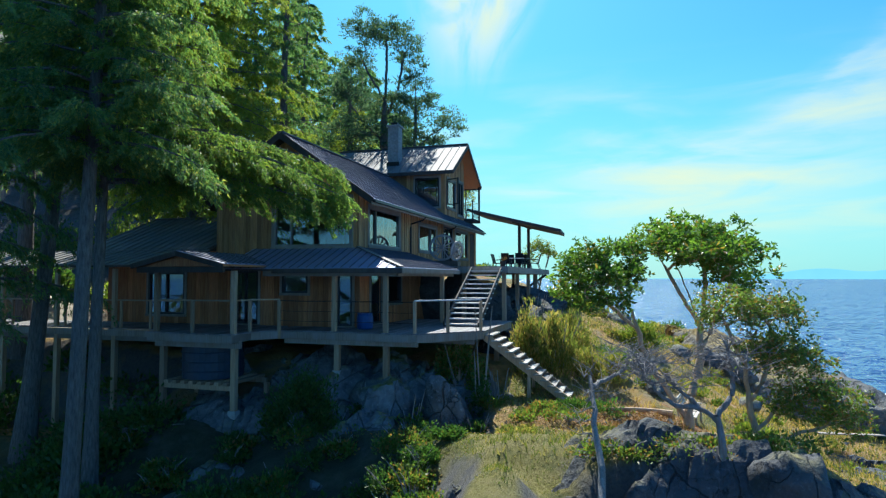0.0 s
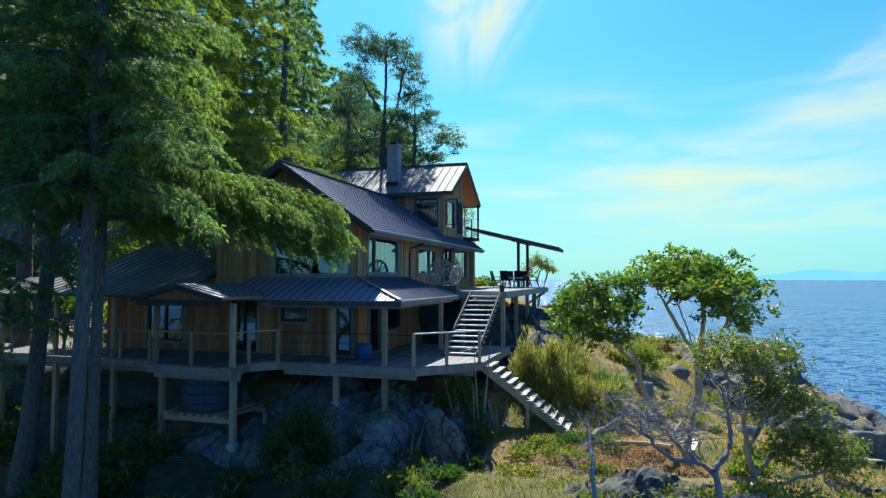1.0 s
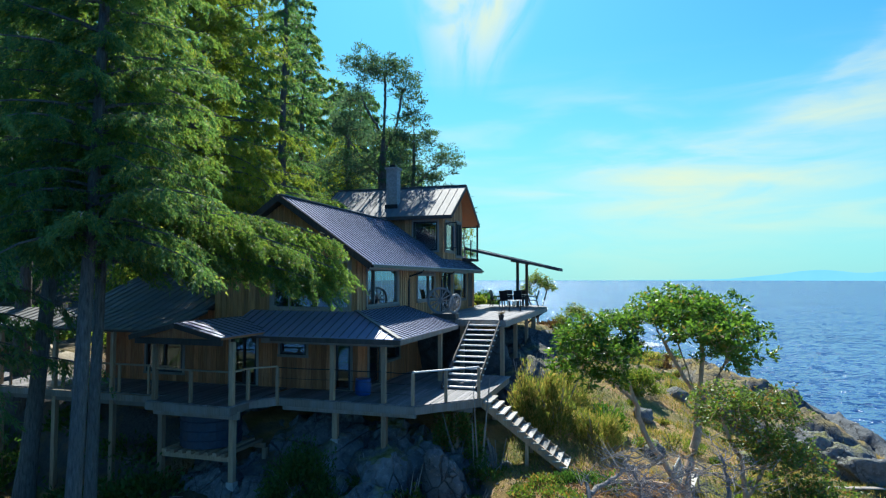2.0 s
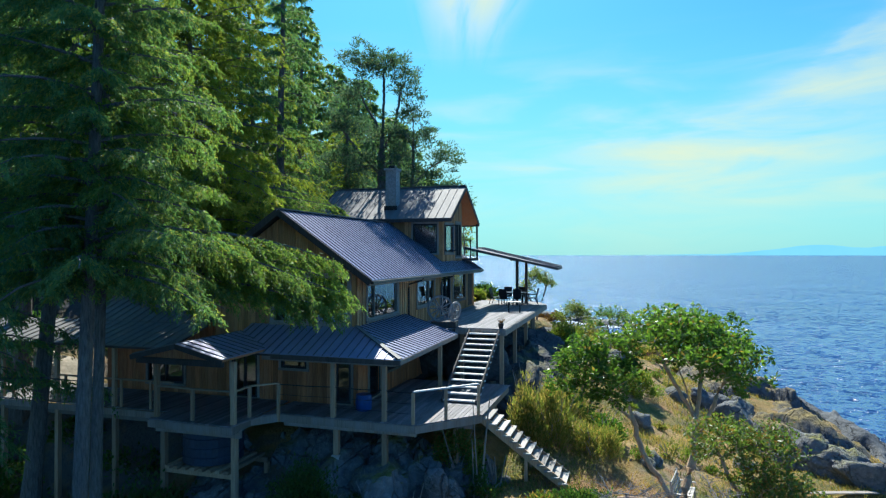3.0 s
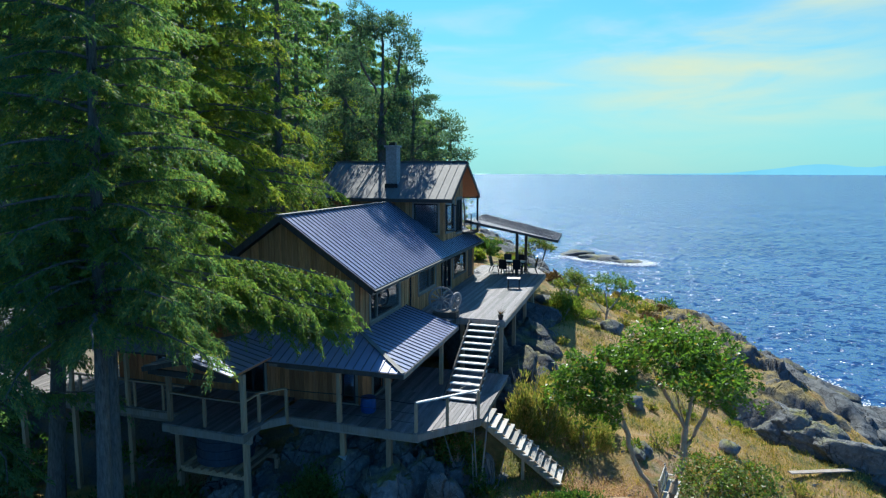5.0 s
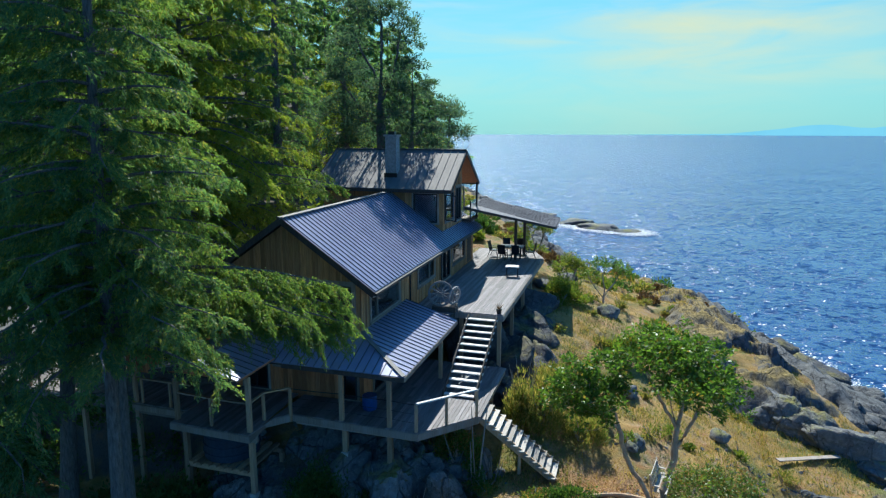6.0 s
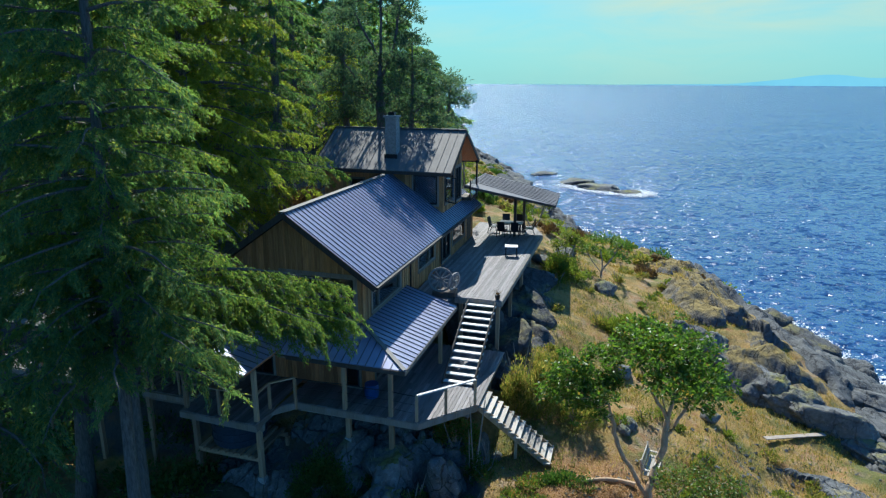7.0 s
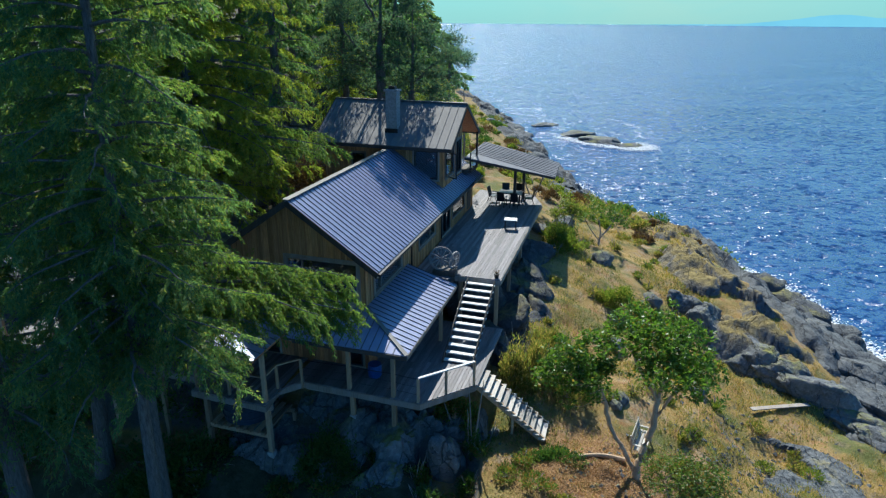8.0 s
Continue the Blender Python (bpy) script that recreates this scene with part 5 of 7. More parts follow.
for x, y, top in ((-5.72, -3.1, 9.68), (-2.72, -3.2, 9.62), (-0.12, -1.5, 9.5), (1.68, -1.5, 9.5), (2.1, 3.2, 9.5)):
    post(lower_deck, x, y, D1, top, 0.14, "porch_post")
for x, y in ((-5.55, -2.95), (-2.85, -2.95), (-0.1, -1.3), (1.62, -1.3), (3.6, 0.2), (4.2, 3.4)):
    g = ground_local(x, y)
    foot = {(-0.1, -1.3): 6.35, (1.62, -1.3): 6.15, (-5.55, -2.95): 4.85, (-2.85, -2.95): 5.2}.get((x, y), g - 0.1)
    post(lower_deck, x, y, foot, D1 - 0.25, 0.17, "support_post")
    part("footing", prism(bmesh.new(), [(x - 0.13, y - 0.13), (x + 0.13, y - 0.13), (x + 0.13, y + 0.13), (x - 0.13, y + 0.13)], min(foot, g) - 0.4, foot + 0.03), concrete, lower_deck)
# guard rails
RAIL = [[(-5.72, -3.1), (-4.25, -3.2), (-2.72, -3.2)], [(-2.72, -3.2), (-2.75, -2.3), (-2.1, -1.6)], [(2.68, -1.58), (3.5, -0.72), (4.36, 0.2)]]
for run in RAIL:
    for x, y in run:
        if (x, y) not in ((-5.72, -3.1), (-2.72, -3.2)):
            post(lower_deck, x, y, D1 - 0.28, 8.66, 0.09, "rail_post")
    for a, b in zip(run, run[1:]):
        part("hand_rail", beam(bmesh.new(), (*a, 8.68), (*b, 8.68), 0.10, 0.045), post_wood if run is not RAIL[2] else white_paint, lower_deck)
for a, b in (((-2.1, -1.6), (-0.12, -1.5)), ((-0.12, -1.5), (1.68, -1.5)), ((1.68, -1.5), (2.68, -1.58))):
    for z in (8.64, 8.3, 7.98):
        q = tubes_quads([tube_rings([(*a, z), ((a[0] + b[0]) / 2, (a[1] + b[1]) / 2, z - 0.015), (*b, z)], [0.008 if z < 8.6 else 0.016] * 3, 6)])
        link("cable", quads_mesh("cable", q, dark_metal), lower_deck)
boards(lower_deck, L_OUT, D1, 0.14, 4.0, seed=3)

# pale gravel path behind the walkway
u0, v0 = np.meshgrid(np.linspace(1.2, 3.4, 8), np.linspace(-24, -11.9, 50))
wob = 0.5 * np.sin(v0 * 0.5)
ca, sa = math.cos(radians(17)), math.sin(radians(17))
path_x, path_y = -2.98 + v0 * ca + (u0 + wob) * sa, 21.68 - v0 * sa + (u0 + wob) * ca
tagged(link("path", grid_mesh("path", np.stack([path_x, path_y, land(path_x, path_y) + 0.05], -1), path_gravel)), "pale gravel path leading to the walkway", "path", kind="structure")

# long walkway on the left side
walkway = base("walkway", HOUSE, "covered timber walkway along the low wing", "walkway")
W_OUT = [(-16.4, -2.45), (-5.9, -2.45), (-5.9, 0.1), (-16.4, 0.1)]
part("rim_joist", beam(bmesh.new(), (-16.4, -2.47, D1 - 0.16), (-5.9, -2.47, D1 - 0.16), 0.05, 0.22), trim_wood, walkway)
for x in (-16.2, -13.4, -10.8, -8.2):
    post(walkway, x, -2.35, D1, 9.72, 0.13, "porch_post")
    post(walkway, x, -2.3, ground_local(x, -2.3) - 0.2, D1 - 0.27, 0.16, "support_post")
part("hand_rail", beam(bmesh.new(), (-16.2, -2.35, 8.62), (-5.72, -2.35, 8.62), 0.09, 0.05), post_wood, walkway)
for x in np.arange(-15.4, -6.2, 1.25):
    post(walkway, float(x), -2.35, D1, 8.6, 0.07, "rail_post")
part("girder", beam(bmesh.new(), (-16.3, -2.3, D1 - 0.36), (-6.0, -2.3, D1 - 0.36), 0.12, 0.16), trim_wood, walkway)
boards(walkway, W_OUT, D1, 0.15, 4.0, seed=5)

D2 = 9.88
upper_deck = base("upper_deck", HOUSE, "weathered grey upper deck of long boards above the rocks", "deck")
U_OUT = [(0.07, 4.9), (2.05, 4.9), (2.05, 5.5), (4.22, 5.5), (4.25, 18.5), (3.4, 20.7), (-0.4, 20.9), (-0.4, 17.15), (0.07, 17.15)]
for a, b in zip(U_OUT[:6], U_OUT[1:7]):
    part("rim_joist", beam(bmesh.new(), (*a, D2 - 0.16), (*b, D2 - 0.16), 0.05, 0.25), dark_wood if a[1] < 5 else trim_wood, upper_deck)
for x in (0.6, 1.9, 3.0, 4.0):
    part("joist", beam(bmesh.new(), (x, 5.6, D2 - 0.15), (x, 20.5 if x < 3.5 else 18.4, D2 - 0.15), 0.06, 0.2), dark_wood, upper_deck)
for x, y in ((4.0, 5.9), (2.3, 5.75), (4.0, 9.0), (4.0, 12.2), (3.9, 15.5), (3.4, 18.3), (2.0, 18.8)):
    g = ground_local(x, y)
    post(upper_deck, x, y, min(g, 8.6) - 0.2, D2 - 0.25, 0.16, "support_post")
part("brace", beam(bmesh.new(), (2.9, 18.4, D2 - 1.1), (4.1, 18.4, D2 - 0.3), 0.09, 0.12), dark_wood, upper_deck)
boards(upper_deck, U_OUT, D2, 0.14, 5.0, seed=8)

for x, y in ((2.6, 17.6), (2.85, 19.5)):
    tagged(part("canopy_post", box(bmesh.new(), x - 0.08, x + 0.08, y - 0.08, y + 0.08, D2, 12.62 - (x - 2.6) * 0.24), dark_wood, house), "dark square post carrying the canopy")
part("canopy_beam", beam(bmesh.new(), (2.55, 15.9, 12.68), (2.95, 19.9, 12.58), 0.12, 0.16), dark_wood, house)

stairs = base("upper_stairs", HOUSE, "open-riser timber stairs between the two decks", "stairs")
ST0, ST1, SW0, SW1 = (5.45, D2), (1.4, D1), 2.66, 4.04
for x in (SW0 + 0.06, SW1 - 0.06):
    part("stringer", beam(bmesh.new(), (x, ST0[0], D2 - 0.14), (x, ST1[0], D1 + 0.05), 0.05, 0.24), dark_wood, stairs)
for k in range(12):
    t = (k + 0.6) / 12.2
    y, z = ST0[0] + (ST1[0] - ST0[0]) * t, D2 + (D1 - D2) * (k + 1) / 12.6
    part("tread", box(bmesh.new(), SW0, SW1, y - 0.10, y + 0.10, z - 0.045, z), white_paint, stairs)

steps = base("lower_stairs", HOUSE, "open timber stairs from the deck down to the meadow", "stairs")
for y in (0.45, 1.5):
    part("stringer", beam(bmesh.new(), (4.45, y, D1 - 0.22), (7.2, y + 0.05, 5.42), 0.06, 0.26), post_wood, steps)
for k in range(12):
    t = (k + 0.5) / 12
    x, z = 4.48 + 2.72 * t, D1 - 0.04 + (5.55 - D1) * (k + 0.6) / 12
    part("tread", box(bmesh.new(), x - 0.13, x + 0.13, 0.32 + 0.05 * t, 1.62 + 0.05 * t, z - 0.045, z), pale_wood, steps)
for y in (0.5, 1.45):
    post(steps, 5.9, y, ground_local(5.9, y) - 0.2, 6.35, 0.10, "support_post")


# ---- furniture and loose things ----
def patio_chair(m, label):
    top = base("patio_chair", m, label, "chair", "chairs on the upper deck")
    part("seat", beam(bmesh.new(), (0, -0.24, 0.42), (0, 0.24, 0.40), 0.5, 0.04), dark_metal, top)
    part("backrest", beam(bmesh.new(), (0, 0.24, 0.42), (0, 0.40, 1.0), 0.48, 0.03, (0, 1, 0)), dark_metal, top)
    for x in (-0.25, 0.25):
        part("leg", beam(bmesh.new(), (x, -0.22, 0.42), (x, -0.32, 0.0), 0.035, 0.035), dark_metal, top)
        part("leg", beam(bmesh.new(), (x, 0.2, 0.42), (x, 0.36, 0.0), 0.035, 0.035), dark_metal, top)
        part("armrest", beam(bmesh.new(), (x, -0.26, 0.64), (x, 0.3, 0.62), 0.05, 0.03), dark_metal, top)
        part("arm_post", beam(bmesh.new(), (x, -0.24, 0.42), (x, -0.26, 0.64), 0.03, 0.03), dark_metal, top)
    return top


seat0 = patio_chair(HOUSE @ pose(1.15, 18.2, D2, 0, 0, 80), "black metal patio chair drawn up to the table")
for x, y, a in ((1.85, 17.35, 175), (2.65, 17.4, 185), (3.4, 18.3, -75), (1.75, 19.1, 10), (2.5, 19.2, -10)):
    copy_thing(seat0, HOUSE @ pose(x, y, D2, 0, 0, a))
table = base("patio_table", HOUSE @ pose(2.25, 18.25, D2, 0, 0, 0), "dark rectangular patio table under the canopy", "table")
part("tabletop", box(bmesh.new(), -0.75, 0.75, -0.45, 0.45, 0.70, 0.74), dark_metal, table)
for x in (-0.66, 0.66):
    for y in (-0.37, 0.37):
        part("leg", box(bmesh.new(), x - 0.03, x + 0.03, y - 0.03, y + 0.03, 0, 0.70), dark_metal, table)
side = base("side_table", HOUSE @ pose(3.25, 13.0, D2, 0, 0, 8), "small pale-topped side table on dark legs", "table")
part("tabletop", box(bmesh.new(), -0.36, 0.36, -0.28, 0.28, 0.54, 0.58), white_paint, side)
for x in (-0.3, 0.3):
    for y in (-0.22, 0.22):
        part("leg", box(bmesh.new(), x - 0.025, x + 0.025, y - 0.025, y + 0.025, 0, 0.54), dark_metal, side)


def wagon_wheel(m, label, radius=0.62):
    top = base("wagon_wheel", m, label, "wheel", "old wagon wheels")
    a = np.linspace(0, 2 * np.pi, 33)
    ring = np.stack([np.cos(a) * radius, 0 * a, np.sin(a) * radius], -1)
    sec = [(-0.045, -0.03), (0.045, -0.03), (0.045, 0.03), (-0.045, 0.03), (-0.045, -0.03)]
    pts = np.stack([np.stack([np.cos(a) * (radius + dr), 0 * a + dy, np.sin(a) * (radius + dr)], -1) for dr, dy in sec], 1)
    link("rim", quads_mesh("rim", tubes_quads([pts]), wheel_wood), top)
    hub = bmesh.new()
    bmesh.ops.create_cone(hub, cap_ends=True, segments=14, radius1=0.09, radius2=0.075, depth=0.26, matrix=Matrix.Rotation(radians(90), 4, "X"))
    part("hub", hub, wheel_wood, top)
    for k in range(12):
        b = 2 * math.pi * k / 12
        part("spoke", beam(bmesh.new(), (0.07 * math.cos(b), 0, 0.07 * math.sin(b)), ((radius - 0.03) * math.cos(b), 0, (radius - 0.03) * math.sin(b)), 0.05, 0.035, (0, 1, 0)), wheel_wood, top)
    return top


def leaf_blades(at, way, length, width, r):
    """Straight narrow blades from a point."""
    a = way / np.linalg.norm(way, axis=1)[:, None]
    b = np.cross(a, r.normal(size=a.shape)); b /= np.linalg.norm(b, axis=1)[:, None]
    ln = (length * r.uniform(0.7, 1.2, len(at)))[:, None]
    return np.stack([at - b * width, at + b * width, at + a * ln], 1)


sleeper = base("timber_block", HOUSE @ pose(1.62, 5.5, D2, 0, 0, 6), "low dark timber block carrying the old wheels", "timber")
part("block", box(bmesh.new(), -0.55, 0.5, -0.3, 0.45, 0, 0.24), dark_wood, sleeper)
wagon_wheel(HOUSE @ pose(1.45, 5.35, D2 + 0.80, -6, 0, 12), "old grey wooden wagon wheel standing on the deck edge", 0.52)
wagon_wheel(HOUSE @ pose(1.98, 5.7, D2 + 0.66, 10, 0, 68), "smaller weathered wagon wheel turned sideways", 0.38)
pot = base("potted_plant", HOUSE @ pose(4.0, 5.72, D2), "spiky dark plant in a small pot by the stairs", "plant")
bm = bmesh.new()
bmesh.ops.create_cone(bm, cap_ends=True, segments=16, radius1=0.09, radius2=0.13, depth=0.22, matrix=Matrix.Translation((0, 0, 0.11)))
part("pot", bm, dark_metal, pot)
rp = np.random.default_rng(19)
spike = np.stack([np.cos(np.arange(26) * 2.4), np.sin(np.arange(26) * 2.4), rp.uniform(0.5, 2.2, 26)], -1)
tagged(link("leaves", quads_mesh("leaves", leaf_blades(np.tile([[0.0, 0.0, 0.2]], (26, 1)), spike, 0.32, 0.014, rp), dead_leaf), pot), kind="stuff")

tub = base("barrel", HOUSE @ pose(0.45, -0.35, D1), "blue plastic barrel by the cedar wall", "barrel")
bm = bmesh.new()
prof = [(0.0, 0.0), (0.24, 0.0), (0.27, 0.05), (0.285, 0.25), (0.27, 0.45), (0.25, 0.5), (0.0, 0.5)]
rings = [[bm.verts.new((r * math.cos(k * math.pi / 12), r * math.sin(k * math.pi / 12), z)) for k in range(24)] for r, z in prof[1:-1]]
for p0, p1 in zip(rings, rings[1:]):
    for k in range(24):
        bm.faces.new((p0[k], p0[(k + 1) % 24], p1[(k + 1) % 24], p1[k]))
bm.faces.new(rings[0][::-1]); bm.faces.new(rings[-1])
part("drum", bm, blue_plastic, tub, smooth=False)
bm = bmesh.new()
bmesh.ops.create_cone(bm, cap_ends=True, segments=24, radius1=0.262, radius2=0.262, depth=0.04, matrix=Matrix.Translation((0, 0, 0.524)))
part("lid", bm, blue_plastic, tub)

tank = base("water_tank", HOUSE @ pose(-4.35, -2.0, 6.12), "dark round water tank on a timber stand under the deck", "tank")
bm = bmesh.new()
bmesh.ops.create_cone(bm, cap_ends=True, segments=32, radius1=0.98, radius2=0.98, depth=1.05, matrix=Matrix.Translation((0, 0, 0.53)))
part("shell", bm, tank_green, tank)
for z in (0.25, 0.55, 0.85):
    q = tubes_quads([tube_rings([(1.0 * math.cos(a), 1.0 * math.sin(a), z) for a in np.linspace(0, 2 * math.pi, 33)], [0.02] * 33, 6)])
    link("hoop", quads_mesh("hoop", q, tank_green), tank)
stand = base("tank_stand", HOUSE, "timber stand slung between the deck posts", "stand")
for y in (-2.95, -1.2):
    part("bearer", beam(bmesh.new(), (-5.6, y, 5.92), (-2.8, y, 5.92), 0.10, 0.16), post_wood, stand)
for x in np.arange(-5.4, -2.9, 0.32):
    part("slat", box(bmesh.new(), float(x), float(x) + 0.16, -3.1, -1.0, 6.0, 6.1), post_wood, stand)
for x in (-5.6, -2.8):
    post(stand, x, -1.2, ground_local(x, -1.2) - 0.2, 5.84, 0.14, "stand_post")

bench = base("bench", pose(8.2, 20.7, float(land(8.2, 20.7)) + 0.02, 0, 0, 62), "weathered slatted garden bench under the arbutus", "bench")
for k in range(4):
    part("seat_slat", box(bmesh.new(), -0.75, 0.75, -0.22 + k * 0.12, -0.12 + k * 0.12, 0.42, 0.45), pale_wood, bench)
    part("back_slat", beam(bmesh.new(), (-0.75, 0.27 + k * 0.035, 0.56 + k * 0.13), (0.75, 0.27 + k * 0.035, 0.56 + k * 0.13), 0.025, 0.09), pale_wood, bench)
for x in (-0.7, 0.7):
    part("leg", beam(bmesh.new(), (x, -0.2, 0.42), (x, -0.22, -0.1), 0.06, 0.06), pale_wood, bench)
    part("back_leg", beam(bmesh.new(), (x, 0.24, -0.1), (x, 0.40, 1.02), 0.06, 0.05), pale_wood, bench)
    part("armrest", beam(bmesh.new(), (x, -0.24, 0.64), (x, 0.32, 0.64), 0.07, 0.03), pale_wood, bench)


def log_at(name, a, b, r0, r1, material, label, bend=0.1, category="log"):
    t = np.linspace(0, 1, 9)
    p = np.array([[a[0] + (b[0] - a[0]) * s, a[1] + (b[1] - a[1]) * s + bend * math.sin(4 * s), 0] for s in t])
    p[:, 2] = np.linspace(float(land(a[0], a[1])), float(land(b[0], b[1])), 9) + 0.08 + r0 * 0.5
    ob = link(name, quads_mesh(name, tubes_quads([tube_rings(p, np.linspace(r0, r1, 9), 9)]), material))
    return tagged(ob, label, category)


log_at("fallen_limb", (7.0, 19.15), (5.0, 19.3), 0.10, 0.05, bark_red, "pale fallen limb lying beside the arbutus", 0.15)
plank = part("plank", box(bmesh.new(), -1.75, 1.75, -0.13, 0.13, 0, 0.045), trim_wood)
plank.matrix_world = Matrix.Translation((17.0, 26.1, float(land(17.0, 26.1)) + 0.12)) @ pose(0, 0, 0, 0, 5, 14)
tagged(plank, "long silvered plank lying in the dry grass", "plank")

# ---- trees, bushes and grass ----
def leaf_quads(at, way, length, width, r, droop=0.0):
    """Leaf blades at points (n, 3), pointing along way, each turned about it at random."""
    n = len(at)
    a = way + r.normal(size=(n, 3)) * 0.45
    a[:, 2] -= droop
    a /= np.linalg.norm(a, axis=1)[:, None] + 1e-9
    b = np.cross(a, r.normal(size=(n, 3)))
    b /= np.linalg.norm(b, axis=1)[:, None] + 1e-9
    ln = (length * r.uniform(0.6, 1.35, n))[:, None]
    wd = (width * r.uniform(0.6, 1.35, n))[:, None]
    return np.stack([at, at + a * ln * 0.45 + b * wd, at + a * ln, at + a * ln * 0.55 - b * wd], 1)


def needle_tris(at, way, length, width, r, droop=0.0):
    """Narrow pointed sprays, one triangle each."""
    n = len(at)
    a = way + r.normal(size=(n, 3)) * 0.45
    a[:, 2] -= droop
    a /= np.linalg.norm(a, axis=1)[:, None] + 1e-9
    b = np.cross(a, r.normal(size=(n, 3)))
    b /= np.linalg.norm(b, axis=1)[:, None] + 1e-9
    ln = (length * r.uniform(0.6, 1.35, n))[:, None]
    wd = (width * r.uniform(0.6, 1.35, n))[:, None]
    return np.stack([at - b * wd, at + b * wd + a * ln * 0.25, at + a * ln], 1)


def bough(start, azimuth, length, rise, droop, r, steps=7):
    """A bending branch as a path of points."""
    s = np.linspace(0, 1, steps)
    d = np.array([math.cos(azimuth), math.sin(azimuth)])
    side = np.array([-d[1], d[0]])
    wob = np.cumsum(r.normal(size=steps)) * 0.03 * length
    p = np.zeros((steps, 3))
    p[:, :2] = start[:2] + np.outer(s * length, d) + np.outer(wob * s, side)
    p[:, 2] = start[2] + length * (rise * s - droop * s ** 2)
    return p


def along(path, s):
    f = s * (len(path) - 1)
    i = np.clip(f.astype(int), 0, len(path) - 2)
    return path[i] + (path[i + 1] - path[i]) * (f - i)[:, None], path[i + 1] - path[i]


def conifer(name, foot, top, radius, crown, count, per, size, material, label, seed, rise=0.15, droop=0.45, reach=None, group="", bark_mat=None, sweep=0.35, thin=1.0, extra=(), bias=0.9):
    """A conifer. crown: (height above foot where boughs start, longest bough, shortest bough). reach: a function of azimuth that
    stretches boughs on one side."""
    r = np.random.default_rng(seed)
    foot, top = np.array(foot, float), np.array(top, float)
    tree = base(name, pose(*foot), label, "tree", group)
    t = np.linspace(0, 1, 14)
    line = np.outer(t, top - foot)
    line[:, :2] += np.cumsum(r.normal(size=(14, 2)) * 0.05, 0) * t[:, None]
    rad = radius * (1 - 0.93 * t) * (1 + 0.5 * np.exp(-t * 30))
    link("trunk", quads_mesh("trunk", tubes_quads([tube_rings(line, rad, 12)]), bark_mat or bark_fir), tree)
    high = line[-1, 2]
    wood_t, leaves, bough_leaves = [], [], []
    for k in range(count + len(extra)):
        f = (k + r.uniform(0, 1)) / count
        z = crown[0] + (high - crown[0]) * f ** bias
        az = k * 2.399963 + r.uniform(-0.4, 0.4)
        ln = (crown[1] + (crown[2] - crown[1]) * min(f, 1) ** 0.85) * r.uniform(0.65, 1.12)
        if reach:
            ln *= reach(az, z + foot[2])
        up, dn, full = rise + r.uniform(-0.1, 0.15) + 0.2 * f, droop * r.uniform(0.7, 1.3), 1.0
        if k >= count:
            z, az, ln, up, dn, full = extra[k - count]
            z -= foot[2]
        at, _ = along(line, np.array([min(z / high, 1.0)]))
        p = bough(at[0], az, ln, up, dn, r)
        wood_t.append(tube_rings(p, np.linspace(0.02 + 0.012 * ln, 0.008, len(p)), 5))
        n = int(per * ln / crown[1] * thin * full) + 12
        # sprays: side twigs that hang flat from the bough
        m = max(8, int(ln * 9))
        st = r.uniform(0.06, 1.0, m)
        o, d = along(p, st)
        d /= np.linalg.norm(d, axis=1)[:, None] + 1e-9
        side = np.cross(d, [0, 0, 1.0]) * np.where(r.uniform(size=m) < 0.5, -1, 1)[:, None]
        tw = d * 0.55 + side * r.uniform(0.4, 1.0, m)[:, None]
        tw[:, 2] -= sweep * r.uniform(0.3, 1.4, m)
        tl = np.minimum(ln * r.uniform(0.14, 0.30, m), r.uniform(0.8, 1.5, m)) * (1.15 - 0.55 * st) + 0.15
        j = r.integers(0, m, n)
        u = r.uniform(0.05, 1.0, n)
        c = o[j] + tw[j] * (tl[j] * u)[:, None] + r.normal(size=(n, 3)) * 0.035
        c[:, 2] -= (u ** 2) * tl[j] * 0.22
        (leaves if k < count else bough_leaves).append(needle_tris(c, tw[j] * 0.8, size * 1.3, size * 0.21, r, 0.55))
    tagged(link("branch_wood", quads_mesh("branch_wood", tubes_quads(wood_t), bark_mat or bark_fir), tree), kind="stuff")
    tagged(link("crown", quads_mesh("crown", np.concatenate(leaves), material), tree), kind="stuff")
    if bough_leaves:
        tagged(link("long_bough", quads_mesh("long_bough", np.concatenate(bough_leaves), bough_leaf), tree), kind="stuff")
    return tree


def reach_right(lo, hi, far):
    """Longer boughs towards the light between two heights."""
    def f(az, z):
        c = max(0.0, math.cos(az + 0.15))
        return 0.9 + (far - 0.9) * c ** 1.5 * (1 if lo < z < hi else 0.72)
    return f


def g(x, y):
    return float(land(x, y))


# the cedars in front of the house
conifer("cedar_tree", (-8.75, 14.65, g(-8.75, 14.65) - 0.4), (-7.6, 14.7, 36), 0.2, (10.3, 3.4, 2.3), 135, 2350, 0.088, cedar_leaf, "tall slender cedar with drooping green boughs", 1, 0.12, 0.30, bias=1.7)
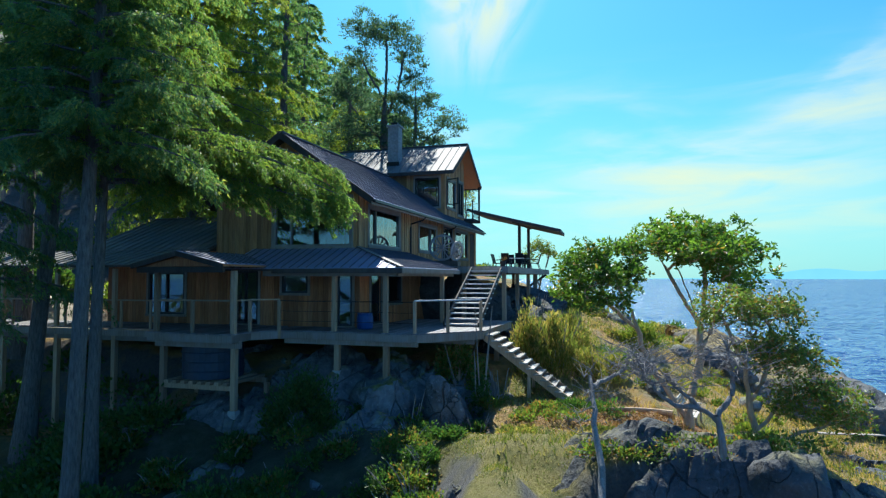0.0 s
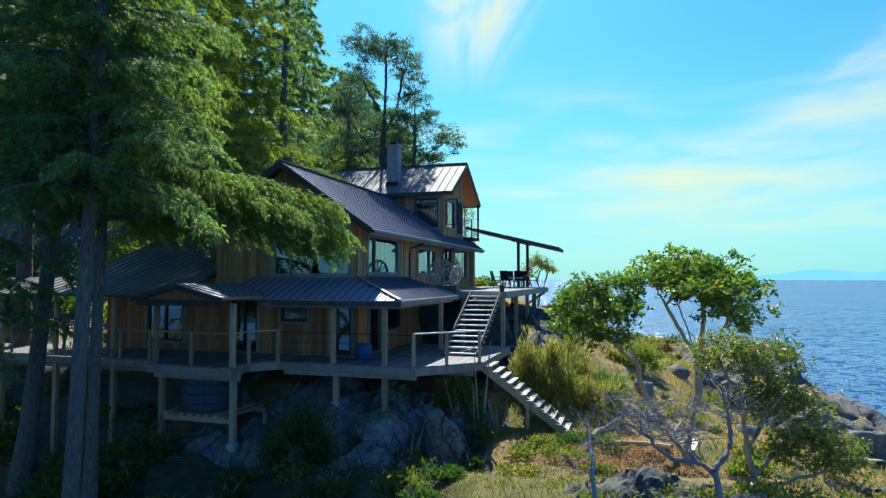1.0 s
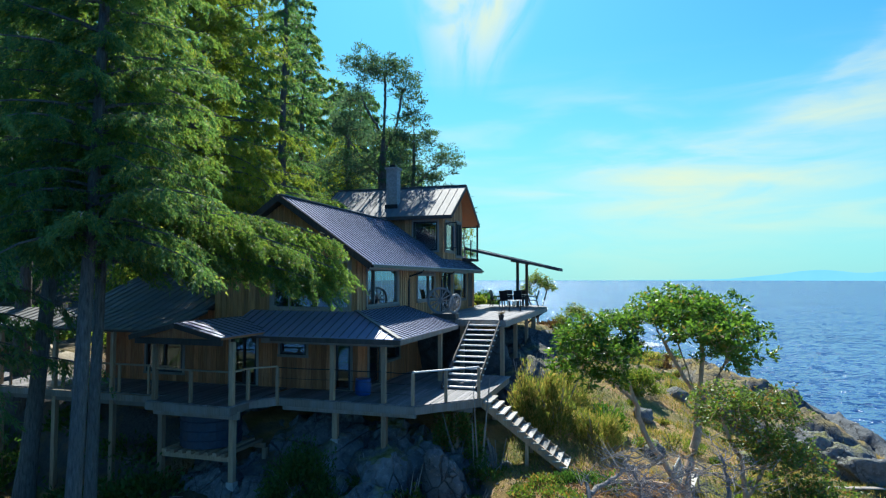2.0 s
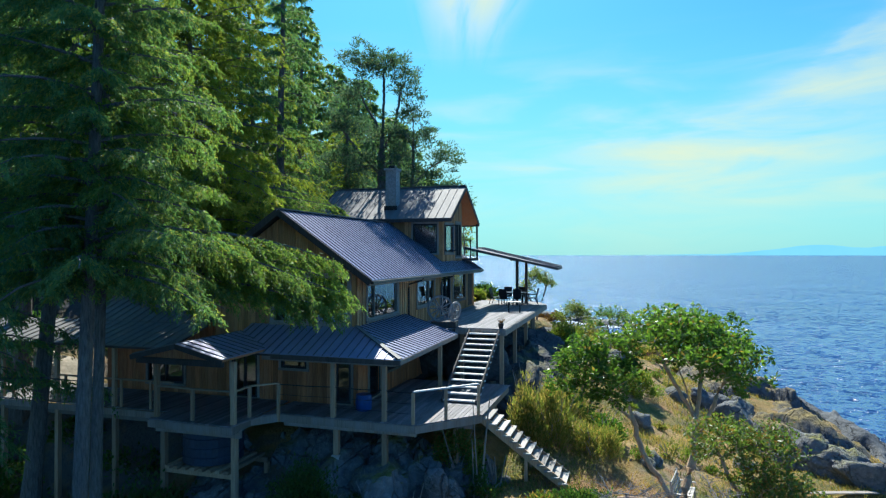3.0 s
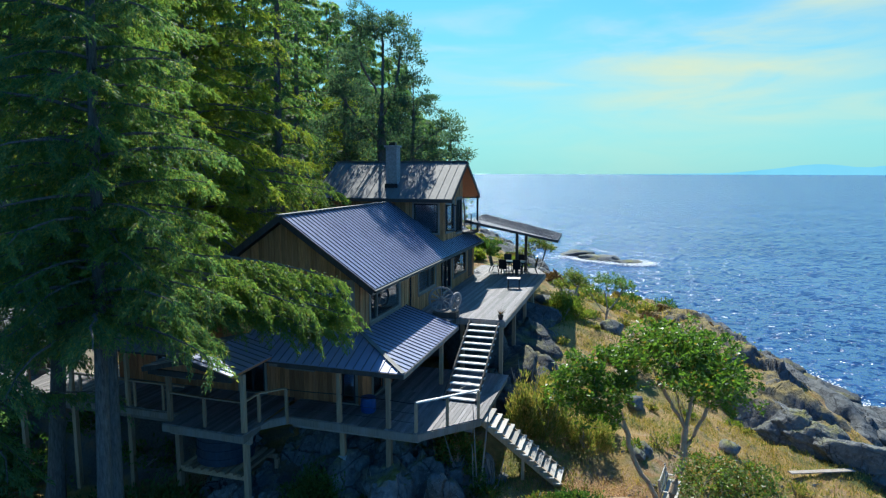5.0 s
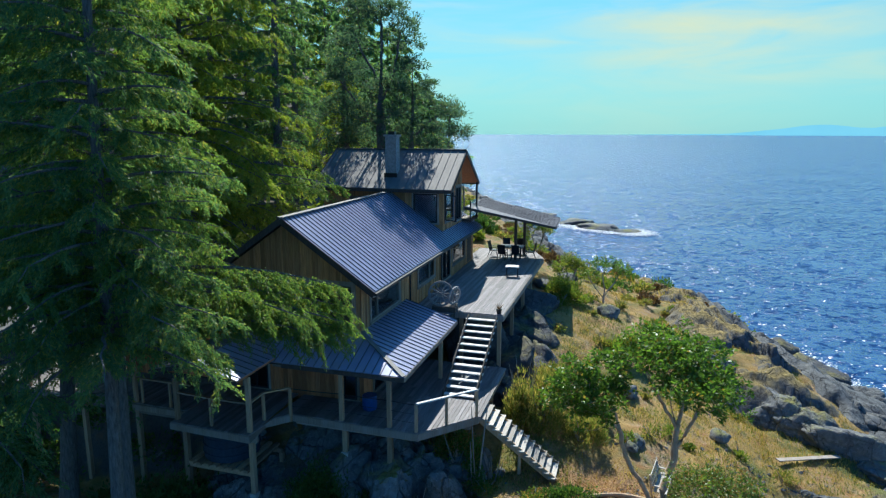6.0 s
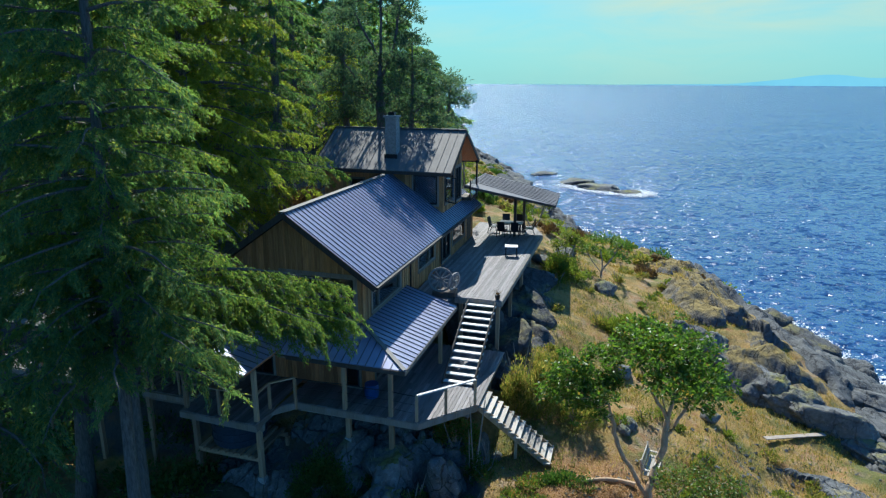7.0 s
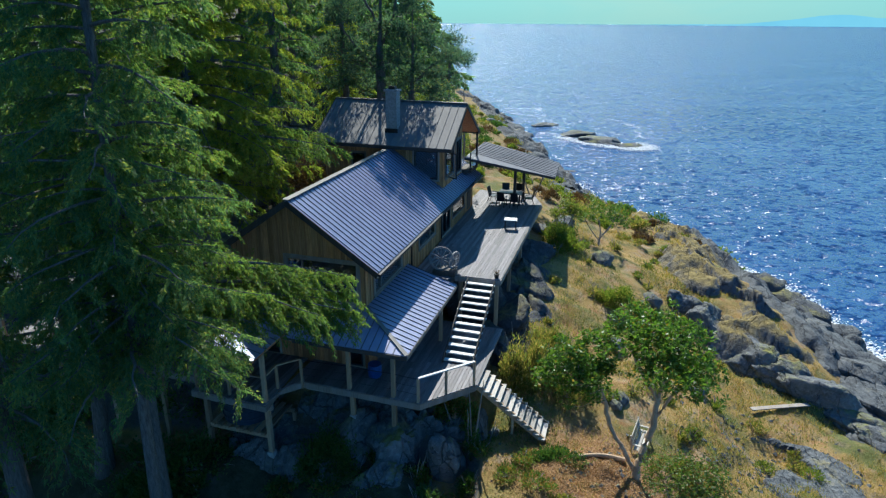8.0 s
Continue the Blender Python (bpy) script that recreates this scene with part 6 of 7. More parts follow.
conifer("cedar_tree", (-9.65, 17.2, g(-9.65, 17.2) - 0.4), (-9.2, 17.5, 37), 0.17, (10.2, 4.8, 2.6), 140, 2500, 0.091, bough_leaf, "tall cedar with long boughs before the house", 101, 0.14, 0.26, reach_right(12, 26, 0.88), bias=1.6,
        extra=[(13.1, 0.22, 6.8, 0.14, 0.30, 1.8), (12.8, 0.14, 6.5, 0.12, 0.28, 1.8), (12.6, 0.30, 6.4, 0.10, 0.26, 1.7), (12.4, 0.06, 5.8, 0.08, 0.22, 1.6), (13.0, 0.08, 6.6, 0.10, 0.28, 1.8), (12.5, 0.24, 6.7, 0.08, 0.24, 1.8), (12.1, 0.16, 6.2, 0.06, 0.20, 1.6), (12.9, 0.36, 5.8, 0.10, 0.24, 1.6), (13.3, 0.0, 5.8, 0.08, 0.26, 1.6), (13.6, 0.2, 6.5, 0.14, 0.27, 2.0), (13.4, 0.3, 6.3, 0.14, 0.26, 2.0)])
conifer("cedar_tree", (-13.7, 20.5, g(-13.7, 20.5) - 0.4), (-11.6, 21.4, 34), 0.28, (10.4, 4.4, 2.2), 90, 1500, 0.12, fir_leaf, "leaning cedar beside the walkway", 102, 0.14, 0.34, bias=1.5)
conifer("cedar_tree", (-14.2, 16.6, 2.4), (-13.6, 16.4, 33), 0.36, (6.6, 4.4, 2.2), 80, 1300, 0.12, fir_leaf, "dark cedar standing in the shaded hollow", 2, 0.12, 0.42, bias=1.4)
conifer("fir_tree", (-17.2, 25.5, g(-17.2, 25.5) - 0.6), (-16.6, 25.0, 28), 0.36, (13, 4.4, 1.8), 60, 1100, 0.18, fir_leaf, "dark fir beside the walkway", 3)
conifer("cedar_tree", (-11.6, 28.6, 7.4), (-11.4, 28.4, 27), 0.34, (5.0, 5.0, 2.2), 120, 1900, 0.125, sunny_leaf, "sunlit yellow-green cedar beside the wing roof", 5, 0.16, 0.34, reach_right(12.5, 24, 1.4),
        extra=[(15.9, 0.15, 6.6, 0.02, 0.12, 1.3), (15.5, 0.05, 6.0, 0.02, 0.10, 1.2), (16.4, 0.22, 6.2, 0.02, 0.14, 1.2)])
# unseen cedars added round the camera's side: they cut sky light and darken window reflections
for i, (x, y, t) in enumerate([(-24, 11, 33), (-5, -11, 30), (-21, -3, 34), (-29, 19, 32)]):
    conifer("cedar_tree", (x, y, max(g(x, y), 0.5) - 0.6), (x, y, t), 0.4, (4, 5.0, 2.0), 44, 220, 0.5, fir_leaf, "tall cedar added out of view to cut sky light", 340 + i)
# trees behind the house
conifer("fir_tree", (-13.2, 36.8, g(-13.2, 36.8)), (-13.1, 36.8, 33), 0.36, (4.5, 4.2, 1.6), 84, 900, 0.17, fir_leaf, "tall fir shading the wing roof", 21)
conifer("fir_tree", (-9.6, 36.5, g(-9.6, 36.5)), (-9.3, 36.3, 34), 0.36, (7.5, 3.0, 1.2), 84, 900, 0.13, fir_leaf, "tall dark fir behind the house", 6)
conifer("fir_tree", (-12.2, 40.0, g(-12.2, 40)), (-12.0, 40, 29), 0.36, (5, 4.6, 1.4), 90, 1050, 0.145, sunny_leaf, "dense fir on the wooded slope", 7)
conifer("fir_tree", (-12.5, 31.5, 8.0), (-12.6, 31.5, 19.5), 0.30, (5.0, 4.0, 1.2), 90, 1200, 0.125, sunny_leaf, "green fir behind the wing roof", 8)
conifer("fir_tree", (-7.4, 46.0, g(-7.4, 46)), (-7.2, 46, 23), 0.26, (3, 3.6, 1.2), 70, 800, 0.15, sunny_leaf, "open fir on the ridge behind the house", 11, thin=0.8)
conifer("fir_tree", (-22.5, 47.0, g(-22.5, 47)), (-22.5, 47, 41), 0.36, (4, 5.4, 1.6), 60, 550, 0.34, fir_leaf, "fir in the wood behind", 12)
conifer("fir_tree", (-12.0, 52.0, g(-12, 52)), (-12, 52, 33), 0.36, (4, 4.4, 1.4), 50, 420, 0.3, cedar_leaf, "fir in the wood behind", 13)
for i, (x, y, t) in enumerate([(-15.5, 62, 42), (-23, 66, 44), (-12, 68, 34), (-30, 58, 44), (-26, 50, 40), (-17, 75, 46), (-8, 60, 30), (-4.5, 66, 27), (-6, 76, 30), (-1.5, 74, 22), (-10, 86, 34), (-3, 90, 24), (-16, 92, 40)]):
    conifer("fir_tree", (x, y, g(x, y)), (x, y, t), 0.36, (4, 5.6, 1.6), 46, 420, 0.42, fir_leaf, "fir standing far back in the wood", 300 + i)
conifer("fir_tree", (-31.0, 46.0, g(-31, 46)), (-31, 46, 44), 0.4, (4, 6, 1.8), 60, 420, 0.34, fir_leaf, "fir deep in the wood", 16)


def crown_points(r, blobs, count):
    """Clump centres spread over the outer parts of several lobes (x, y, z, rx, ry, rz)."""
    size = np.array([b[3] * b[4] + b[4] * b[5] + b[3] * b[5] for b in blobs])
    out = []
    for b, k in zip(blobs, np.maximum(3, count * size / size.sum()).astype(int)):
        d = r.normal(size=(k * 6, 3))
        d[:, 2] = np.where(d[:, 2] < -0.35, -d[:, 2] * 0.8, d[:, 2])
        d /= np.linalg.norm(d, axis=1)[:, None]
        p = np.array(b[:3]) + d * np.array(b[3:]) * (r.uniform(0.12, 1.0, k * 6) ** 0.4)[:, None]
        keep = [p[0]]
        gap = 0.72 * (b[3] * b[4] * b[5] / k) ** (1 / 3)
        for q in p[1:]:
            if len(keep) < k and min(np.sum((np.array(keep) - q) ** 2, 1)) > gap * gap:
                keep.append(q)
        out += keep
    return np.array(out)


def grow(r, stems, clumps, trunk, twig=0.006, lift=0.12, power=0.5):
    """Branches that reach every clump from the nearest wood. Returns tubes of the stems, tubes of the boughs, each clump's heading."""
    pts, par, chains = [], [], []

    def chain(path, parent):
        ids = []
        for q in path:
            pts.append(np.asarray(q, float)); par.append(parent)
            parent = len(pts) - 1
            ids.append(parent)
        chains.append(ids)

    for k, stem in enumerate(stems):
        stem = np.array(stem, float)
        length = np.sum(np.linalg.norm(np.diff(stem, axis=0), axis=1))
        m = max(5, int(length / 0.22))
        f = np.linspace(0, 1, m)
        line = np.stack([np.interp(f, np.linspace(0, 1, len(stem)), stem[:, i]) for i in range(3)], -1)
        for _ in range(3):
            line[1:-1] = (line[:-2] + 2 * line[1:-1] + line[2:]) / 4
        line[1:-1] += r.normal(size=line[1:-1].shape) * 0.02
        near = -1
        if k:
            near = int(np.argmin(np.sum((np.array(pts) - line[0]) ** 2, 1)))
            line = line[1:]
        chain(line, near)
    first = len(chains)
    order = np.argsort([np.min(np.sum((np.array(pts) - c) ** 2, 1)) for c in clumps])
    heading = np.zeros((len(clumps), 3))
    for j in order:
        c = clumps[j]
        all_p = np.array(pts)
        dist = np.linalg.norm(all_p - c, axis=1) + 0.8 * np.maximum(0, all_p[:, 2] - c[2] + 0.1)
        i = int(np.argmin(dist))
        a = all_p[i]
        back = a - all_p[par[i]] if par[i] >= 0 else np.array([0, 0, 0.1])
        back = back / (np.linalg.norm(back) + 1e-9)
        span = np.linalg.norm(c - a)
        mid = a + (c - a) * 0.45 + back * 0.22 * span + np.array([0, 0, -lift * span]) + r.normal(size=3) * 0.07 * span
        f = np.linspace(0, 1, max(3, int(span / 0.16) + 2))[1:, None]
        path = (1 - f) ** 2 * a + 2 * f * (1 - f) * mid + f ** 2 * c
        path[:-1] += r.normal(size=path[:-1].shape) * 0.012
        chain(path, i)
        heading[j] = path[-1] - (path[-2] if len(path) > 1 else a)
    load = np.zeros(len(pts))
    for ids in chains:
        load[ids[-1]] += 1
    for i in range(len(pts) - 1, -1, -1):
        if par[i] >= 0:
            load[par[i]] += load[i]
    rad = np.maximum(twig, trunk * (np.maximum(load, 1) / max(load[0], 1)) ** power)
    stem_tubes, tubes = [], []
    for k, ids in enumerate(chains):
        line = [pts[i] for i in ids]
        rr = [rad[i] for i in ids]
        if par[ids[0]] >= 0:
            line, rr = [pts[par[ids[0]]]] + line, [min(rad[par[ids[0]]], rr[0] * 1.15)] + rr
        if len(line) < 2:
            continue
        (stem_tubes if k < first else tubes).append(tube_rings(line, rr, 10 if k < first else 5))
    return stem_tubes, tubes, heading / (np.linalg.norm(heading, axis=1)[:, None] + 1e-9)


def whorls(r, clumps, heading, per, spread, size, width=0.21):
    """Leathery leaves in rosettes at the ends of the twigs round each clump."""
    k = max(1, per // 8)
    n = len(clumps)
    c = np.repeat(clumps, k, 0) + np.clip(r.normal(size=(n * k, 3)), -1.7, 1.7) * spread * np.array([1, 1, 0.7])
    ax = np.repeat(heading, k, 0) * 0.4 + r.normal(size=(n * k, 3)) * 0.35 + np.array([0, 0, 0.65])
    ax /= np.linalg.norm(ax, axis=1)[:, None]
    s = np.cross(ax, r.normal(size=ax.shape)); s /= np.linalg.norm(s, axis=1)[:, None] + 1e-9
    t = np.cross(ax, s)
    out = []
    for q in range(8):
        a = 2 * math.pi * q / 8 + r.uniform(-0.3, 0.3, n * k)
        w = np.cos(a)[:, None] * s + np.sin(a)[:, None] * t + ax * r.uniform(-0.15, 0.8, n * k)[:, None]
        out.append(leaf_quads(c + ax * 0.02 * q, w * 2.2, size, size * width, r))
    return np.concatenate(out)


def grown_tree(name, foot, stems, blobs, count, material, label, seed, trunk=0.15, per=40, spread=0.16, size=0.11, bark_mat=None, needles=False, category="tree", lift=0.12, power=0.5, stray=0.25):
    """A tree whose boughs reach into the lobes of its crown; all points are given from the foot."""
    r = np.random.default_rng(seed)
    tree = base(name, pose(*foot), label, category)
    clumps = crown_points(r, blobs, count)
    clumps = clumps + r.normal(size=clumps.shape) * stray
    st, tw, heading = grow(r, stems, clumps, trunk, lift=lift, power=power)
    link("trunk", quads_mesh("trunk", tubes_quads(st), bark_mat or bark_red), tree)
    tagged(link("branch_growth", quads_mesh("branch_growth", tubes_quads(tw), bark_mat or bark_red), tree), kind="stuff")
    if not per:
        return tree
    if needles:
        n = len(clumps) * per
        big = np.repeat(r.uniform(0.55, 1.35, len(clumps)), per)[:, None]
        c = np.repeat(clumps, per, 0) + np.clip(r.normal(size=(n, 3)), -1.8, 1.8) * spread * big * np.array([1, 1, 0.55])
        q = needle_tris(c, (c - np.repeat(clumps, per, 0)) * 1.6 + np.array([0, 0, 0.25]) + np.repeat(heading, per, 0) * 0.3, size, size * 0.2, r)
    else:
        q = whorls(r, clumps, heading, per, spread, size)
    tagged(link("crown", quads_mesh("crown", q, material), tree), kind="stuff")
    return tree


# old pines behind the roof
grown_tree("pine_tree", (-3.7, 38.6, g(-3.7, 38.6) - 0.3),
           [[(0, 0, 0), (0.1, 0, 5), (0.0, 0, 10), (0.15, 0, 13.5), (0.1, 0.1, 16.6)], [(0.1, 0, 11.4), (-0.9, 0.3, 13.0), (-1.6, 0.2, 14.6)], [(0.05, 0, 10.2), (0.9, -0.3, 12.2), (1.3, -0.2, 14.4)], [(0.0, 0, 8.8), (-1.4, 0.4, 10.2), (-2.4, 0.4, 11.6)]],
           [(-1.1, 0.2, 16.0, 1.3, 1.2, 0.75), (0.3, 0, 15.2, 1.7, 1.5, 1.1), (1.6, -0.2, 13.9, 0.9, 1.1, 1.1), (-1.7, 0.2, 13.8, 1.0, 1.1, 0.75), (-2.4, 0.4, 11.9, 0.9, 1.2, 1.0), (0.3, 0.5, 11.2, 1.2, 1.4, 0.9), (-1.2, 0.2, 9.2, 1.4, 1.5, 1.1), (1.2, -0.6, 9.6, 1.1, 1.2, 0.6)],
           270, pine_leaf, "tall old pine with an open ragged crown behind the roof", 31, 0.30, 52, 0.2, 0.2, bark_fir, True, power=0.78)
grown_tree("pine_tree", (-1.8, 38.2, g(-1.8, 38.2) - 0.3),
           [[(0, 0, 0), (-0.05, 0, 6), (0.1, 0, 10), (0.1, 0, 12.6)], [(0.05, 0, 8.2), (1.1, 0.1, 9.3), (2.1, 0, 9.9)]],
           [(0.0, 0, 12.3, 0.8, 0.9, 0.6), (-0.5, 0, 11.0, 0.9, 1.0, 0.7), (0.9, 0, 10.9, 1.0, 1.0, 0.7), (2.0, 0, 9.7, 0.9, 1.0, 0.7), (0.7, 0.3, 8.9, 1.3, 1.2, 0.6), (1.4, 0, 7.6, 1.2, 1.2, 0.5), (-0.7, 0.2, 8.2, 0.9, 1.0, 0.8)],
           170, pine_leaf, "smaller pine with layered tufts beside the taller one", 32, 0.2, 52, 0.2, 0.2, bark_fir, True, power=0.78)
grown_tree("pine_tree", (-6.3, 41.5, g(-6.3, 41.5) - 0.3),
           [[(0, 0, 0), (0.1, 0, 6), (0.0, 0, 11), (0.1, 0, 14.5)]],
           [(0, 0, 14.0, 0.9, 0.9, 0.9), (0.2, 0, 12.2, 1.5, 1.3, 0.9), (-0.3, 0, 10.0, 1.8, 1.6, 1.0), (0.4, 0.2, 7.8, 1.9, 1.7, 1.0)],
           170, pine_leaf, "pine half hidden behind the taller one", 33, 0.22, 52, 0.24, 0.2, bark_fir, True, power=0.78)
grown_tree("ridge_tree", (-0.6, 42.5, g(-0.6, 42.5) - 0.3),
           [[(0, 0, 0), (0.2, 0, 2.5), (0.0, 0, 5.5)], [(0.1, 0, 1.8), (1.2, 0.2, 4.2)], [(0.1, 0, 1.5), (-1.2, 0.2, 4.4)]],
           [(0.0, 0, 6.3, 1.4, 1.3, 1.2), (1.5, 0.2, 5.2, 1.2, 1.2, 1.2), (-1.5, 0.2, 5.6, 1.5, 1.3, 1.3), (0.4, -0.3, 3.6, 2.0, 1.5, 1.2)],
           150, bush_leaf, "dense green tree crowning the ridge behind the house", 35, 0.16, 56, 0.3, 0.15, bark_grey)
grown_tree("snag", (1.5, 42.0, g(1.5, 42.0) - 0.3), [[(0, 0, 0), (0.1, 0, 4), (0.0, 0.1, 8.0)]],
           [(0.0, 0, 6.8, 0.5, 0.5, 1.2), (0.1, 0, 4.4, 0.9, 0.8, 1.4)], 46, None, "thin bare snag on the ridge", 36, 0.07, 0, 0.2, 0.1, bark_grey, power=0.5)
grown_tree("pine_tree", (0.6, 58.0, g(0.6, 58) - 0.3), [[(0, 0, 0), (0.1, 0, 5), (0.3, 0, 10.5)]],
           [(0.3, 0, 10.0, 1.0, 1.0, 0.8), (0.8, 0, 8.2, 1.5, 1.4, 0.8), (-0.4, 0, 6.2, 1.7, 1.5, 0.8)], 80, pine_leaf, "thin wind-bent pine on the headland", 34, 0.18, 40, 0.35, 0.28, bark_fir, True, power=0.6)


def broadleaf(name, foot, limbs, material, label, seed, per=60, size=0.12, clump=0.34, radius=0.12, twigs=9, bark_mat=None, leafy=1.0, flat=0.6):
    """A small crooked tree. limbs: paths of points from the foot, each with a crown spread at its end (x, y, z, spread)."""
    r = np.random.default_rng(seed)
    foot = np.array(foot, float)
    tree = base(name, pose(*foot), label, "tree")
    tubes, thin, leaves = [], [], []
    for pts, rad, spread in limbs:
        pts = np.array(pts, float)
        s = np.linspace(0, 1, 4 * len(pts))
        k = np.linspace(0, 1, len(pts))
        line = np.stack([np.interp(s, k, pts[:, i]) for i in range(3)], -1)
        for _ in range(2):
            line[1:-1] = (line[:-2] + 2 * line[1:-1] + line[2:]) / 4
        line[1:-1] += r.normal(size=line[1:-1].shape) * 0.025
        tubes.append(tube_rings(line, np.linspace(rad, rad * 0.4, len(line)), 9))
        if spread <= 0:
            continue
        end = line[-1]
        for _ in range(twigs):
            az = r.uniform(0, 2 * math.pi)
            ln = spread * r.uniform(0.35, 1.0)
            st = line[r.integers(len(line) * 2 // 3, len(line))]
            tw = bough(st, az, ln, flat * r.uniform(0.2, 1.3), 0.25, r, 6)
            tw += np.cumsum(r.normal(size=tw.shape) * 0.035, 0)
            thin.append(tube_rings(tw, np.linspace(rad * 0.22, 0.006, 6), 5))
            for _ in range(int(5 + ln * 3)):
                o = along(tw, np.array([r.uniform(0.4, 1.0)]))[0]
                az2 = r.uniform(0, 2 * math.pi)
                sub = bough(o[0], az2, r.uniform(0.15, 0.55), 0.6, 0.1, r, 4)
                thin.append(tube_rings(sub, np.linspace(0.007, 0.003, 4), 4))
                n = int(per * r.uniform(0.4, 1.3) * leafy)
                if n:
                    c = sub[-1] + np.clip(r.normal(size=(n, 3)), -1.25, 1.25) * clump * np.array([0.55, 0.55, 0.45])
                    w = c - sub[0]
                    w[:, 2] += 0.15
                    leaves.append(leaf_quads(c, w * 1.4, size, size * 0.3, r))
    link("trunk", quads_mesh("trunk", tubes_quads(tubes), bark_mat or bark_red), tree)
    tagged(link("twig_growth", quads_mesh("twig_growth", tubes_quads(thin), bark_mat or bark_red), tree), kind="stuff")
    if leaves:
        link("crown", quads_mesh("crown", np.concatenate(leaves), material), tree)
    return tree


# the arbutus on the meadow: two stems from one foot, a broad dome and a lower crown beside it
grown_tree("arbutus_tree", (7.2, 18.5, 5.0), [
    [(0, 0, -0.2), (0.05, 0.1, 0.5), (0.45, 0.4, 1.4), (0.70, 0.6, 2.4), (0.7, 0.7, 3.0)],
    [(0.7, 0.7, 2.9), (0.25, 0.6, 3.7), (-0.3, 0.6, 4.5), (-0.55, 0.7, 5.2)],
    [(0.7, 0.7, 2.9), (0.9, 0.8, 3.7), (0.95, 0.8, 4.4), (0.85, 0.9, 5.2)],
    [(0.70, 0.6, 2.3), (1.1, 0.5, 3.0), (1.3, 0.4, 3.8), (1.65, 0.3, 4.5)],
    [(0.7, 0.7, 3.0), (0.5, 1.2, 4.1), (0.3, 1.8, 5.0)],
    [(0, 0.0, 0.2), (-0.4, 0.3, 0.9), (-1.05, 0.7, 2.0), (-1.25, 0.8, 3.2), (-1.8, 0.8, 4.1)],
    [(-1.2, 0.8, 2.9), (-1.9, 0.9, 3.4), (-2.6, 0.7, 4.0)]],
    [(0.0, 0.6, 5.35, 1.2, 1.4, 0.7), (1.0, 0.5, 5.2, 1.2, 1.5, 0.75), (1.5, 0.3, 4.65, 0.65, 1.0, 0.5), (0.4, 1.6, 5.3, 1.2, 1.2, 0.7), (0.8, -0.6, 5.0, 0.9, 0.8, 0.45),
     (-1.8, 0.7, 4.85, 0.7, 1.0, 0.5), (-2.5, 0.5, 4.4, 0.9, 1.1, 0.7), (-1.9, -0.2, 4.3, 1.0, 0.8, 0.4), (-3.1, 0.5, 3.8, 0.6, 0.7, 0.45), (-3.1, 0.3, 4.6, 0.6, 0.8, 0.45), (1.4, -0.1, 4.1, 0.7, 0.7, 0.35), (-2.4, 0.1, 3.5, 0.7, 0.6, 0.35), (0.9, -1.3, 4.75, 0.95, 0.7, 0.5), (-0.1, -1.1, 4.85, 0.7, 0.6, 0.4)],
    325, arbutus_leaf, "green arbutus with a crooked forked trunk on the meadow", 51, 0.16, 66, 0.15, 0.155, stray=0.18, power=0.62)
grown_tree("arbutus_tree", (7.35, 14.5, 5.5), [
    [(0, 0, -0.5), (-0.15, 0, 0.5), (-0.4, -0.1, 1.2), (-0.45, -0.2, 2.0)],
    [(-0.45, -0.2, 1.9), (-0.8, -0.3, 2.5), (-1.0, -0.3, 3.0)],
    [(-0.3, -0.1, 1.0), (0.1, -0.2, 1.8), (0.1, -0.3, 2.6)],
    [(-0.1, 0, 0.4), (0.4, -0.2, 1.0), (0.8, -0.4, 1.6)],
    [(0.0, 0, 0.1), (0.6, -0.2, 0.3), (1.3, -0.4, 0.6)]],
    [(-0.8, -0.3, 3.0, 0.75, 0.75, 0.5), (0.05, -0.3, 2.9, 0.7, 0.7, 0.55), (0.5, -0.5, 2.0, 0.6, 0.65, 0.6), (-0.2, -0.5, 2.1, 0.5, 0.6, 0.4), (1.0, -0.5, 1.1, 0.6, 0.6, 0.6), (1.6, -0.4, 0.6, 0.5, 0.6, 0.5), (0.5, -0.4, 0.9, 0.4, 0.5, 0.4)],
    210, olive_leaf, "leaning arbutus with reddish stems rooted on the rock knoll", 53, 0.09, 72, 0.16, 0.095, stray=0.12)
# wind-shaped trees by the end of the deck
for k, (x, y, w, h) in enumerate([(10.9, 40.1, 1.55, 2.9), (8.2, 38.8, 0.85, 2.3), (6.5, 42.2, 1.0, 3.3)]):
    grown_tree("shore_tree", (x, y, g(x, y) - 0.1), [
        [(0, 0, -0.1), (0.15, 0.1, h * 0.35), (-0.1, 0.1, h * 0.7)], [(0.05, 0, h * 0.2), (0.5 * w, 0.1, h * 0.5), (0.7 * w, 0.1, h * 0.75)], [(0.05, 0, h * 0.15), (-0.4 * w, 0, h * 0.45), (-0.6 * w, 0.1, h * 0.62)]],
        [(0.1, 0, h * 0.9, w * 0.7, w * 0.7, h * 0.17), (0.7 * w, 0.1, h * 0.78, w * 0.55, w * 0.6, h * 0.15), (-0.65 * w, 0.1, h * 0.66, w * 0.5, w * 0.55, h * 0.14)],
        64, (arbutus_leaf, bush_leaf, bush_leaf)[k], "small wind-shaped tree on bare stems above the shore", 60 + k, 0.075, 48, 0.17, 0.13, bark_grey, stray=0.1)
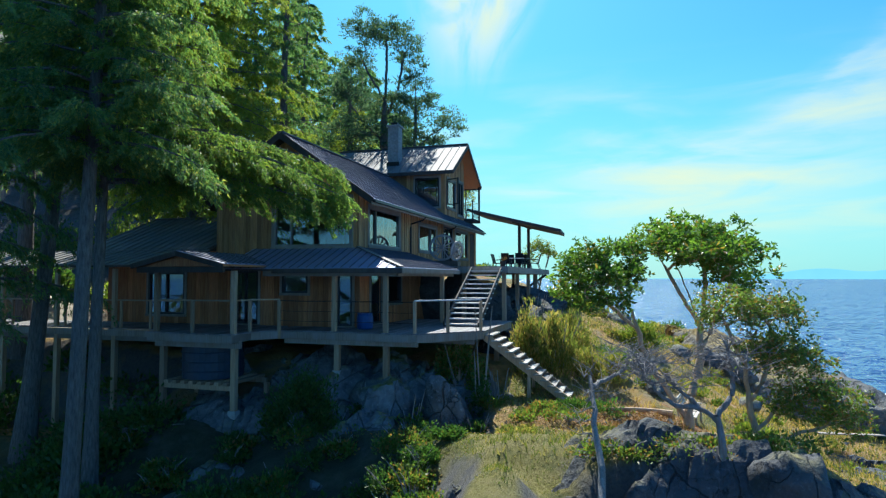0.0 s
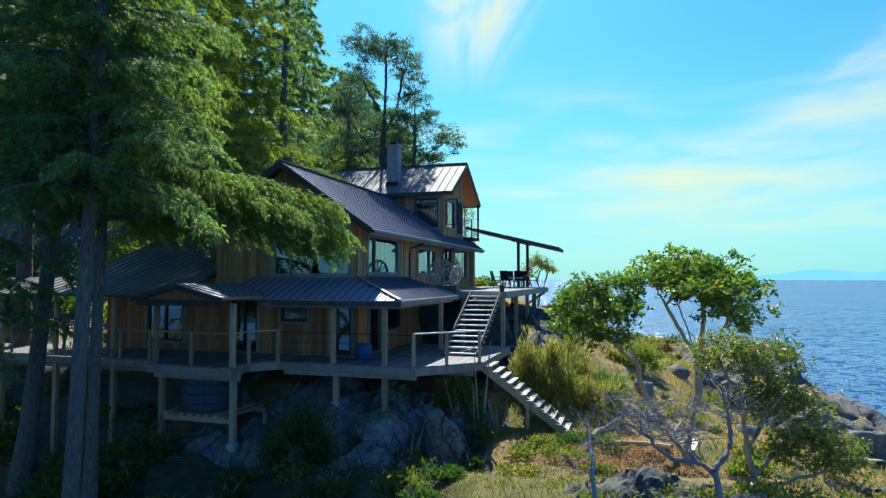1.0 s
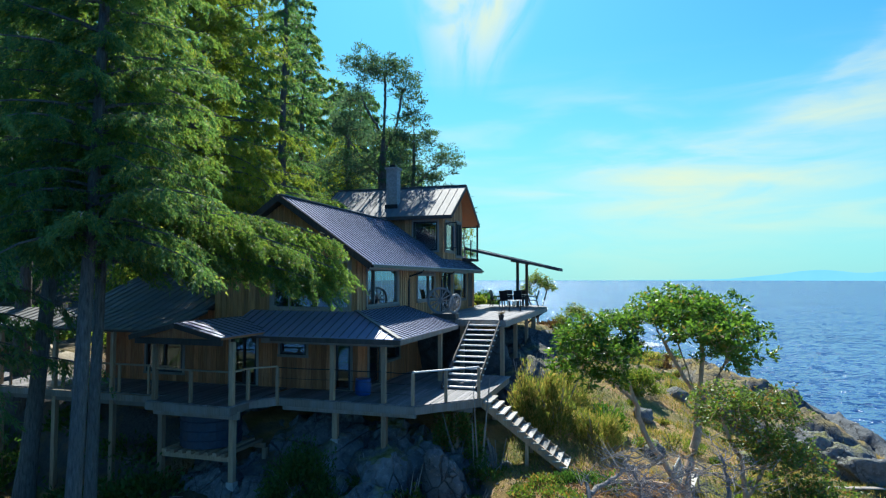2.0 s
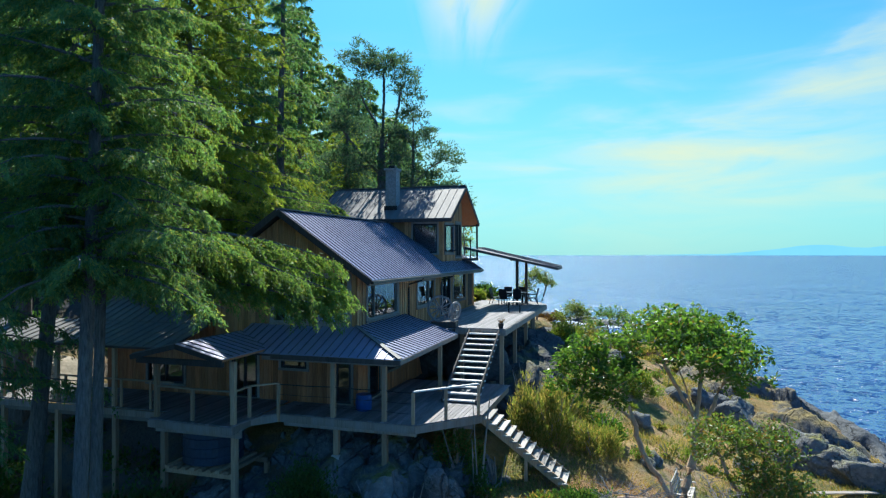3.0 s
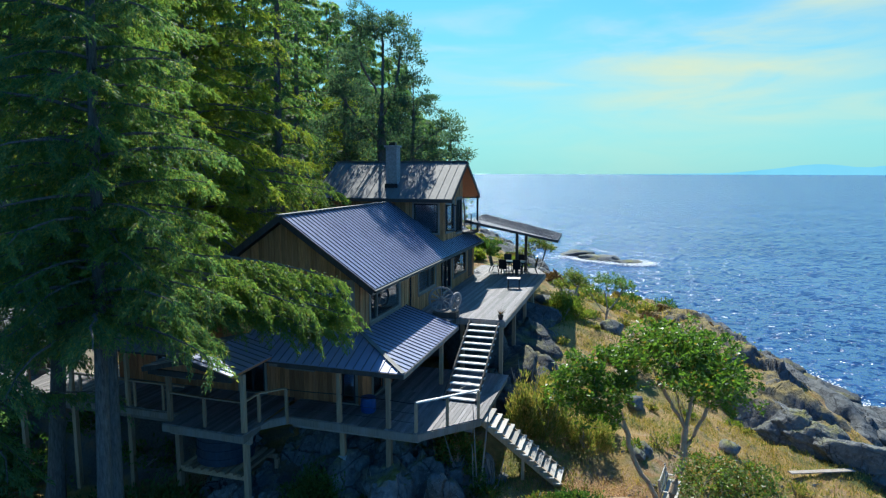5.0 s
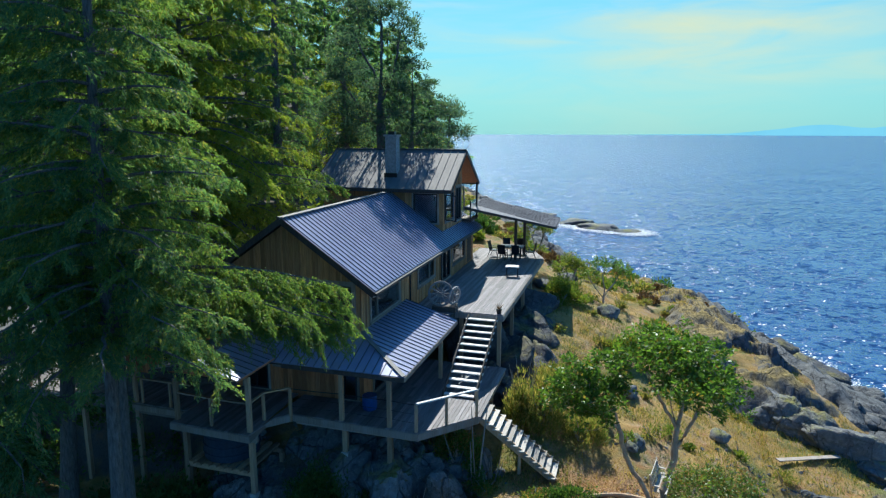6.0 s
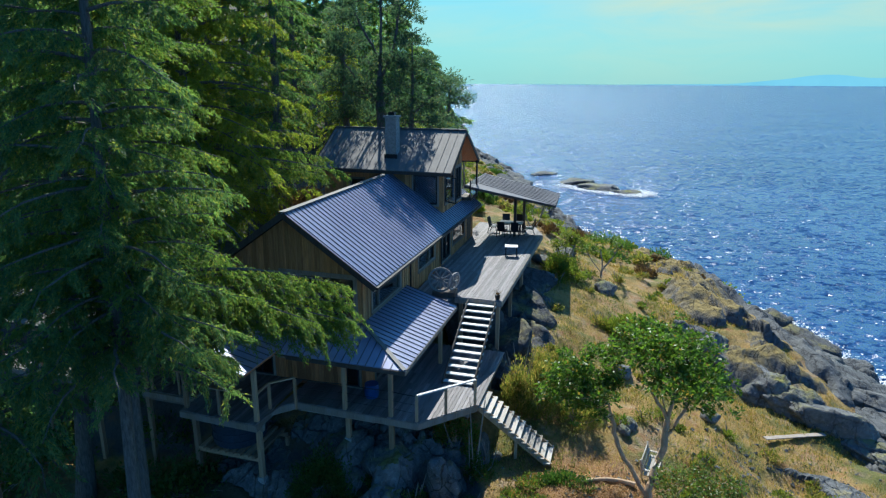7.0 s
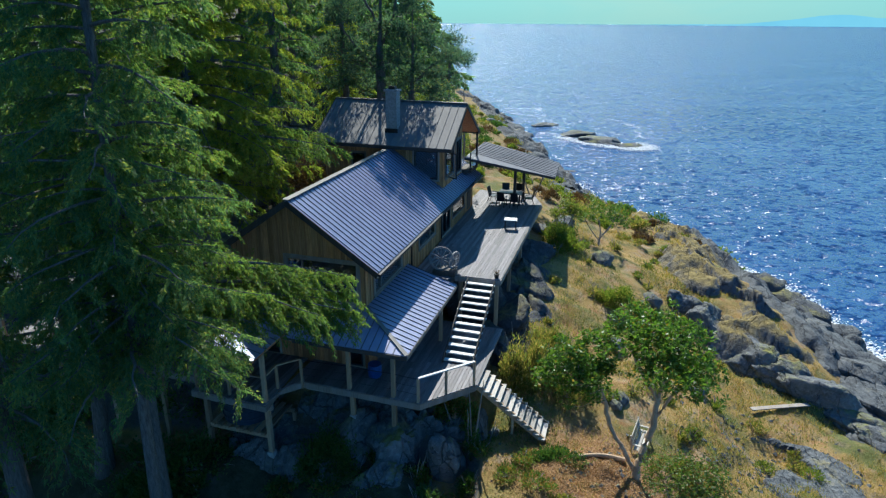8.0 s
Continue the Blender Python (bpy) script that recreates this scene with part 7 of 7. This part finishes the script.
# dead grey trees close to the camera's start
broadleaf("dead_tree", (2.72, 10.3, 4.0), [
    ([(0, 0, -0.8), (0.08, 0.6, 1.2), (0.2, 1.7, 2.4), (0.31, 2.65, 3.36)], 0.10, 0.4),
    ([(0.3, 2.6, 3.2), (0.75, 2.9, 3.25), (1.15, 3.1, 3.45), (1.3, 3.1, 3.8)], 0.055, 0.8),
    ([(1.2, 3.1, 3.6), (1.6, 3.2, 3.5), (2.1, 3.3, 3.6)], 0.04, 0.6),
], bush_leaf, "bare grey dead tree with bent limbs", 71, 0, radius=0.1, bark_mat=bark_grey, leafy=0, flat=0.3)
broadleaf("dead_tree", (5.2, 11.6, 4.6), [
    ([(0, 0, -0.5), (0.05, 0.1, 1.0), (-0.05, 0.2, 2.2)], 0.13, 0),
    ([(-0.05, 0.2, 2.2), (0.3, 0.3, 2.6), (0.35, 0.4, 3.1), (0.2, 0.4, 3.6)], 0.06, 1.3),
    ([(-0.05, 0.2, 2.1), (-0.5, 0.4, 2.5), (-0.9, 0.6, 2.9)], 0.05, 1.3),
    ([(-0.3, 0.3, 2.3), (-0.9, 0.4, 2.4), (-1.3, 0.4, 2.8), (-1.5, 0.4, 3.3)], 0.05, 0.9),
], bush_leaf, "grey dead tree with a haze of bare twigs", 72, 0, twigs=16, bark_mat=twig_grey, leafy=0, flat=0.4)


def bush(name, at, size, count, material, label, seed, blade=0.12, lean=0.5, stems=14, slim=0.28):
    """A loose bush: leaf clumps of many sizes round bent stems."""
    r = np.random.default_rng(seed)
    ob = base(name, pose(at[0], at[1], at[2] if len(at) > 2 else g(at[0], at[1])), label, "bush")
    size = np.array(size, float)
    tubes, leaves = [], []
    for k in range(stems):
        az = r.uniform(0, 2 * math.pi)
        p = bough(np.array([r.normal() * 0.1, r.normal() * 0.1, -0.1]), az, r.uniform(0.3, 1.0), 1.4 * size[2] / max(size[0], 0.3), 0.3, r, 5)
        p[:, :2] *= size[:2]
        tubes.append(tube_rings(p, np.linspace(0.03, 0.01, 5), 4))
    m = 26
    cl = r.normal(size=(m, 3)); cl /= np.linalg.norm(cl, axis=1)[:, None]
    cl = cl * r.uniform(0.3, 1.0, (m, 1)) ** 0.5 * size
    cl[:, 2] = np.abs(cl[:, 2]) * 0.95 + size[2] * 0.12
    sz = r.uniform(0.16, 0.40, m)
    j = r.choice(m, count, p=sz / sz.sum())
    c = cl[j] + np.clip(r.normal(size=(count, 3)), -1.6, 1.6) * (sz[j][:, None] * size * 0.62)
    c[:, 2] = np.maximum(c[:, 2], 0.02)
    w = c / size * 0.7
    w[:, 2] += lean
    leaves.append(leaf_quads(c, w, blade, blade * slim, r))
    tagged(link("stem_growth", quads_mesh("stem_growth", tubes_quads(tubes), bark_grey), ob), kind="stuff")
    tagged(link("leaves", quads_mesh("leaves", np.concatenate(leaves), material), ob), kind="stuff")
    return ob


bush("broom_bush", (3.2, 23.0, 5.9), (0.75, 0.75, 2.1), 4600, broom_leaf, "tall yellow-green broom beside the lower stairs", 81, 0.2, 1.6, 20, 0.1)
bush("broom_bush", (4.2, 23.2, 5.8), (0.9, 0.9, 1.7), 4400, broom_leaf, "loose yellowing bush on the slope", 82, 0.2, 1.4, 20, 0.1)
bush("broom_bush", (4.9, 24.6, 6.2), (1.0, 1.0, 1.5), 4400, broom_leaf, "yellow-green bush below the upper deck", 83, 0.18, 1.2, 20, 0.1)
bush("broom_bush", (5.6, 22.6, 5.6), (0.8, 0.8, 1.0), 4200, broom_leaf, "feathery broom spreading over the slope", 183, 0.16, 1.2, 16, 0.1)
bush("green_bush", (7.8, 37.0), (1.4, 1.3, 1.2), 6500, bush_leaf, "rounded olive bush at the end of the deck", 84, 0.13)
bush("green_bush", (6.3, 24.0), (0.7, 0.7, 0.9), 4000, arbutus_leaf, "small bright green bush on the meadow", 85, 0.11)
bush("green_bush", (9.6, 19.6), (0.6, 0.6, 0.5), 2600, bush_leaf, "low bush in the dry grass", 87, 0.11)
bush("green_bush", (9.9, 31.4), (1.1, 1.0, 0.9), 4500, bush_leaf, "yellow-green bush on the slope", 88, 0.12)
bush("green_bush", (4.4, 19.2, 5.0), (1.1, 0.7, 0.6), 4000, shade_leaf, "green shrub at the foot of the stairs", 89, 0.10)
bush("shade_bush", (0.55, 20.7, 5.5), (0.85, 0.6, 1.35), 6000, olive_leaf, "green shrub growing under the deck edge", 90, 0.10)
bush("slope_bush", (1.85, 20.2, 4.95), (0.42, 0.35, 0.6), 1500, bush_leaf, "small yellowing shrub under the lower stairs", 92, 0.09)
for i, (x, y, z, a, h) in enumerate([(-0.95, 18.6, 4.4, 0.5, 0.9), (1.15, 19.7, 4.9, 0.4, 1.2), (-2.6, 18.0, 4.1, 0.9, 0.8), (-3.4, 18.6, 4.3, 0.8, 0.9), (-1.7, 17.6, 4.1, 0.8, 0.6), (1.0, 18.3, 4.5, 0.5, 0.6), (-0.4, 17.7, 4.3, 0.7, 0.5), (-2.3, 19.4, 4.9, 0.5, 0.6)]):
    bush("shade_bush", (x, y, z), (a, a * 0.9, h), 1500, (olive_leaf, shade_leaf)[i % 2], "green shrub rooted between the boulders", 570 + i, 0.1, 0.6, 8)
bush("shade_bush", (-4.2, 19.2, 4.3), (1.2, 1.0, 1.8), 8000, shade_leaf, "tangled green shrub below the deck", 91, 0.11, 0.8)
bush("shade_bush", (-11.6, 18.8, 2.4), (1.5, 1.3, 1.9), 7000, shade_leaf, "dark undergrowth below the cedars", 93, 0.13)
bush("shade_bush", (-9.8, 16.2, 2.4), (1.6, 1.3, 1.3), 7000, shade_leaf, "dark undergrowth in the hollow", 94, 0.13)
bush("shade_bush", (-5.2, 15.6, 3.0), (1.8, 1.4, 1.2), 7000, shade_leaf, "dim green undergrowth in the hollow", 95, 0.12)
for i, (x, y, z, a, h) in enumerate([(3.6, 12.4, 5.95, 1.0, 0.2), (5.0, 12.4, 6.0, 1.1, 0.2), (6.4, 12.5, 6.0, 1.1, 0.25)]):
    bush("ivy_bush", (x, y, z), (a, a * 0.6, h), 1500, olive_leaf, "ivy and leaf litter draped over the knoll", 150 + i, 0.085, 0.1, 4)
for i, (x, y, z, a, h) in enumerate([(-0.9, 13.0, 4.0, 0.55, 0.7), (-0.7, 13.9, 4.2, 0.5, 0.6), (-0.6, 14.9, 4.4, 0.5, 0.5), (-0.3, 12.4, 4.2, 0.5, 0.5), (-1.9, 13.4, 3.2, 1.0, 1.0), (-1.7, 15.6, 3.7, 1.0, 0.9), (-3.4, 12.6, 2.6, 1.3, 1.2), (-0.9, 12.0, 3.6, 0.8, 0.8)]):
    bush("shade_bush", (x, y, z), (a * 0.75, a * 0.7, h * 0.6), 2600, shade_leaf, "ferns and ivy hanging over the edge of the hollow", 160 + i, 0.09, 0.4, 8)
for i, (x, y, a, h) in enumerate([(-0.7, 17.2, 0.8, 0.6), (-1.0, 16.2, 0.7, 0.6), (-0.5, 15.3, 0.55, 0.45), (-0.7, 14.6, 0.6, 0.5), (-1.2, 14.9, 0.7, 0.6), (-0.3, 13.5, 0.5, 0.4), (0.1, 16.2, 0.5, 0.2), (-1.1, 13.8, 0.7, 0.6)]):
    bush("edge_bush", (x, y), (a, a * 0.9, h), 1600, (shade_leaf, olive_leaf)[i % 2], "dark ferns and moss along the edge of the hollow", 550 + i, 0.085, 0.3, 8)
for i, (x, y, a, h) in enumerate([(2.5, 18.2, 0.7, 0.4), (3.3, 17.6, 0.8, 0.4), (2.0, 16.6, 0.6, 0.22), (3.1, 18.9, 0.7, 0.5), (1.5, 19.4, 0.5, 0.4), (4.2, 16.9, 0.6, 0.3)]):
    bush("slope_bush", (x, y), (a * 0.8, a * 0.7, h * 0.6), 800, (olive_leaf, olive_leaf, broom_leaf)[i % 3], "low green growth beside the foot of the stairs", 530 + i, 0.09, 0.5, 8)
rs = np.random.default_rng(77)
for i in range(64):
    v, u = rs.uniform(-13, 3.4), rs.uniform(-11, -3.4)
    if (-12.5 < v < -8.0 and u < -2.0) or (v > -4.0 and u > -6.5):
        continue
    w = HOUSE @ Vector((v, u, 0))
    s0 = rs.uniform(0.6, 1.3)
    bush("shade_bush", (w.x, w.y), (s0 * 1.2, s0, s0 * rs.uniform(0.4, 0.9)), 520, shade_leaf, "ferns and undergrowth in the shaded hollow", 170 + i, 0.16, 0.4, 6)
for i in range(44):
    v, u = rs.uniform(-17, -5.5), rs.uniform(-7.5, -1.0)
    if -12.5 < v < -8.0 and u < -2.0:
        continue
    w = HOUSE @ Vector((v, u, 0))
    s0 = rs.uniform(0.7, 1.4)
    bush("shade_bush", (w.x, w.y), (s0 * 1.2, s0, s0 * rs.uniform(0.5, 1.0)), 560, shade_leaf, "dense undergrowth below the walkway", 260 + i, 0.17, 0.4, 5)
for i in range(170):
    y = 44 + 90 * rs.uniform(0, 1) ** 1.4
    x = float(shore_x(y)) - rs.uniform(3, 22)
    s0 = rs.uniform(0.4, 1.3)
    bush("headland_scrub", (x, y), (s0, s0, s0 * 0.7), 420, (bush_leaf, broom_leaf, dead_leaf, shade_leaf)[i % 4], "low scrub on the dry headland", 420 + i, 0.24, 0.4, 5)
for i in range(60):
    x, y = rs.uniform(4.5, 17), rs.uniform(20.5, 45)
    s0 = rs.uniform(0.2, 0.5)
    if local(x, y)[0] > 5.2 and shore_x(y) - x > 9:
        bush("meadow_scrub", (x, y), (s0, s0, s0 * 0.8), 420, (broom_leaf, bush_leaf, olive_leaf, broom_leaf)[i % 4], "small tuft of scrub in the dry meadow", 700 + i, 0.1, 0.8, 5)
for i in range(22):
    w = HOUSE @ Vector((rs.uniform(-9, 1.5), rs.uniform(-6.4, -3.2), 0))
    s0 = rs.uniform(0.35, 0.65)
    bush("fern_bush", (w.x, w.y), (s0, s0, s0 * 0.7), 420, (shade_leaf, olive_leaf)[i % 2], "low ferns between the boulders of the hollow", 800 + i, 0.12, 0.5, 5)
bush("rust_bush", (-8.4, 41.0), (2.2, 1.8, 2.4), 7000, dead_leaf, "rust-brown dying bush behind the house", 98, 0.18)
for i, (x, y, s) in enumerate([(-3.5, 52, 1.8), (0.0, 49, 1.6), (-6.0, 58, 2.4), (-1.0, 66, 2.2), (-8, 70, 3.2), (1.5, 76, 2.0), (-3, 84, 3.0), (2.4, 47, 1.0), (3.6, 52, 1.1)]):
    bush("headland_bush", (x, y), (s, s, s * 0.9), 2600, bush_leaf if i % 2 else shade_leaf, "wind-clipped scrub on the headland", 110 + i, 0.2)
for i, (x, y, s) in enumerate([(-20, 40, 3), (-26, 41, 3.4), (-15, 44, 3), (-11, 43, 2.4), (-23, 27, 2.4), (-19, 29, 1.6), (-16, 33, 1.8), (-33, 36, 4), (-36, 28, 4), (-16, 56, 4), (-24, 56, 4.5)]):
    bush("wood_undergrowth", (x, y), (s, s, s * 0.8), 3200, shade_leaf if i % 3 else bush_leaf, "mixed undergrowth on the wooded slope", 130 + i, 0.22)


def grass(name, count, area, material, label, seed, height=0.28, width=0.012, keep=None, steep=0.24):
    r = np.random.default_rng(seed)
    x = r.uniform(area[0], area[1], count * 2)
    y = r.uniform(area[2], area[3], count * 2)
    t = fbm(np.stack([x * 0.5, y * 0.5, 0 * x], -1), 3, seed)
    v, u = local(x, y)
    ok = (np.hypot(x - 6.2, y - 18.2) > r.uniform(0.6, 3.2, len(x))) & (t > r.uniform(0.40, 0.60, len(x))) & (land(x, y, False) > 0.9) & ~((v < 4.9) & (u > -3.6))
    ok &= (np.abs(land(x + 0.25, y, False) - land(x - 0.25, y, False)) < steep) & (np.abs(land(x, y + 0.25, False) - land(x, y - 0.25, False)) < steep)
    if keep is not None:
        ok &= keep(x, y)
    x, y = x[ok][:count], y[ok][:count]
    z = land(x, y) - 0.03
    n = len(x)
    at = np.stack([x, y, z], -1)
    tip = at + np.stack([r.normal(size=n) * 0.35, r.normal(size=n) * 0.35, np.ones(n)], -1) * (height * r.uniform(0.4, 1.5, n))[:, None]
    a = r.uniform(0, math.pi, n)
    side = np.stack([np.cos(a), np.sin(a), 0 * a], -1) * width * r.uniform(0.6, 1.6, n)[:, None]
    mid = (at + tip) / 2 + np.stack([0 * a, 0 * a, 0.1 * height + 0 * a], -1)
    q = np.stack([at - side, at + side, tip, mid - side * 0.7], 1)
    tagged(link(name, quads_mesh(name, q, material)), label, "grass", kind="stuff")


grass("dry_grass", 36000, (3, 24, 14.5, 46), grass_dry, "long dry straw-coloured grass on the slope", 201, 0.17, 0.014)
grass("green_grass", 26000, (1, 20, 13, 40), grass_green, "greener tufts among the dry grass", 202, 0.16, 0.014)
grass("moss_grass", 22000, (-0.5, 6, 9, 21), grass_green, "mossy grass on the ledge", 203, 0.06, 0.012, None, 0.34)
grass("far_grass", 26000, (-8, 19, 46, 110), grass_dry, "dry grass on the headland", 204, 0.5, 0.03)


def loose_stones(name, count, centre, spread, material, label, seed):
    """Small loose stones: lopsided eight-sided lumps lying on the ground."""
    r = np.random.default_rng(seed)
    x, y = r.normal(centre[0], spread[0], count), r.normal(centre[1], spread[1], count)
    s = 0.025 + 0.09 * r.uniform(0, 1, count) ** 3
    at = np.stack([x, y, land(x, y) + 0.2 * s], -1)
    arm = [(1, 0, 0), (0, 1, 0), (-1, 0, 0), (0, -1, 0), (0, 0, 0.7), (0, 0, -0.5)]
    c = [at + np.array(a) * (s * r.uniform(0.7, 1.5, count))[:, None] + r.normal(size=(count, 3)) * 0.2 * s[:, None] for a in arm]
    tri = np.concatenate([np.stack([c[i], c[(i + 1) % 4], c[4]], 1) for i in range(4)] + [np.stack([c[(i + 1) % 4], c[i], c[5]], 1) for i in range(4)])
    tagged(link(name, quads_mesh(name, tri, material)), label, "stones", kind="stuff")


loose_stones("loose_stones", 260, (6.0, 18.2), (1.8, 1.2), rock_mat, "small loose stones on the bare soil", 601)


def litter(name, count, centre, spread, material, label, seed, size=0.06):
    """Fallen leaves lying loosely on the ground."""
    r = np.random.default_rng(seed)
    x, y = r.normal(centre[0], spread[0], count), r.normal(centre[1], spread[1], count)
    at = np.stack([x, y, land(x, y) + r.uniform(0.01, 0.05, count)], -1)
    q = leaf_quads(at, r.normal(size=(count, 3)) * np.array([1, 1, 0.15]), size, size * 0.28, r)
    tagged(link(name, quads_mesh(name, q, material)), label, "leaves", kind="stuff")


litter("leaf_litter", 16000, (5.6, 18.3), (1.9, 1.3), litter_leaf, "orange-brown fallen leaves on the bare soil", 611)
loose_stones("slab_stones", 900, (14.5, 21.5), (2.6, 2.2), rock_bare, "broken stones scattered round the flat slabs", 602)
